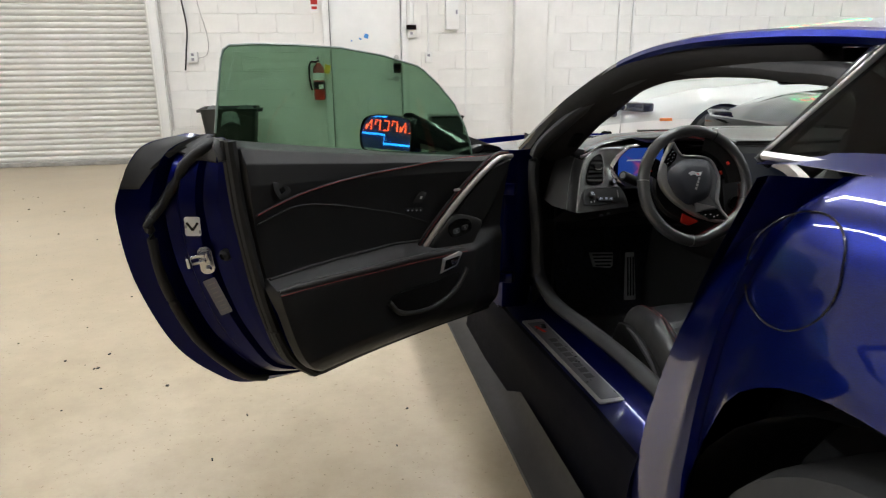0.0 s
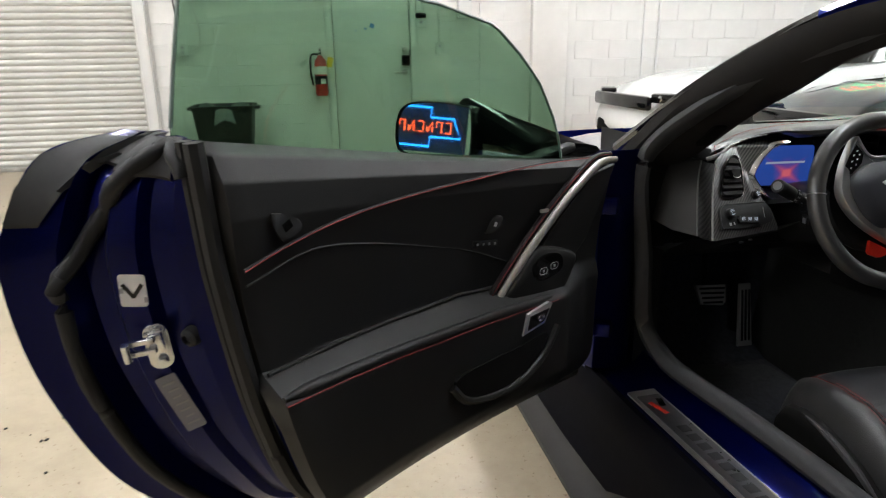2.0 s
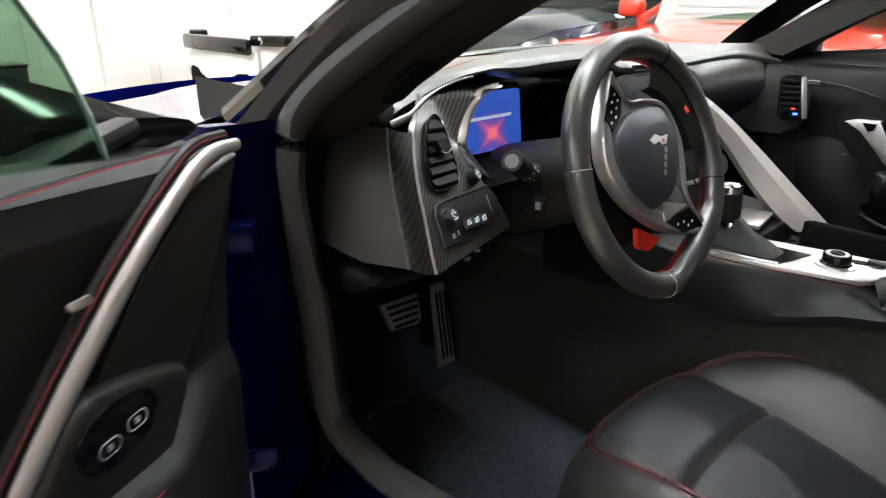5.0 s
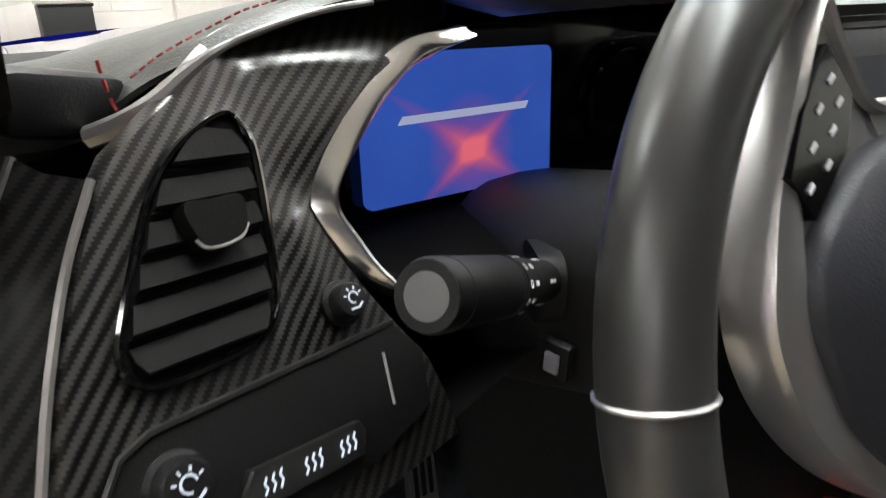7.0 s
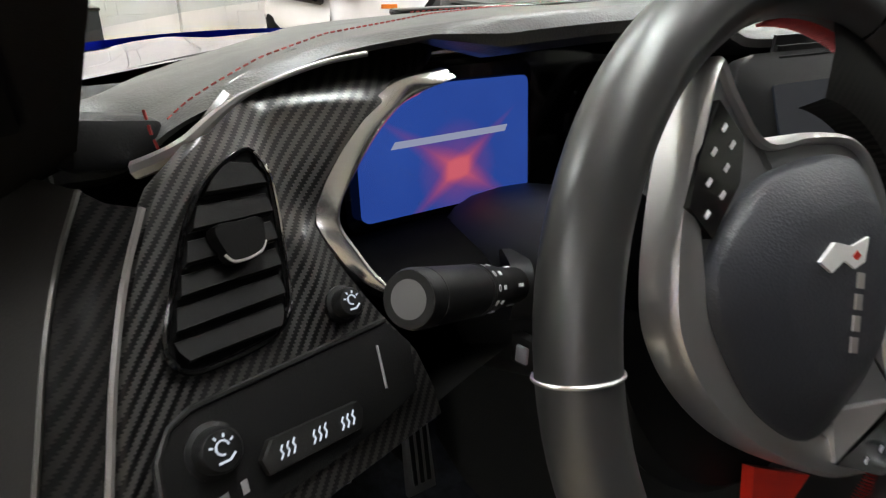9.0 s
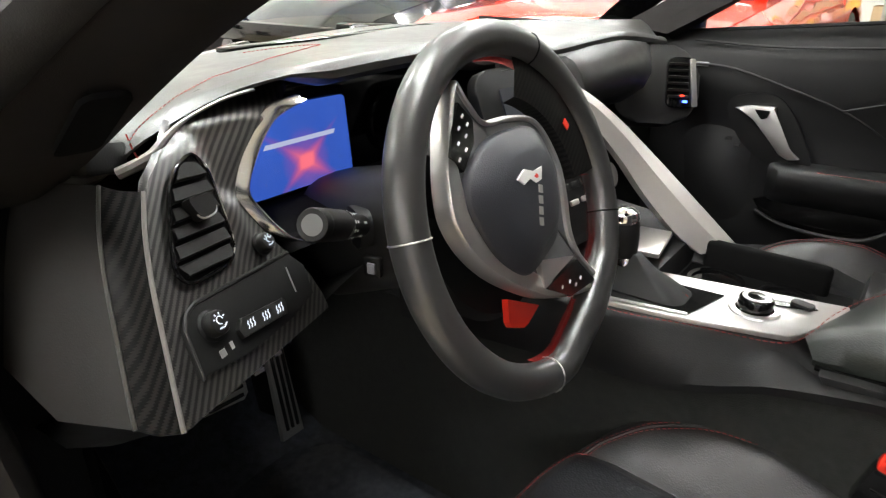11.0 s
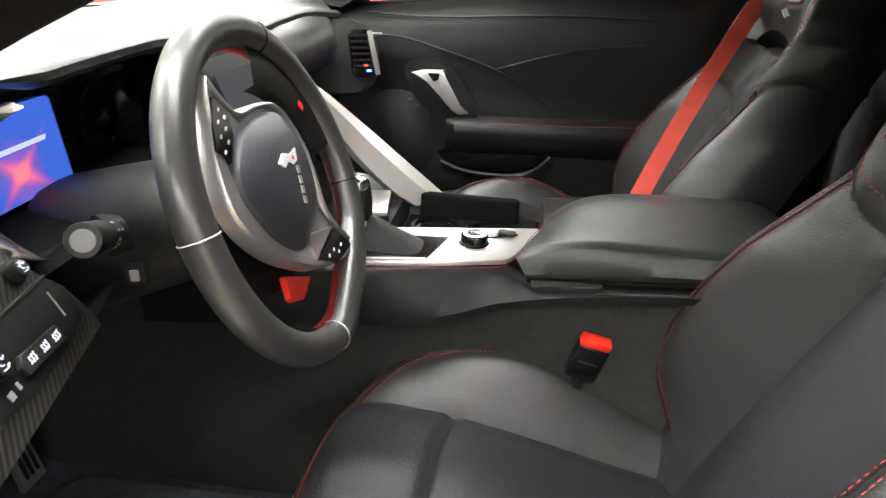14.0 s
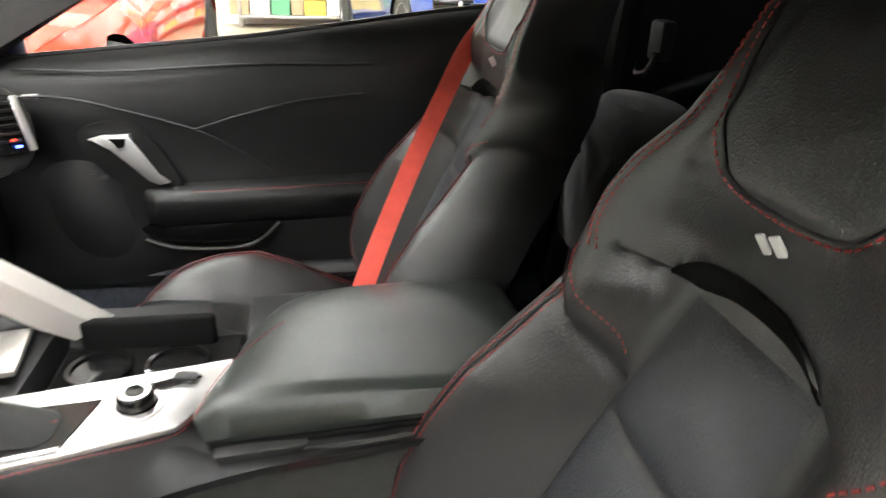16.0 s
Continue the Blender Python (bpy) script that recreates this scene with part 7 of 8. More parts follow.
part("cubby_rim", add_box(bmesh.new(), (0.10, 0.05, 0.008), pose(0.03, 0.01, 0.600, 0, 0, 8), 0.002), SATIN_SOFT, cons)
# armrest lid: a flat pad with rounded edges that slopes down to the silver plate
rows = []
for v in np.linspace(0, 1, 30):
    row = []
    for u in np.linspace(0, 1, 33):
        yf = lerp(-0.146 + 0.303 * u, (-0.146, -0.132, -0.116, -0.06, 0.0, 0.08, 0.157), (-0.246, -0.232, -0.231, -0.250, -0.270, -0.286, -0.312))
        y = yf + (-0.645 - yf) * v ** 1.25
        near = console_edge(y) - 0.002
        x = near + (0.157 - near) * u
        d = yf - y
        base = lerp(y, (-0.50, -0.255, -0.235), (0.602, 0.577, 0.582)) - 0.02 * u
        side = min(1.0, (x - near) / 0.026, (0.157 - x) / 0.05)
        tail = min(1.0, max(0.0, (y + 0.645) / 0.06))
        ztop = 0.596 + 0.041 * (1 - math.exp(-d / 0.040)) - 0.030 * max(0.0, (x + 0.02) / 0.177) ** 2 + 0.002 * max(0.0, (-0.06 - x) / 0.14)
        rnd = (1 - (1 - side) ** 2.4) ** 0.6 * math.sqrt(max(0.0, 1 - (1 - tail) ** 2))
        row.append((x, y, base + (ztop - base) * (0.22 + 0.78 * rnd)))
    rows.append([(row[0][0] + 0.004, row[0][1], row[0][2] - 0.012)] + row + [(row[-1][0] - 0.003, row[-1][1], 0.555)])
rows.append([(p[0], p[1] - 0.002, 0.55) for p in rows[-1]])
arm = part("console_armrest", add_grid(bmesh.new(), rows), surface("armrest_leather", (0.020, 0.024, 0.021), 0.36, var=0.12, bump=0.22, bscale=560, cells=True), cons, "padded leather console armrest lid")
# black cord along the lid's lower edge, drawn as the shade of the gap
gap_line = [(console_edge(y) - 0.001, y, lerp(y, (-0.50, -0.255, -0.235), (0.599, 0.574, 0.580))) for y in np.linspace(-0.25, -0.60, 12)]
part("painted_gap_shade", add_tube(bmesh.new(), gap_line, 0.004, 6), VOID, cons)
latch_b = add_prism(bmesh.new(), [(0.256, 0.578), (0.352, 0.584), (0.336, 0.566), (0.268, 0.557)], 0.016, axes((-0.156, 0, 0), (0, -1, 0.0), (0, 0, 1)) @ pose(0, 0, -0.004), 0.003)
part("lid_latch", latch_b, SHROUD, cons, "charcoal armrest latch")
sl_ = spline([(-0.204, 0.10, 0.600), (-0.192, -0.02, 0.590), (-0.166, -0.12, 0.588), (-0.143, -0.21, 0.586), (-0.128, -0.236, 0.602), (-0.108, -0.250, 0.618), (-0.080, -0.272, 0.632), (-0.045, -0.30, 0.638), (-0.01, -0.33, 0.640)], 70)
part("stitching", stitches([(p[0] + 0.003, p[1], p[2] + 0.0022) for p in sl_], 0.005, 0.0025, 0.0007), STITCH, cons, "red seam stitching")

# centre stack with screen and the diagonal grab strut
stk = axes((-0.055, 0.150, 0.725), (1, -0.10, 0), (0.0, 0.42, 1.0))
stack = part("console_tower", add_prism(bmesh.new(), rounded(0.25, 0.27, 0.03), 0.016, stk @ pose(0, 0, 0), 0.004), PLASTIC, car, "black centre stack with touch screen and climate knobs")
part("touch_screen", add_prism(bmesh.new(), rounded(0.172, 0.098, 0.004), 0.002, stk @ pose(0.005, 0.058, 0.0165)), CENTRE_SCREEN, stack, "dim blue centre touch screen", smooth=False)
for kx in (-0.095, 0.100):
    part("climate_knob", add_lathe(bmesh.new(), [(0, 0), (0.020, 0), (0.019, 0.018), (0.016, 0.020), (0, 0.020)], stk @ pose(kx, -0.055, 0.016), 24), PIANO, stack)
    part("knob_ring", add_lathe(bmesh.new(), [(0.0185, 0.016), (0.0205, 0.016), (0.0195, 0.021), (0.017, 0.021)], stk @ pose(kx, -0.055, 0.016), 24), CHROME, stack)
for k in range(5):
    part("climate_button", add_box(bmesh.new(), (0.018, 0.010, 0.004), stk @ pose(-0.048 + 0.026 * k, -0.05, 0.018), 0.001), PLASTIC_GREY, stack)
for k in range(4):
    part("climate_button", add_box(bmesh.new(), (0.020, 0.008, 0.004), stk @ pose(-0.042 + 0.03 * k, -0.075, 0.018), 0.001), SATIN_SOFT, stack)
for k in range(3):
    part("vent_slat", add_box(bmesh.new(), (0.13, 0.016, 0.003), stk @ pose(0.0, 0.124 + 0.009 * k, 0.012, 25)), PLASTIC_GREY, stack)
rows = []
st_o = spline([(0.0, 0.205, 0.832), (0.045, 0.160, 0.815), (0.078, 0.110, 0.775), (0.105, 0.045, 0.712), (0.122, -0.030, 0.642), (0.128, -0.092, 0.588)], 30)
st_i = spline([(-0.05, 0.18, 0.805), (0.010, 0.125, 0.775), (0.040, 0.080, 0.722), (0.065, 0.035, 0.655), (0.085, -0.012, 0.600), (0.095, -0.050, 0.572)], 30)
for a, b in zip(st_o, st_i):
    m_ = (a + b) / 2 + np.array((-0.008, -0.012, 0.006))
    rows.append([a + np.array((0.012, 0.012, -0.004)), a, m_, b, b + np.array((0.012, 0.02, 0))])
part("grab_strut", add_grid(bmesh.new(), rows), SATIN_SOFT, car, "satin champagne grab strut")
rows = []
for a, b in zip(st_o, st_i):
    rows.append([a + np.array((0.012, 0.012, -0.004)), a + np.array((0.045, 0.05, -0.02))])
part("strut_side", add_grid(bmesh.new(), rows), LEATHER, car)
rows = [[(-0.05 + 0.02 * k, 0.155, z) for k in range(7)] for z in (0.59, 0.66)]
part("stack_foot", add_grid(bmesh.new(), rows), PLASTIC, car)
part("strut_foot", add_tube(bmesh.new(), [(0.105, -0.025, 0.567), (0.085, 0.05, 0.585), (0.07, 0.10, 0.60)], 0.011, 8), SATIN, car)

# passenger side of the dash: rounded fascia, shadowed shelf, end vent
rows = []
for f in np.linspace(0, 1, 22):
    x = 0.06 + 0.60 * f
    ly, lz = lerp(x, LIPX, LIPY), lerp(x, LIPX, LIPZ)
    g = 0.025 * min(1.0, max(0.0, (0.60 - x) / 0.2)) * min(1.0, (x - 0.02) / 0.1)
    e = lerp(x, (0.44, 0.49, 0.53), (0, 0.3, 1))
    r = 0.03 * e
    g *= 1 - e
    rows.append([(x, ly + 0.004, lz - 0.012), (x, ly - 0.010 - 0.5 * g + 0.4 * r, lz - 0.026), (x, ly - 0.018 - 0.85 * g + r, lz - 0.050), (x, ly - 0.020 - g + r, lz - 0.075), (x, ly - 0.010 - 0.85 * g + r, lz - 0.105), (x, ly + 0.03 - 0.5 * g + 0.6 * r, lz - 0.14), (x, ly + 0.10, lz - 0.165), (x, ly + 0.14, lz - 0.20), (x, ly + 0.12, lz - 0.30)])
fas = part("passenger_fascia", add_grid(bmesh.new(), rows), LEATHER_SEAT, car, "rounded leather passenger dash fascia")
vm = axes((0.556, 0.163, 0.748), (0.62, -0.75, -0.05), (0.10, 0.40, 1.0))
part("vent_pod", add_prism(bmesh.new(), rounded(0.19, 0.165, 0.06), 0.079, vm @ pose(-0.052, -0.004, -0.08), 0.012), LEATHER_SEAT, fas, "rounded leather vent pod")
part("air_vent", add_prism(bmesh.new(), rounded(0.062, 0.105, 0.016), 0.006, vm, 0.002), PIANO, fas, "passenger end air vent")
for k in range(6):
    part("vent_slat", add_box(bmesh.new(), (0.044, 0.005, 0.003), vm @ pose(-0.006, 0.038 - 0.0135 * k, 0.008, 30), 0.0), PLASTIC_GREY, fas)
part("vent_blade", add_box(bmesh.new(), (0.012, 0.10, 0.006), vm @ pose(0.026, 0.0, 0.008, 0, 0, 6), 0.002), SATIN, fas, "satin vent blade")
part("temp_light", add_box(bmesh.new(), (0.010, 0.005, 0.002), vm @ pose(0.008, -0.040, 0.011)), LED_BLUE, fas, "blue temperature light")
part("temp_light", add_box(bmesh.new(), (0.008, 0.004, 0.002), vm @ pose(0.002, -0.028, 0.011)), LED_RED, fas, "red temperature light")

# ---------------- passenger door, closed ----------------
PD_Y = np.linspace(0.26, -0.92, 30)


def belt_z(y):
    return lerp(y, (-0.95, -0.65, -0.27, 0.19, 0.3), (0.965, 0.935, 0.882, 0.838, 0.825))


rows = []
for y in PD_Y:
    b = belt_z(y)
    zs = (b - 0.004, b, b - 0.02, b - 0.06, b - 0.11, 0.715 + 0.02 * math.sin(y), 0.66, 0.60, 0.555, 0.50, 0.42, 0.36, 0.33)
    xs = (0.735, 0.712, 0.690, 0.678, 0.672, 0.676, 0.688, 0.690, 0.684, 0.684, 0.682, 0.690, 0.72)
    rows.append([(x, y, z) for x, z in zip(xs, zs)])
pdoor = part("passenger_door", add_grid(bmesh.new(), rows), LEATHER, car, "closed passenger door trimmed in black leather")
rows = []
for y in PD_Y:
    rows.append([(0.74, y, belt_z(y) - 0.01), (0.86 + 0.02 * math.sin(y), y, 0.80), (0.905, y, 0.60), (0.90, y, 0.40), (0.89, y, 0.30)])
part("outer_skin", add_grid(bmesh.new(), rows), BLUE, pdoor, "glossy blue outer door skin")
rows = [[(0.728, y, belt_z(y)), (0.66, y, min(1.13, belt_z(y) + 0.30 * min(1.0, (0.30 - y) / 0.75) ** 0.8))] for y in np.linspace(0.24, -0.95, 20)]
pg = part("door_glass", add_grid(bmesh.new(), rows), GLASS_CLEAR, pdoor, "clear passenger window glass")
pg.visible_shadow = False
part("belt_strip", add_tube(bmesh.new(), [(0.722, y, belt_z(y) + 0.002) for y in PD_Y], 0.006, 6), RUBBER, pdoor)
prof = [(q[0], q[1]) for q in spline([(0.012, 0.024), (-0.012, 0.022), (-0.032, 0.016), (-0.044, 0.004), (-0.047, -0.012), (-0.042, -0.032), (-0.030, -0.052), (-0.012, -0.070), (0.012, -0.080)], 20)]
rows = []
for y in np.linspace(-0.02, -0.60, 24):
    zc = lerp(y, (-0.6, -0.3, -0.02), (0.578, 0.568, 0.562))
    g = min(1.0, max(0.05, (-0.015 - y) / 0.03)) ** 0.5
    rows.append([(0.686 + d * g, y, zc + h) for d, h in prof])
part("armrest", add_grid(bmesh.new(), rows, cap=True), LEATHER, pdoor, "padded leather armrest")
part("stitching", stitches([(0.645, y, lerp(y, (-0.6, -0.3, -0.02), (0.578, 0.568, 0.562)) + 0.016) for y in np.linspace(-0.12, -0.58, 24)], 0.005, 0.003, 0.0009), STITCH, pdoor, "red seam stitching")
hm2 = axes((0.668, -0.005, 0.655), (0.0, -1.0, 0.0), (0.0, 0.0, 1.0))
part("grab_handle", add_prism(bmesh.new(), [(-0.072, 0.036), (-0.045, 0.044), (0.008, 0.046), (0.010, 0.030), (0.050, -0.040), (0.072, -0.058), (0.050, -0.062), (0.030, -0.052), (-0.030, 0.018)], 0.012, hm2 @ pose(0, 0, 0.0), 0.003), SATIN, pdoor, "satin metal door grab handle")
part("release_cup", add_prism(bmesh.new(), [(-0.032, 0.038), (0.000, 0.038), (-0.004, 0.022), (-0.016, 0.018)], 0.002, hm2 @ pose(0, 0, 0.012)), PIANO, pdoor)
part("handle_well", add_prism(bmesh.new(), [(q[0], q[1]) for q in spline([(-0.09, 0.05), (0.01, 0.065), (0.08, -0.03), (0.09, -0.08), (0.02, -0.085), (-0.06, -0.03)], 30, closed=True)], 0.003, hm2 @ pose(0, 0, -0.006)), PLASTIC, pdoor)
lp = spline([(0.664, -0.01, 0.468), (0.660, -0.07, 0.448), (0.658, -0.15, 0.442), (0.658, -0.22, 0.447), (0.662, -0.26, 0.468), (0.668, -0.29, 0.496)], 26)
part("pocket_lip", add_tube(bmesh.new(), lp, 0.005, 6), PLASTIC_GREY, pdoor)
# flat black plate in place of the pocket's shaded hollow
part("door_pocket", add_prism(bmesh.new(), [(0.0, 0.49), (0.03, 0.45), (0.16, 0.437), (0.25, 0.46), (0.285, 0.50), (0.2, 0.515), (0.05, 0.512)], 0.003, axes((0.678, 0, 0), (0, -1, 0), (0, 0, 1)) @ pose(0, 0, 0.0)), PIANO, pdoor, "door pocket, its shade a flat black plate")
for c_ in ([(0.666, 0.20, 0.775), (0.660, 0.10, 0.775), (0.656, 0.0, 0.752), (0.660, -0.137, 0.708), (0.668, -0.22, 0.66), (0.675, -0.29, 0.605)], [(0.660, -0.137, 0.708), (0.660, -0.25, 0.742), (0.662, -0.36, 0.765), (0.664, -0.48, 0.777)], [(0.676, 0.18, 0.825), (0.672, 0.0, 0.822), (0.672, -0.25, 0.835), (0.676, -0.5, 0.835)]):
    part("seam_cord", add_tube(bmesh.new(), spline(c_, 30), 0.0026, 6), LEATHER, pdoor)
part("lock_tab", add_prism(bmesh.new(), rounded(0.03, 0.009, 0.004), 0.004, axes((0.668, 0.155, 0.776), (0.15, -1, 0), (0, 0, 1)), 0.001), SATIN, pdoor)
for k in range(2):
    part("window_switch", add_box(bmesh.new(), (0.004, 0.014, 0.008), pose(0.678, 0.075 - 0.02 * k, 0.618 - 0.012 * k, 0, 20, 0), 0.001), PLASTIC_GREY, pdoor)
rows = []
for g in np.linspace(0, 1, 12):
    z = 0.35 + 0.34 * g
    rows.append([(0.700 - 0.034 * max(0.0, math.sin(math.pi * f) * math.sin(math.pi * g)) ** 1.3, 0.24 - 0.24 * f - 0.06 * (1 - g), z) for f in np.linspace(0, 1, 14)])
part("lower_bulge", add_grid(bmesh.new(), rows), LEATHER, pdoor)

# ---------------- seats ----------------
def cushion_top(u, s):
    """Upper face of a cushion: u across from its middle, s from 0 at the nose to 1 at the back."""
    k = abs(u) / 0.25
    yf = 0.030 - 0.105 * k ** 2.8
    y = yf + (-0.53 - yf) * s
    floor_z = lerp(s, (0, 0.06, 0.15, 0.30, 0.5, 0.75, 1), (0.392, 0.408, 0.412, 0.404, 0.380, 0.345, 0.315))
    rise = lerp(s, (0, 0.05, 0.14, 0.26, 0.42, 0.56, 0.66, 0.80, 1), (0.0, 0.012, 0.035, 0.058, 0.078, 0.072, 0.060, 0.044, 0.030))
    swell = soft(k, 0.52, 0.80)
    over = max(0.0, (k - 0.83) / 0.17)
    z = floor_z + rise * swell - 0.075 * over ** 2.4
    z -= 0.010 * math.exp(-((k - 0.545) / 0.030) ** 2) * soft(s, 0.02, 0.10)
    if k < 0.56:
        z -= 0.008 * math.exp(-((s - 0.325) / 0.010) ** 2)
        z += 0.006 * math.sin(math.pi * min(1.0, max(0.0, (s - 0.34) / 0.6))) * (1 - (k / 0.56) ** 2)
    nose = max(0.0, 1 - s / 0.10)
    return y, z - 0.055 * nose ** 2.2


def back_width(h):
    return lerp(h, (-0.13, 0.1, 0.3, 0.45, 0.54, 0.568, 0.60, 0.66, 0.71, 0.78, 0.85, 0.95, 1.0), (0.236, 0.250, 0.248, 0.232, 0.212, 0.206, 0.216, 0.222, 0.210, 0.165, 0.148, 0.140, 0.125))


def back_face(u, h):
    """Front face of a backrest: u across, h from 0 at the cushion to 1 at the top of the head section."""
    z = 0.40 + 0.70 * h
    k = abs(u) / back_width(h)
    depth = lerp(z, (0.31, 0.38, 0.42, 0.46, 0.50, 0.55, 0.61, 0.67, 0.72, 0.76, 0.795), (0.0, 0.015, 0.048, 0.078, 0.098, 0.110, 0.110, 0.100, 0.080, 0.066, 0.058))
    bolster = depth * soft(k, 0.40, 0.80) - 0.010 * math.exp(-((k - 0.425) / 0.030) ** 2) * soft(0.60 - h, 0.0, 0.08)
    bolster -= depth * 0.62 * max(0.0, (k - 0.82) / 0.18) ** 2.2
    bolster += 0.007 * math.exp(-(k / 0.30) ** 4) * soft(0.60 - h, 0.0, 0.05)
    if k < 0.42:
        bolster -= 0.006 * math.exp(-((h - 0.415) / 0.008) ** 2) * 0.6
    middle = lerp(h, (0.60, 0.66, 0.72), (0.024, 0.034, 0.052))
    yoke = middle + (0.069 - middle) * soft(k, 0.30, 0.78) - 0.040 * max(0.0, (k - 0.80) / 0.20) ** 2.2
    yoke *= max(soft(k, 0.40, 0.68), soft(h + 0.034 * min(1.0, abs(u) / 0.086) ** 2.5, 0.622, 0.650))
    edge_h = lerp(k, (0.0, 0.40, 0.44, 1.0), (0.520, 0.460, 0.446, 0.582))
    g = soft(h, edge_h - 0.012, edge_h + 0.014)
    y = -0.500 - 0.47 * (z - 0.42) + bolster * (1 - g) + yoke * g
    y -= 0.005 * math.exp(-((h - edge_h) / 0.009) ** 2) * soft(k, 0.40, 0.46)
    y += 0.006 * soft(h, 0.72, 0.75) * soft(0.62 - k, 0.0, 0.06) - 0.06 * max(0.0, (h - 0.9) / 0.1) ** 2
    return y, z


def make_seat(cx, label):
    def on_cushion(u, s, lift=0.0):
        y, z = cushion_top(u, s)
        return Vector((cx + u, y, z + lift))

    def on_back(u, h, lift=0.0):
        y, z = back_face(u, h)
        return Vector((cx + u, y + lift * 0.9, z + lift * 0.4))
    rows = []
    for s in [0.0, 0.01, 0.02, 0.035, 0.05, 0.07, 0.09, 0.11] + list(np.linspace(0.13, 1, 66)):
        r = [on_cushion(0.25 * a, s) for a in np.linspace(-1, 1, 81)]
        rows.append([r[0] + Vector((0.004, 0, -0.11)), r[0] + Vector((-0.004, 0, -0.03)), *r, r[-1] + Vector((0.004, 0, -0.03)), r[-1] + Vector((-0.004, 0, -0.11))])
    rows.insert(0, [Vector((q[0], q[1] + 0.006, q[2] - 0.035)) for q in rows[0]])
    rows.insert(0, [Vector((q[0], q[1] - 0.035, 0.235)) for q in rows[0]])
    seat = part("seat", add_grid(bmesh.new(), rows), LEATHER_SEAT, car, label)
    # perforated inserts, one panel behind another
    for s0, s1 in ((0.085, 0.312), (0.338, 0.93)):
        rows = [[on_cushion(u, s, 0.0035 * (1 - (abs(u) / 0.131) ** 6) * min(1.0, 12 * (s - s0) / (s1 - s0) + 0.05, 12 * (s1 - s) / (s1 - s0) + 0.05) + 0.0005) for u in np.linspace(-0.131, 0.131, 17)] for s in np.linspace(s0, s1, 20)]
        part("cushion_insert", add_grid(bmesh.new(), rows), LEATHER_INSERT, seat, "perforated leather cushion insert")
    # welt with a twin seam that runs along both bolsters and across the nose
    loop = [(-0.205, 0.96), (-0.207, 0.8), (-0.205, 0.6), (-0.203, 0.40), (-0.196, 0.24), (-0.175, 0.13), (-0.13, 0.070), (-0.07, 0.045), (0.0, 0.040), (0.07, 0.045), (0.13, 0.070), (0.175, 0.13), (0.196, 0.24), (0.203, 0.40), (0.205, 0.6), (0.207, 0.8), (0.205, 0.96)]
    welt = spline(loop, 150)
    part("cushion_piping", add_tube(bmesh.new(), [on_cushion(a, b, 0.0008) for a, b in welt], 0.0018, 5), LEATHER, seat)
    for scale in (1.026, 0.974):
        part("stitching", stitches([on_cushion(a * scale, 0.5 + (b - 0.5) * (1 + (scale - 1) * 0.6), 0.0011) for a, b in welt], 0.0045, 0.0026, 0.0008), STITCH, seat, "red seam stitching")
    # side valance with switches, on the door side
    for sg in ((-1,) if cx < 0 else (1,)):
        rows, brow = [], []
        for y in np.linspace(-0.098, -0.55, 26):
            top = lerp(y, (-0.55, -0.45, -0.38, -0.34, -0.30, -0.25, -0.20, -0.15, -0.115, -0.098), (0.318, 0.328, 0.345, 0.366, 0.388, 0.405, 0.415, 0.417, 0.408, 0.380))
            brow.append(Vector((cx + sg * 0.2655, y, top - 0.002)))
            rows.append([Vector((cx + sg * x, y, z)) for x, z in ((0.252, 0.20), (0.270, 0.225), (0.2705, top - 0.03), (0.269, top - 0.010), (0.264, top - 0.002), (0.250, top))])
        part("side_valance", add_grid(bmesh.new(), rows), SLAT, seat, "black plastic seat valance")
        part("valance_trim", add_tube(bmesh.new(), spline([tuple(p) for p in brow[4:16]], 30), [0.0015 + 0.0055 * math.sin(math.pi * f) for f in np.linspace(0.05, 0.95, 30)], 8), GASKET, seat, "pale grey curved trim on the valance edge")
        for k in range(3):
            part("seat_switch", add_box(bmesh.new(), (0.012, 0.035, 0.014), pose(cx + sg * 0.274, -0.16 - 0.075 * k, 0.345 - 0.012 * k, -12, 0, 0), 0.004), SATIN_SOFT if k == 0 else PIANO, seat)
    part("seat_frame", add_box(bmesh.new(), (0.40, 0.44, 0.10), pose(cx, -0.27, 0.22), 0.02), PLASTIC, seat)

    # backrest
    rows = []
    for h in np.linspace(-0.13, 1, 130):
        w = back_width(h)
        r = [on_back(w * g, h) for g in np.linspace(-1, 1, 81)]
        th = lerp(h, (0, 0.6, 1), (0.13, 0.11, 0.07))
        rows.append([r[0] + Vector((0.03, -th, -0.02)), r[0] + Vector((-0.004, -th * 0.5, -0.01)), *r, r[-1] + Vector((0.004, -th * 0.5, -0.01)), r[-1] + Vector((-0.03, -th, -0.02))])
    bk = part("backrest", add_grid(bmesh.new(), rows, wrap_u=True, cap=True), LEATHER_SEAT, seat, "bolstered leather backrest")
    for h0, h1, w0, w1 in ((0.0, 0.405, 0.097, 0.090), (0.422, 0.585, 0.088, 0.074)):
        rows = [[on_back((w0 + (w1 - w0) * (h - h0) / (h1 - h0)) * g, h, 0.003 * (1 - abs(g) ** 6) * min(1.0, 10 * (h - h0) / (h1 - h0) + 0.05, 10 * (h1 - h) / (h1 - h0) + 0.05) + 0.0006) for g in np.linspace(-1, 1, 15)] for h in np.linspace(h0, h1, 16)]
        part("back_insert", add_grid(bmesh.new(), rows), LEATHER_INSERT, seat, "perforated leather back insert")
    # slot under the head section: its shade is a black band laid on
    rows = []
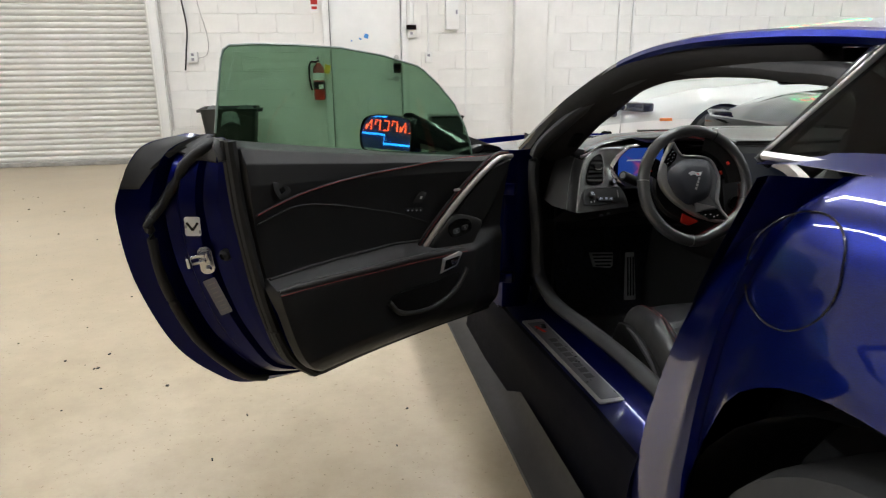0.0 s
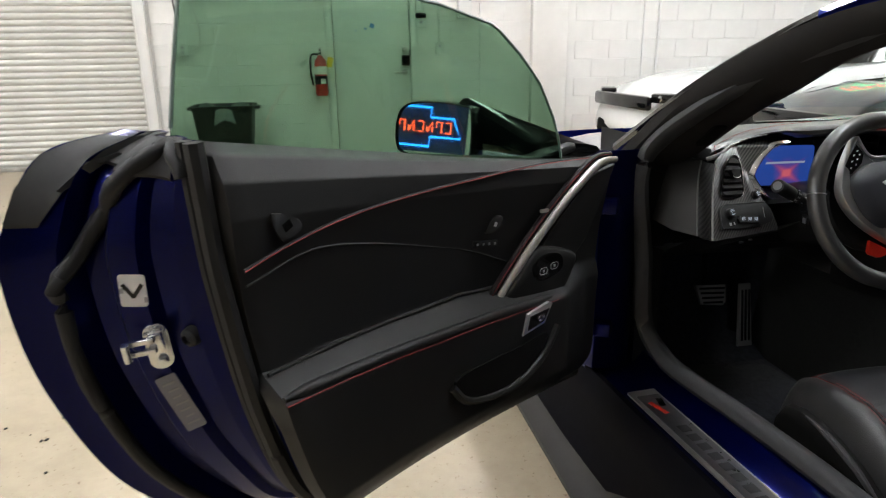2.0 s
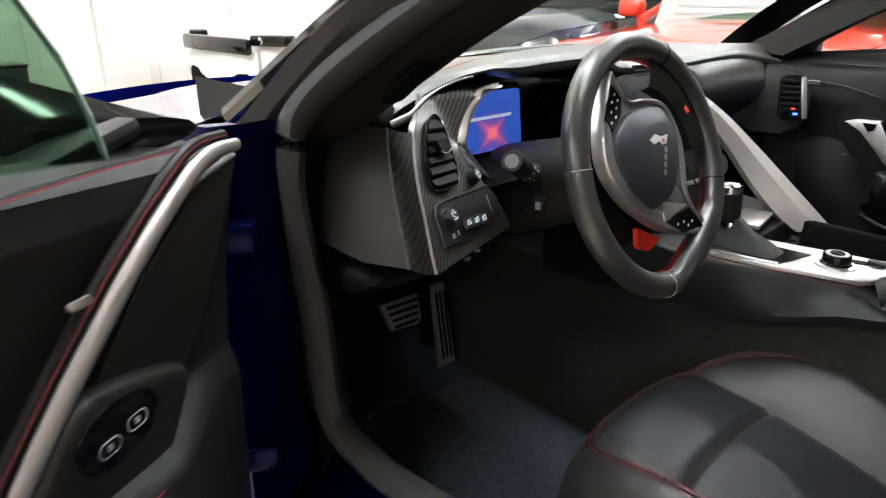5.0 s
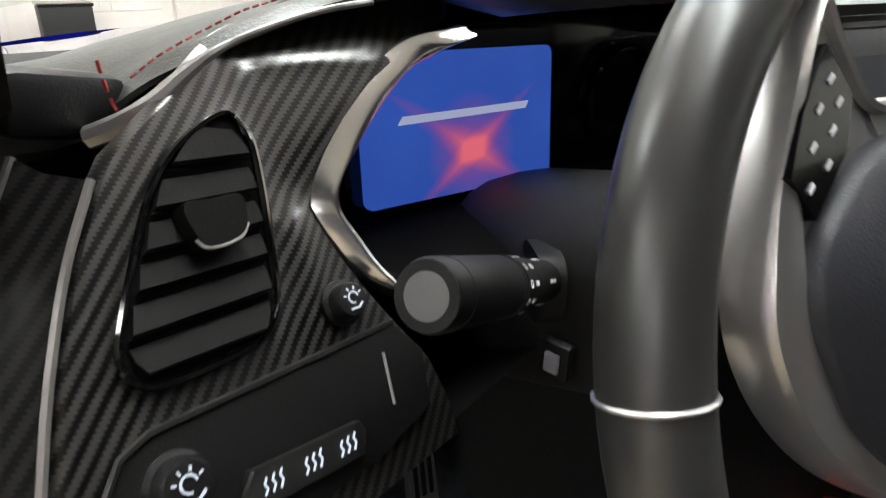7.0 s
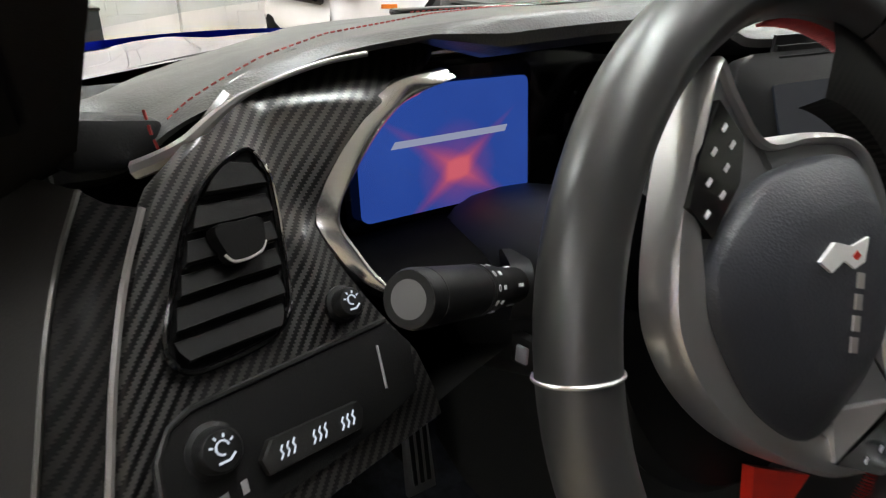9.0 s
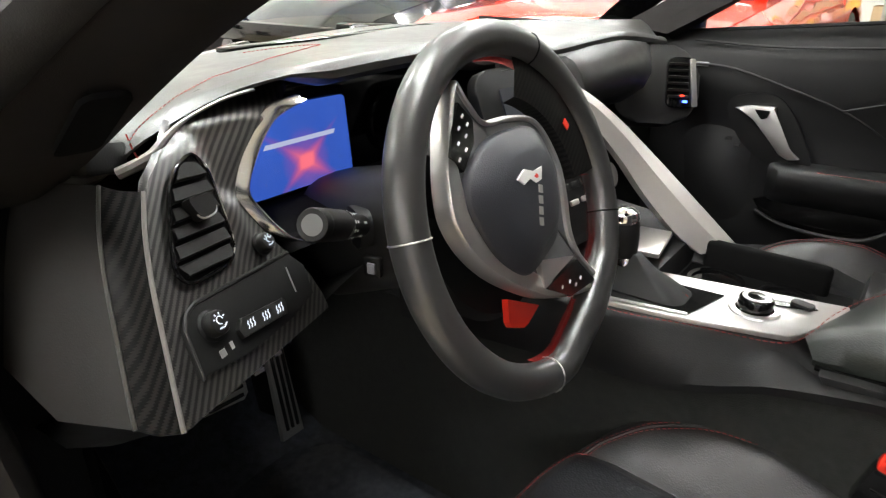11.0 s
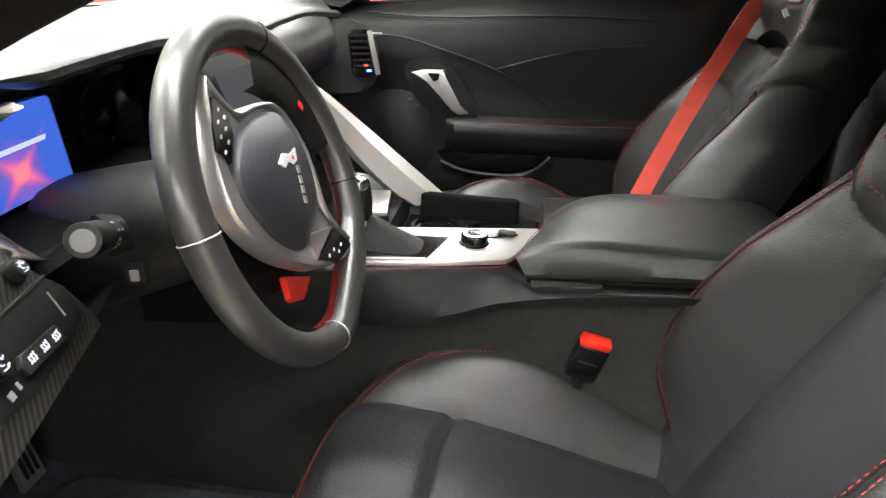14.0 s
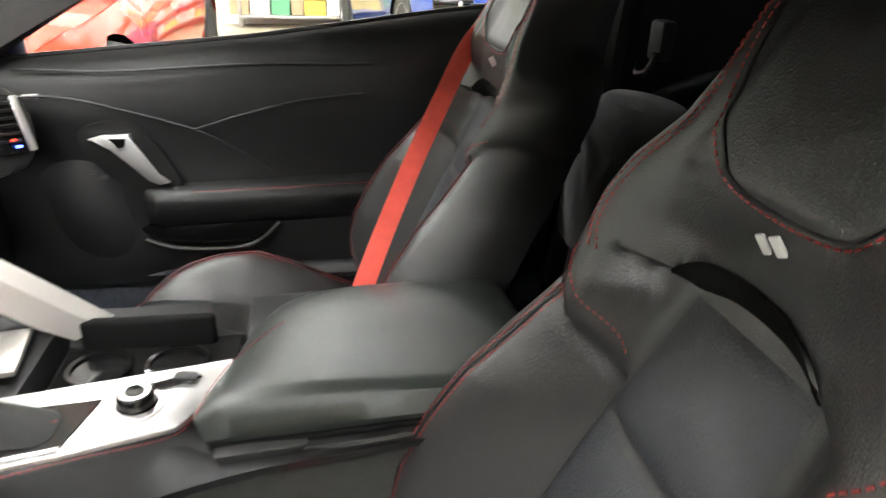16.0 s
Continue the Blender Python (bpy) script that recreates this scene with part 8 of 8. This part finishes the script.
    for a in np.linspace(-0.088, 0.088, 41):
        drop = 0.034 * min(1.0, abs(a) / 0.086) ** 2.5
        grow = 1 - (abs(a) / 0.0885) ** 6
        lo_, hi_ = on_back(a, 0.632 - drop - 0.024 * grow, 0.007), on_back(a, 0.642 - drop + 0.010 * grow, 0.006)
        rows.append([lo_, lo_.lerp(hi_, 0.5) + Vector((0, 0.004, 0)), hi_])
    part("harness_slot", add_grid(bmesh.new(), rows), VOID, seat, "black band for the shade in the backrest slot")
    # head panel outlined with stitching
    hp = spline([(0.104, 0.98), (0.108, 0.88), (0.098, 0.795), (0.078, 0.750), (0.055, 0.729), (0.0, 0.723), (-0.055, 0.729), (-0.078, 0.750), (-0.098, 0.795), (-0.108, 0.88), (-0.104, 0.98)], 70)
    part("stitching", stitches([on_back(a, b, 0.002) for a, b in hp], 0.005, 0.003, 0.0009), STITCH, seat, "red seam stitching")
    part("head_seam", add_tube(bmesh.new(), [on_back(a * 0.95, b + 0.006, 0.0006) for a, b in hp], 0.0018, 5), LEATHER, seat)
    for sg in (-1, 1):
        ed = spline([(0.168, -0.02), (0.196, 0.10), (0.199, 0.22), (0.193, 0.36), (0.180, 0.47), (0.168, 0.545)], 50)
        part("bolster_piping", add_tube(bmesh.new(), [on_back(sg * a, b, 0.0008) for a, b in ed], 0.0018, 5), LEATHER, seat)
        for du in (0.006, -0.006):
            part("stitching", stitches([on_back(sg * (a + du), b, 0.0014) for a, b in ed], 0.0045, 0.003, 0.0008), STITCH, seat, "red seam stitching")
        yk = spline([(0.190, 0.582), (0.150, 0.548), (0.118, 0.506), (0.100, 0.470)], 24)
        part("stitching", stitches([on_back(sg * a, b, 0.0016) for a, b in yk], 0.0045, 0.003, 0.0008), STITCH, seat, "red seam stitching")
        for da in (0.0, 0.011):
            cr_ = spline([(0.150 + da, 0.60), (0.170 + da, 0.644), (0.158 + da, 0.711), (0.121 + da * 0.6, 0.785), (0.118 + da * 0.4, 0.86), (0.117 + da * 0.3, 0.93)], 40)
            part("stitching", stitches([on_back(sg * a, b, 0.0016) for a, b in cr_], 0.0045, 0.003, 0.0008), STITCH, seat, "red seam stitching")
    for a, b, w_ in ((-0.012, 0.703, 0.010), (0.002, 0.697, 0.008)):
        c = on_back(a, b, 0.003)
        part("seat_emblem", add_box(bmesh.new(), (w_, 0.003, 0.016), pose(c[0], c[1], c[2], -25, 25, 0), 0.001), LABEL_W, seat, "small metal emblem")
    return seat


make_seat(-0.37, "black leather driver's seat with red stitching")
make_seat(0.37, "black leather passenger seat with red stitching")


# belts
def strap(points, w, name, across=(0, 0, 1)):
    pts = spline(points, 30)
    rows = []
    for i, p in enumerate(pts):
        a, b = pts[max(0, i - 1)], pts[min(29, i + 1)]
        t = Vector(b - a).normalized()
        s = Vector(across).cross(t).cross(t).normalized()
        n_ = s.cross(t)
        P_ = Vector(p)
        rows.append([P_ + s * w / 2 + n_ * 0.001, P_ - s * w / 2 + n_ * 0.001, P_ - s * w / 2 - n_ * 0.001, P_ + s * w / 2 - n_ * 0.001])
    return part(name, add_grid(bmesh.new(), rows, wrap_u=True, cap=True), BELT_RED, car, "bright red seat belt webbing")


strap([(0.51, -0.735, 0.950), (0.50, -0.672, 0.912), (0.42, -0.592, 0.80), (0.32, -0.512, 0.680), (0.225, -0.445, 0.570), (0.20, -0.43, 0.53)], 0.034, "seat_belt", across=(0.3, -1.0, 0.3))
strap([(-0.52, -0.80, 0.98), (-0.60, -0.84, 0.85), (-0.66, -0.82, 0.55), (-0.66, -0.80, 0.25)], 0.046, "seat_belt", across=(-1, 0.4, 0))


def buckle(x, y, z, tilt, lean):
    m = pose(x, y, z, tilt, lean, 0)
    b = part("belt_buckle", add_box(bmesh.new(), (0.022, 0.046, 0.060), m @ pose(0, 0, -0.034), 0.005), PIANO, car, "black seat belt buckle with red release")
    part("release_button", add_box(bmesh.new(), (0.020, 0.043, 0.014), m @ pose(0, 0, 0.001), 0.004), RED_PLASTIC, b, "red release button")
    part("buckle_stalk", add_tube(bmesh.new(), [m @ Vector((0, 0, -0.06)), m @ Vector((0, -0.01, -0.13)), (x + 0.0, y - 0.06, 0.24)], 0.014, 8, flat=0.6), PLASTIC, b)
    part("buckle_ridge", add_box(bmesh.new(), (0.003, 0.028, 0.002), m @ pose(-0.0115, 0, -0.030)), PLASTIC_GREY, b)


buckle(-0.188, -0.350, 0.510, 14, -8)
buckle(0.185, -0.43, 0.53, 14, 8)
tag = add_box(bmesh.new(), (0.03, 0.045, 0.002), pose(0.118, -0.562, 0.590, 60, 20, 60))
part("hang_tag", tag, YELLOW, car, "small yellow tag")

# ---------------- other cars in the showroom ----------------
def coupe(name, label, paint, length=4.75, width=1.88, height=1.34, rim=RIM_SILVER, roof_paint=None, stripe=None):
    """A parked sports coupe, built nose towards -x with its middle at the origin, on z = 0."""
    root = thing(name, label, "car", "parked cars")
    L, Wd, Hh = length / 2, width / 2, height
    fa, ra, wr = -L + 0.92, L - 0.98, 0.345

    def half(x):
        return Wd * lerp(x / L, (-1, -0.9, -0.7, -0.35, 0.0, 0.4, 0.7, 0.92, 1), (0.62, 0.82, 0.95, 0.97, 0.95, 0.98, 1.0, 0.9, 0.74))

    def deck(x):
        return Hh * lerp(x / L, (-1, -0.93, -0.75, -0.4, -0.1, 0.3, 0.6, 0.9, 1.0), (0.44, 0.54, 0.62, 0.67, 0.71, 0.73, 0.74, 0.73, 0.66))
    for sg in (-1, 1):
        xs = list(np.linspace(-L, fa - 0.385, 6)) + [fa - 0.38 * math.cos(a) for a in np.linspace(0.08, 3.06, 14)] + list(np.linspace(fa + 0.385, ra - 0.385, 12)) + [ra - 0.38 * math.cos(a) for a in np.linspace(0.08, 3.06, 14)] + list(np.linspace(ra + 0.385, L, 6))
        rows = []
        for x in xs:
            low = 0.2
            for c in (fa, ra):
                if abs(x - c) < 0.38:
                    low = 0.34 + math.sqrt(0.38 ** 2 - (x - c) ** 2)
            rows.append([(x, sg * half(x) * lerp((low + (deck(x) - low) * f - 0.2) / (deck(x) - 0.2), (0, 0.3, 0.6, 0.85, 1), (0.95, 0.99, 1.0, 0.97, 0.86)), low + (deck(x) - low) * f) for f in np.linspace(0, 1, 9)])
        part("body_side", add_grid(bmesh.new(), rows), paint, root)
        for c in (fa, ra):
            m = axes((c, sg * (half(c) - 0.13), wr), (1, 0, 0), (0, 0, 1))
            w = part("wheel", add_lathe(bmesh.new(), [(0.0, -0.07), (0.07, -0.075), (0.08, -0.06), (0.09, -0.085), (0.24, -0.10), (0.25, -0.115), (0.255, -0.10), (0.255, 0.10), (0.25, 0.115), (0.24, 0.10), (0.09, 0.085), (0.08, 0.06), (0.07, 0.075), (0, 0.07)], m, 20), rim, root)
            part("tyre", add_lathe(bmesh.new(), [(0.25, -0.11), (0.30, -0.125), (0.335, -0.11), (wr, -0.06), (wr, 0.06), (0.335, 0.11), (0.30, 0.125), (0.25, 0.11)], m, 28), TYRE, w)
            part("arch_liner", add_box(bmesh.new(), (0.70, 0.3, 0.3), pose(c, sg * (half(c) - 0.30), 0.52), 0.1), VOID, root)
        part("headlight", add_box(bmesh.new(), (0.16, 0.34, 0.085), pose(-L + 0.10, sg * (Wd * 0.70), Hh * 0.505, 0, 0, sg * -22), 0.02), PIANO, root, "dark headlight")
        part("headlight_lens", add_lathe(bmesh.new(), [(0, 0), (0.036, 0), (0.03, 0.02), (0, 0.025)], axes((-L + 0.02, sg * (Wd * 0.66), Hh * 0.505), (0, 1, 0), (0, 0, -1)), 16), CHROME, root)
        part("side_marker", add_box(bmesh.new(), (0.12, 0.02, 0.03), pose(-L + 0.36, sg * (half(-L + 0.36) - 0.004), Hh * 0.42, 0, 0, sg * 12), 0.005), surface("amber_lens", (0.75, 0.20, 0.02), 0.3), root, "amber side marker")
        part("tail_light", add_box(bmesh.new(), (0.08, 0.36, 0.10), pose(L - 0.06, sg * Wd * 0.62, Hh * 0.62), 0.02), RED_PLASTIC, root)
        part("door_mirror", add_box(bmesh.new(), (0.11, 0.19, 0.12), pose(-0.42, sg * (Wd + 0.08), Hh * 0.76), 0.035, 3), paint, root)
    rows = [[(x, half(x) * 0.87 * g, deck(x) + 0.06 * (1 - g * g) * lerp(x / L, (-1, -0.8, 0.9, 1), (0.4, 1, 1, 0.4)) + 0.014 * math.exp(-((abs(g) - 0.5) / 0.1) ** 2)) for g in np.linspace(-1, 1, 15)] for x in np.linspace(-L, L, 24)]
    part("bonnet_and_deck", add_grid(bmesh.new(), rows), paint, root)
    if stripe is not None:
        for sg in (-1, 1):
            rows = [[(x, sg * (0.10 + 0.20 * g), deck(x) + 0.064 * (1 - ((0.10 + 0.20 * g) / (half(x) * 0.87)) ** 2) + 0.006) for g in np.linspace(0, 1, 4)] for x in np.linspace(-L + 0.3, -0.75, 10)]
            part("bonnet_stripe", add_grid(bmesh.new(), rows), stripe, root)
    for xe, s0 in ((-L, -1), (L, 1)):
        rows = [[(xe + s0 * 0.10 * math.sin(math.pi * f) * (1 - 0.6 * g * g), half(xe) * g * (1 + 0.1 * math.sin(math.pi * f)), deck(xe) - (deck(xe) - 0.2) * f + (0.02 if f == 0 else 0) * (1 - g * g)) for g in np.linspace(-1, 1, 11)] for f in np.linspace(0, 1, 7)]
        part("bumper", add_grid(bmesh.new(), rows), paint, root)
    part("grille", add_box(bmesh.new(), (0.06, width * 0.62, 0.13), pose(-L - 0.065, 0, Hh * 0.47), 0.03), PIANO, root, "black upper grille")
    part("lower_grille", add_box(bmesh.new(), (0.05, width * 0.55, 0.16), pose(-L - 0.06, 0, Hh * 0.26), 0.03), VOID, root)
    # cabin
    cab = [(-0.78, 0.0), (-0.05, 1.0), (0.55, 1.0), (1.55, 0.05)]

    def ring(x, f, inset):
        base = deck(x) + 0.03
        z = base + (Hh - base) * f
        y = half(x) * (0.80 - 0.24 * f) - inset
        return y, z
    xa, xb, xc, xd = (c[0] for c in cab)
    for sg in (-1, 1):
        b0, b1 = ring(xa, 0, 0), ring(xd, 0, 0)
        t0, t1 = ring(xb, 0.95, 0), ring(xc, 0.95, 0)
        rows = [[Vector((xa, sg * b0[0], b0[1])).lerp(Vector((xd, sg * b1[0], b1[1])), f) for f in np.linspace(0, 1, 10)], [Vector((xb, sg * t0[0], t0[1])).lerp(Vector((xc, sg * t1[0], t1[1])), f) for f in np.linspace(0, 1, 10)]]
        part("side_window", add_grid(bmesh.new(), rows), GLASS_DARK, root)
        part("pillar", add_tube(bmesh.new(), [rows[0][0], rows[1][0]], 0.035, 8), paint, root)
        part("pillar", add_tube(bmesh.new(), [rows[0][-1], rows[1][-1]], 0.05, 8), paint, root)
        part("pillar", add_tube(bmesh.new(), [rows[0][6], rows[1][7]], 0.045, 8), PIANO, root)
    def across(x, f):
        y, z = ring(x, f, 0)
        return [(x - 0.12 * (1 - g * g) * (1 if x < 0.2 else -0.4), y * g, z + 0.03 * (1 - g * g)) for g in np.linspace(-1, 1, 11)]
    part("windscreen", add_grid(bmesh.new(), [across(xa, 0), across((xa + xb) / 2, 0.52), across(xb, 0.96)]), GLASS_DARK if roof_paint is None else GLASS_GREEN, root)
    part("roof", add_grid(bmesh.new(), [across(xb, 0.95), across(0.2, 1.0), across(xc, 0.95)]), roof_paint or paint, root)
    part("rear_glass", add_grid(bmesh.new(), [across(xc, 0.95), across((xc + xd) / 2, 0.55), across(xd, 0.02)]), GLASS_DARK, root)
    part("cabin_floor", add_box(bmesh.new(), (2.6, width * 0.8, 0.5), pose(0.3, 0, 0.46), 0.1), VOID, root)
    for sx in (-0.1, 0.6):
        for sy in (-0.38, 0.38):
            part("seat_back", add_box(bmesh.new(), (0.16, 0.46, 0.55), pose(sx + 0.2, sy, 0.92, 0, 14, 0), 0.06, 3), LEATHER_SEAT, root)
    return root


WHITE_PAINT = surface("white_car_paint", (0.78, 0.78, 0.77), 0.22, coat=1.0, var=0.02)
BLACK_PAINT = surface("dark_green_black_paint", (0.010, 0.014, 0.012), 0.15, coat=1.0, var=0.1)
RED_PAINT = surface("bright_red_paint", (0.72, 0.035, 0.012), 0.22, coat=1.0, var=0.03)
NAVY_PAINT = surface("navy_car_paint", (0.015, 0.04, 0.20), 0.2, coat=1.0, var=0.05)

white_car = coupe("car", "white sports coupe parked by the block wall", WHITE_PAINT, 4.8, 1.9, 1.36, RIM_DARK, roof_paint=WHITE_PAINT)
white_car.matrix_basis = pose(3.9, 5.08, FZ)
dark_car = coupe("car", "black convertible coupe with its soft top up", BLACK_PAINT, 4.6, 1.86, 1.28, RIM_DARK, roof_paint=RUBBER)
dark_car.matrix_basis = pose(4.35, 3.2, FZ)
red_car = coupe("car", "bright red sports coupe with a price board", RED_PAINT, 4.5, 1.88, 1.22, RIM_DARK, roof_paint=RED_PAINT)
red_car.matrix_basis = pose(3.75, 1.3, FZ)
navy_car = coupe("car", "navy blue coupe parked at the far side", NAVY_PAINT, 4.5, 1.84, 1.3, RIM_SILVER)
navy_car.matrix_basis = pose(7.2, -1.9, FZ, 0, 0, 8)

PAPER = surface("printed_paper", (0.42, 0.41, 0.39), 0.5, var=0.08, vscale=12)
# price board leaning on the red car's windscreen
board = thing("price_board", "white price board with grey lines of print", "sign", base=(2.75, 1.36, 0.92))
bmx = pose(2.93, 1.38, 0.905, 0, -62, 4)
part("board", add_prism(bmesh.new(), rounded(0.62, 0.95, 0.02), 0.006, bmx @ pose(0, 0, 0, 0, 180, 0)), PAPER, board)
for k in range(11):
    part("print_bar", add_box(bmesh.new(), (0.018, 0.80 - 0.06 * (k % 3), 0.002), bmx @ pose(-0.24 + 0.048 * k, 0.02 * (k % 2), 0.0012)), MARK_GREY, board)

# shelving and boxes along the far wall
shelf = thing("shelving_unit", "grey steel shelving unit filled with boxes", "shelf")
for sx in (-0.9, 0.9):
    for sy in (-0.22, 0.22):
        part("post", add_box(bmesh.new(), (0.045, 0.045, 2.0), pose(9.0 + sy, -0.4 + sx, FZ + 1.0), 0.004), STEEL, shelf)
for sz in (0.15, 0.65, 1.15, 1.65):
    part("shelf_board", add_box(bmesh.new(), (0.5, 1.85, 0.035), pose(9.0, -0.4, FZ + sz), 0.004), STEEL, shelf)
rng = random.Random(11)
BOX_M = [surface("cardboard", (0.38, 0.27, 0.16), 0.8, var=0.15), surface("grey_carton", (0.45, 0.45, 0.43), 0.6, var=0.1), surface("yellow_carton", (0.75, 0.55, 0.08), 0.5, var=0.1), surface("green_carton", (0.10, 0.30, 0.16), 0.5, var=0.1), WALL_PAINT]
for sz in (0.17, 0.67, 1.17, 1.67):
    y = -1.25
    while y < 0.4:
        w, h = rng.uniform(0.12, 0.32), rng.uniform(0.15, 0.40)
        bx_ = finish("storage_carton", add_box(bmesh.new(), (0.36, w, h), pose(8.98, y + w / 2, FZ + sz + h / 2 + 0.001), 0.004), BOX_M[rng.randrange(5)], smooth=False)
        tagged(bx_, "closed storage carton on a steel shelf", "carton", "cartons on the shelves")
        y += w + 0.02

# neon signs
neon = thing("neon_sign", "neon sign with red strokes inside blue outline", "neon sign")
NS = pose(-7.53, -2.77, 1.80, 90, 0, 121)
bow = [(-0.52, 0.02), (-0.52, -0.13), (-0.20, -0.13), (-0.20, -0.22), (0.22, -0.22), (0.22, -0.13), (0.52, -0.13), (0.52, 0.02), (0.44, 0.14), (0.22, 0.14), (0.22, 0.23), (-0.20, 0.23), (-0.20, 0.14), (-0.60, 0.14)]
bow = [(-0.62, -0.12), (-0.24, -0.12), (-0.24, -0.24), (0.24, -0.24), (0.24, -0.12), (0.62, -0.12), (0.52, 0.12), (0.24, 0.12), (0.24, 0.24), (-0.24, 0.24), (-0.24, 0.12), (-0.52, 0.12)]
part("blue_tube", add_tube(bmesh.new(), [NS @ Vector((a, b, 0.02)) for a, b in bow], 0.013, 6, closed=True), NEON_BLUE, neon, "glowing blue tube")
for k in range(9):
    x0 = -0.46 + 0.115 * k
    zig = [(x0 - 0.035, -0.065), (x0 - 0.035, 0.065), (x0 + 0.030, 0.065 if k % 2 else -0.065), (x0 + 0.030, 0.0)] if k % 3 else [(x0 + 0.03, 0.065), (x0 - 0.035, 0.065), (x0 - 0.035, -0.065), (x0 + 0.03, -0.065)]
    part("red_tube", add_tube(bmesh.new(), [NS @ Vector((a, b, 0.02)) for a, b in zig], 0.010, 5), NEON_RED, neon, "glowing red tube")
part("backing", add_prism(bmesh.new(), rounded(1.4, 0.62, 0.03), 0.02, NS @ pose(0, 0, -0.02)), surface("dark_blue_backing", (0.01, 0.02, 0.12), 0.4), neon, "dark blue backing board")
for lx_ in (-0.55, 0.55):
    part("stand_post", add_tube(bmesh.new(), [NS @ Vector((lx_, -0.30, -0.03)), (NS @ Vector((lx_, 0, -0.03))).xy.to_3d() + Vector((0, 0, FZ))], 0.02, 8), STEEL, neon)
neon2 = thing("neon_sign", "green neon bar sign with red strokes on the wall", "neon sign")
part("green_tube", add_tube(bmesh.new(), [(4.3, WALL_Y - 0.05, 1.95), (5.6, WALL_Y - 0.05, 1.95), (5.6, WALL_Y - 0.05, 2.35), (4.3, WALL_Y - 0.05, 2.35)], 0.015, 6, closed=True), NEON_GREEN, neon2, "glowing green tube")
for k in range(6):
    part("red_tube", add_tube(bmesh.new(), [(4.42 + 0.2 * k, WALL_Y - 0.05, 2.05), (4.42 + 0.2 * k, WALL_Y - 0.05, 2.25), (4.52 + 0.2 * k, WALL_Y - 0.05, 2.25)], 0.013, 6), NEON_RED, neon2, "glowing red tube")
part("backing", add_box(bmesh.new(), (1.5, 0.03, 0.6), pose(4.95, WALL_Y - 0.018, 2.15), 0.01), DOOR_PAINT, neon2)

# ---------------- blocks of the wall, laid in running bond ----------------
BW, BH = 0.406, 0.203
blk = add_box(bmesh.new(), (BW - 0.005, 0.012, BH - 0.005), pose(0, 0, 0), 0.0025, 1)
block = finish("block", blk, WALL_PAINT, wall)
half_b = add_box(bmesh.new(), (BW / 2 - 0.005, 0.012, BH - 0.005), pose(0, 0, 0), 0.0025, 1)
half_block = finish("block", half_b, WALL_PAINT, wall)
rng = random.Random(3)
placed = 0
first_full, first_half = True, True


def lay(src, first, x, z):
    o = src if first else src.copy()
    if not first:
        scene.collection.objects.link(o)
    o.location = (x, WALL_Y + 0.0065 + rng.uniform(-0.0012, 0.0012), z)


for r in range(12):
    z = FZ + BH * (r + 0.5)
    x = RD_X1 + 0.12 + (0 if r % 2 else BW / 2)
    if r % 2 == 0:
        lay(half_block, first_half, RD_X1 + 0.12 + BW / 4, z)
        first_half = False
    while x < 5.6:
        xc = x + BW / 2
        x += BW
        if (xc - BW / 2 < SD_X1 + 0.06 and xc + BW / 2 > SD_X0 - 0.06) and z < SD_TOP + 0.12:
            continue
        if 0.85 < xc + BW / 2 and xc - BW / 2 < 1.28:
            continue
        lay(block, first_full, xc, z)
        first_full = False
        placed += 1
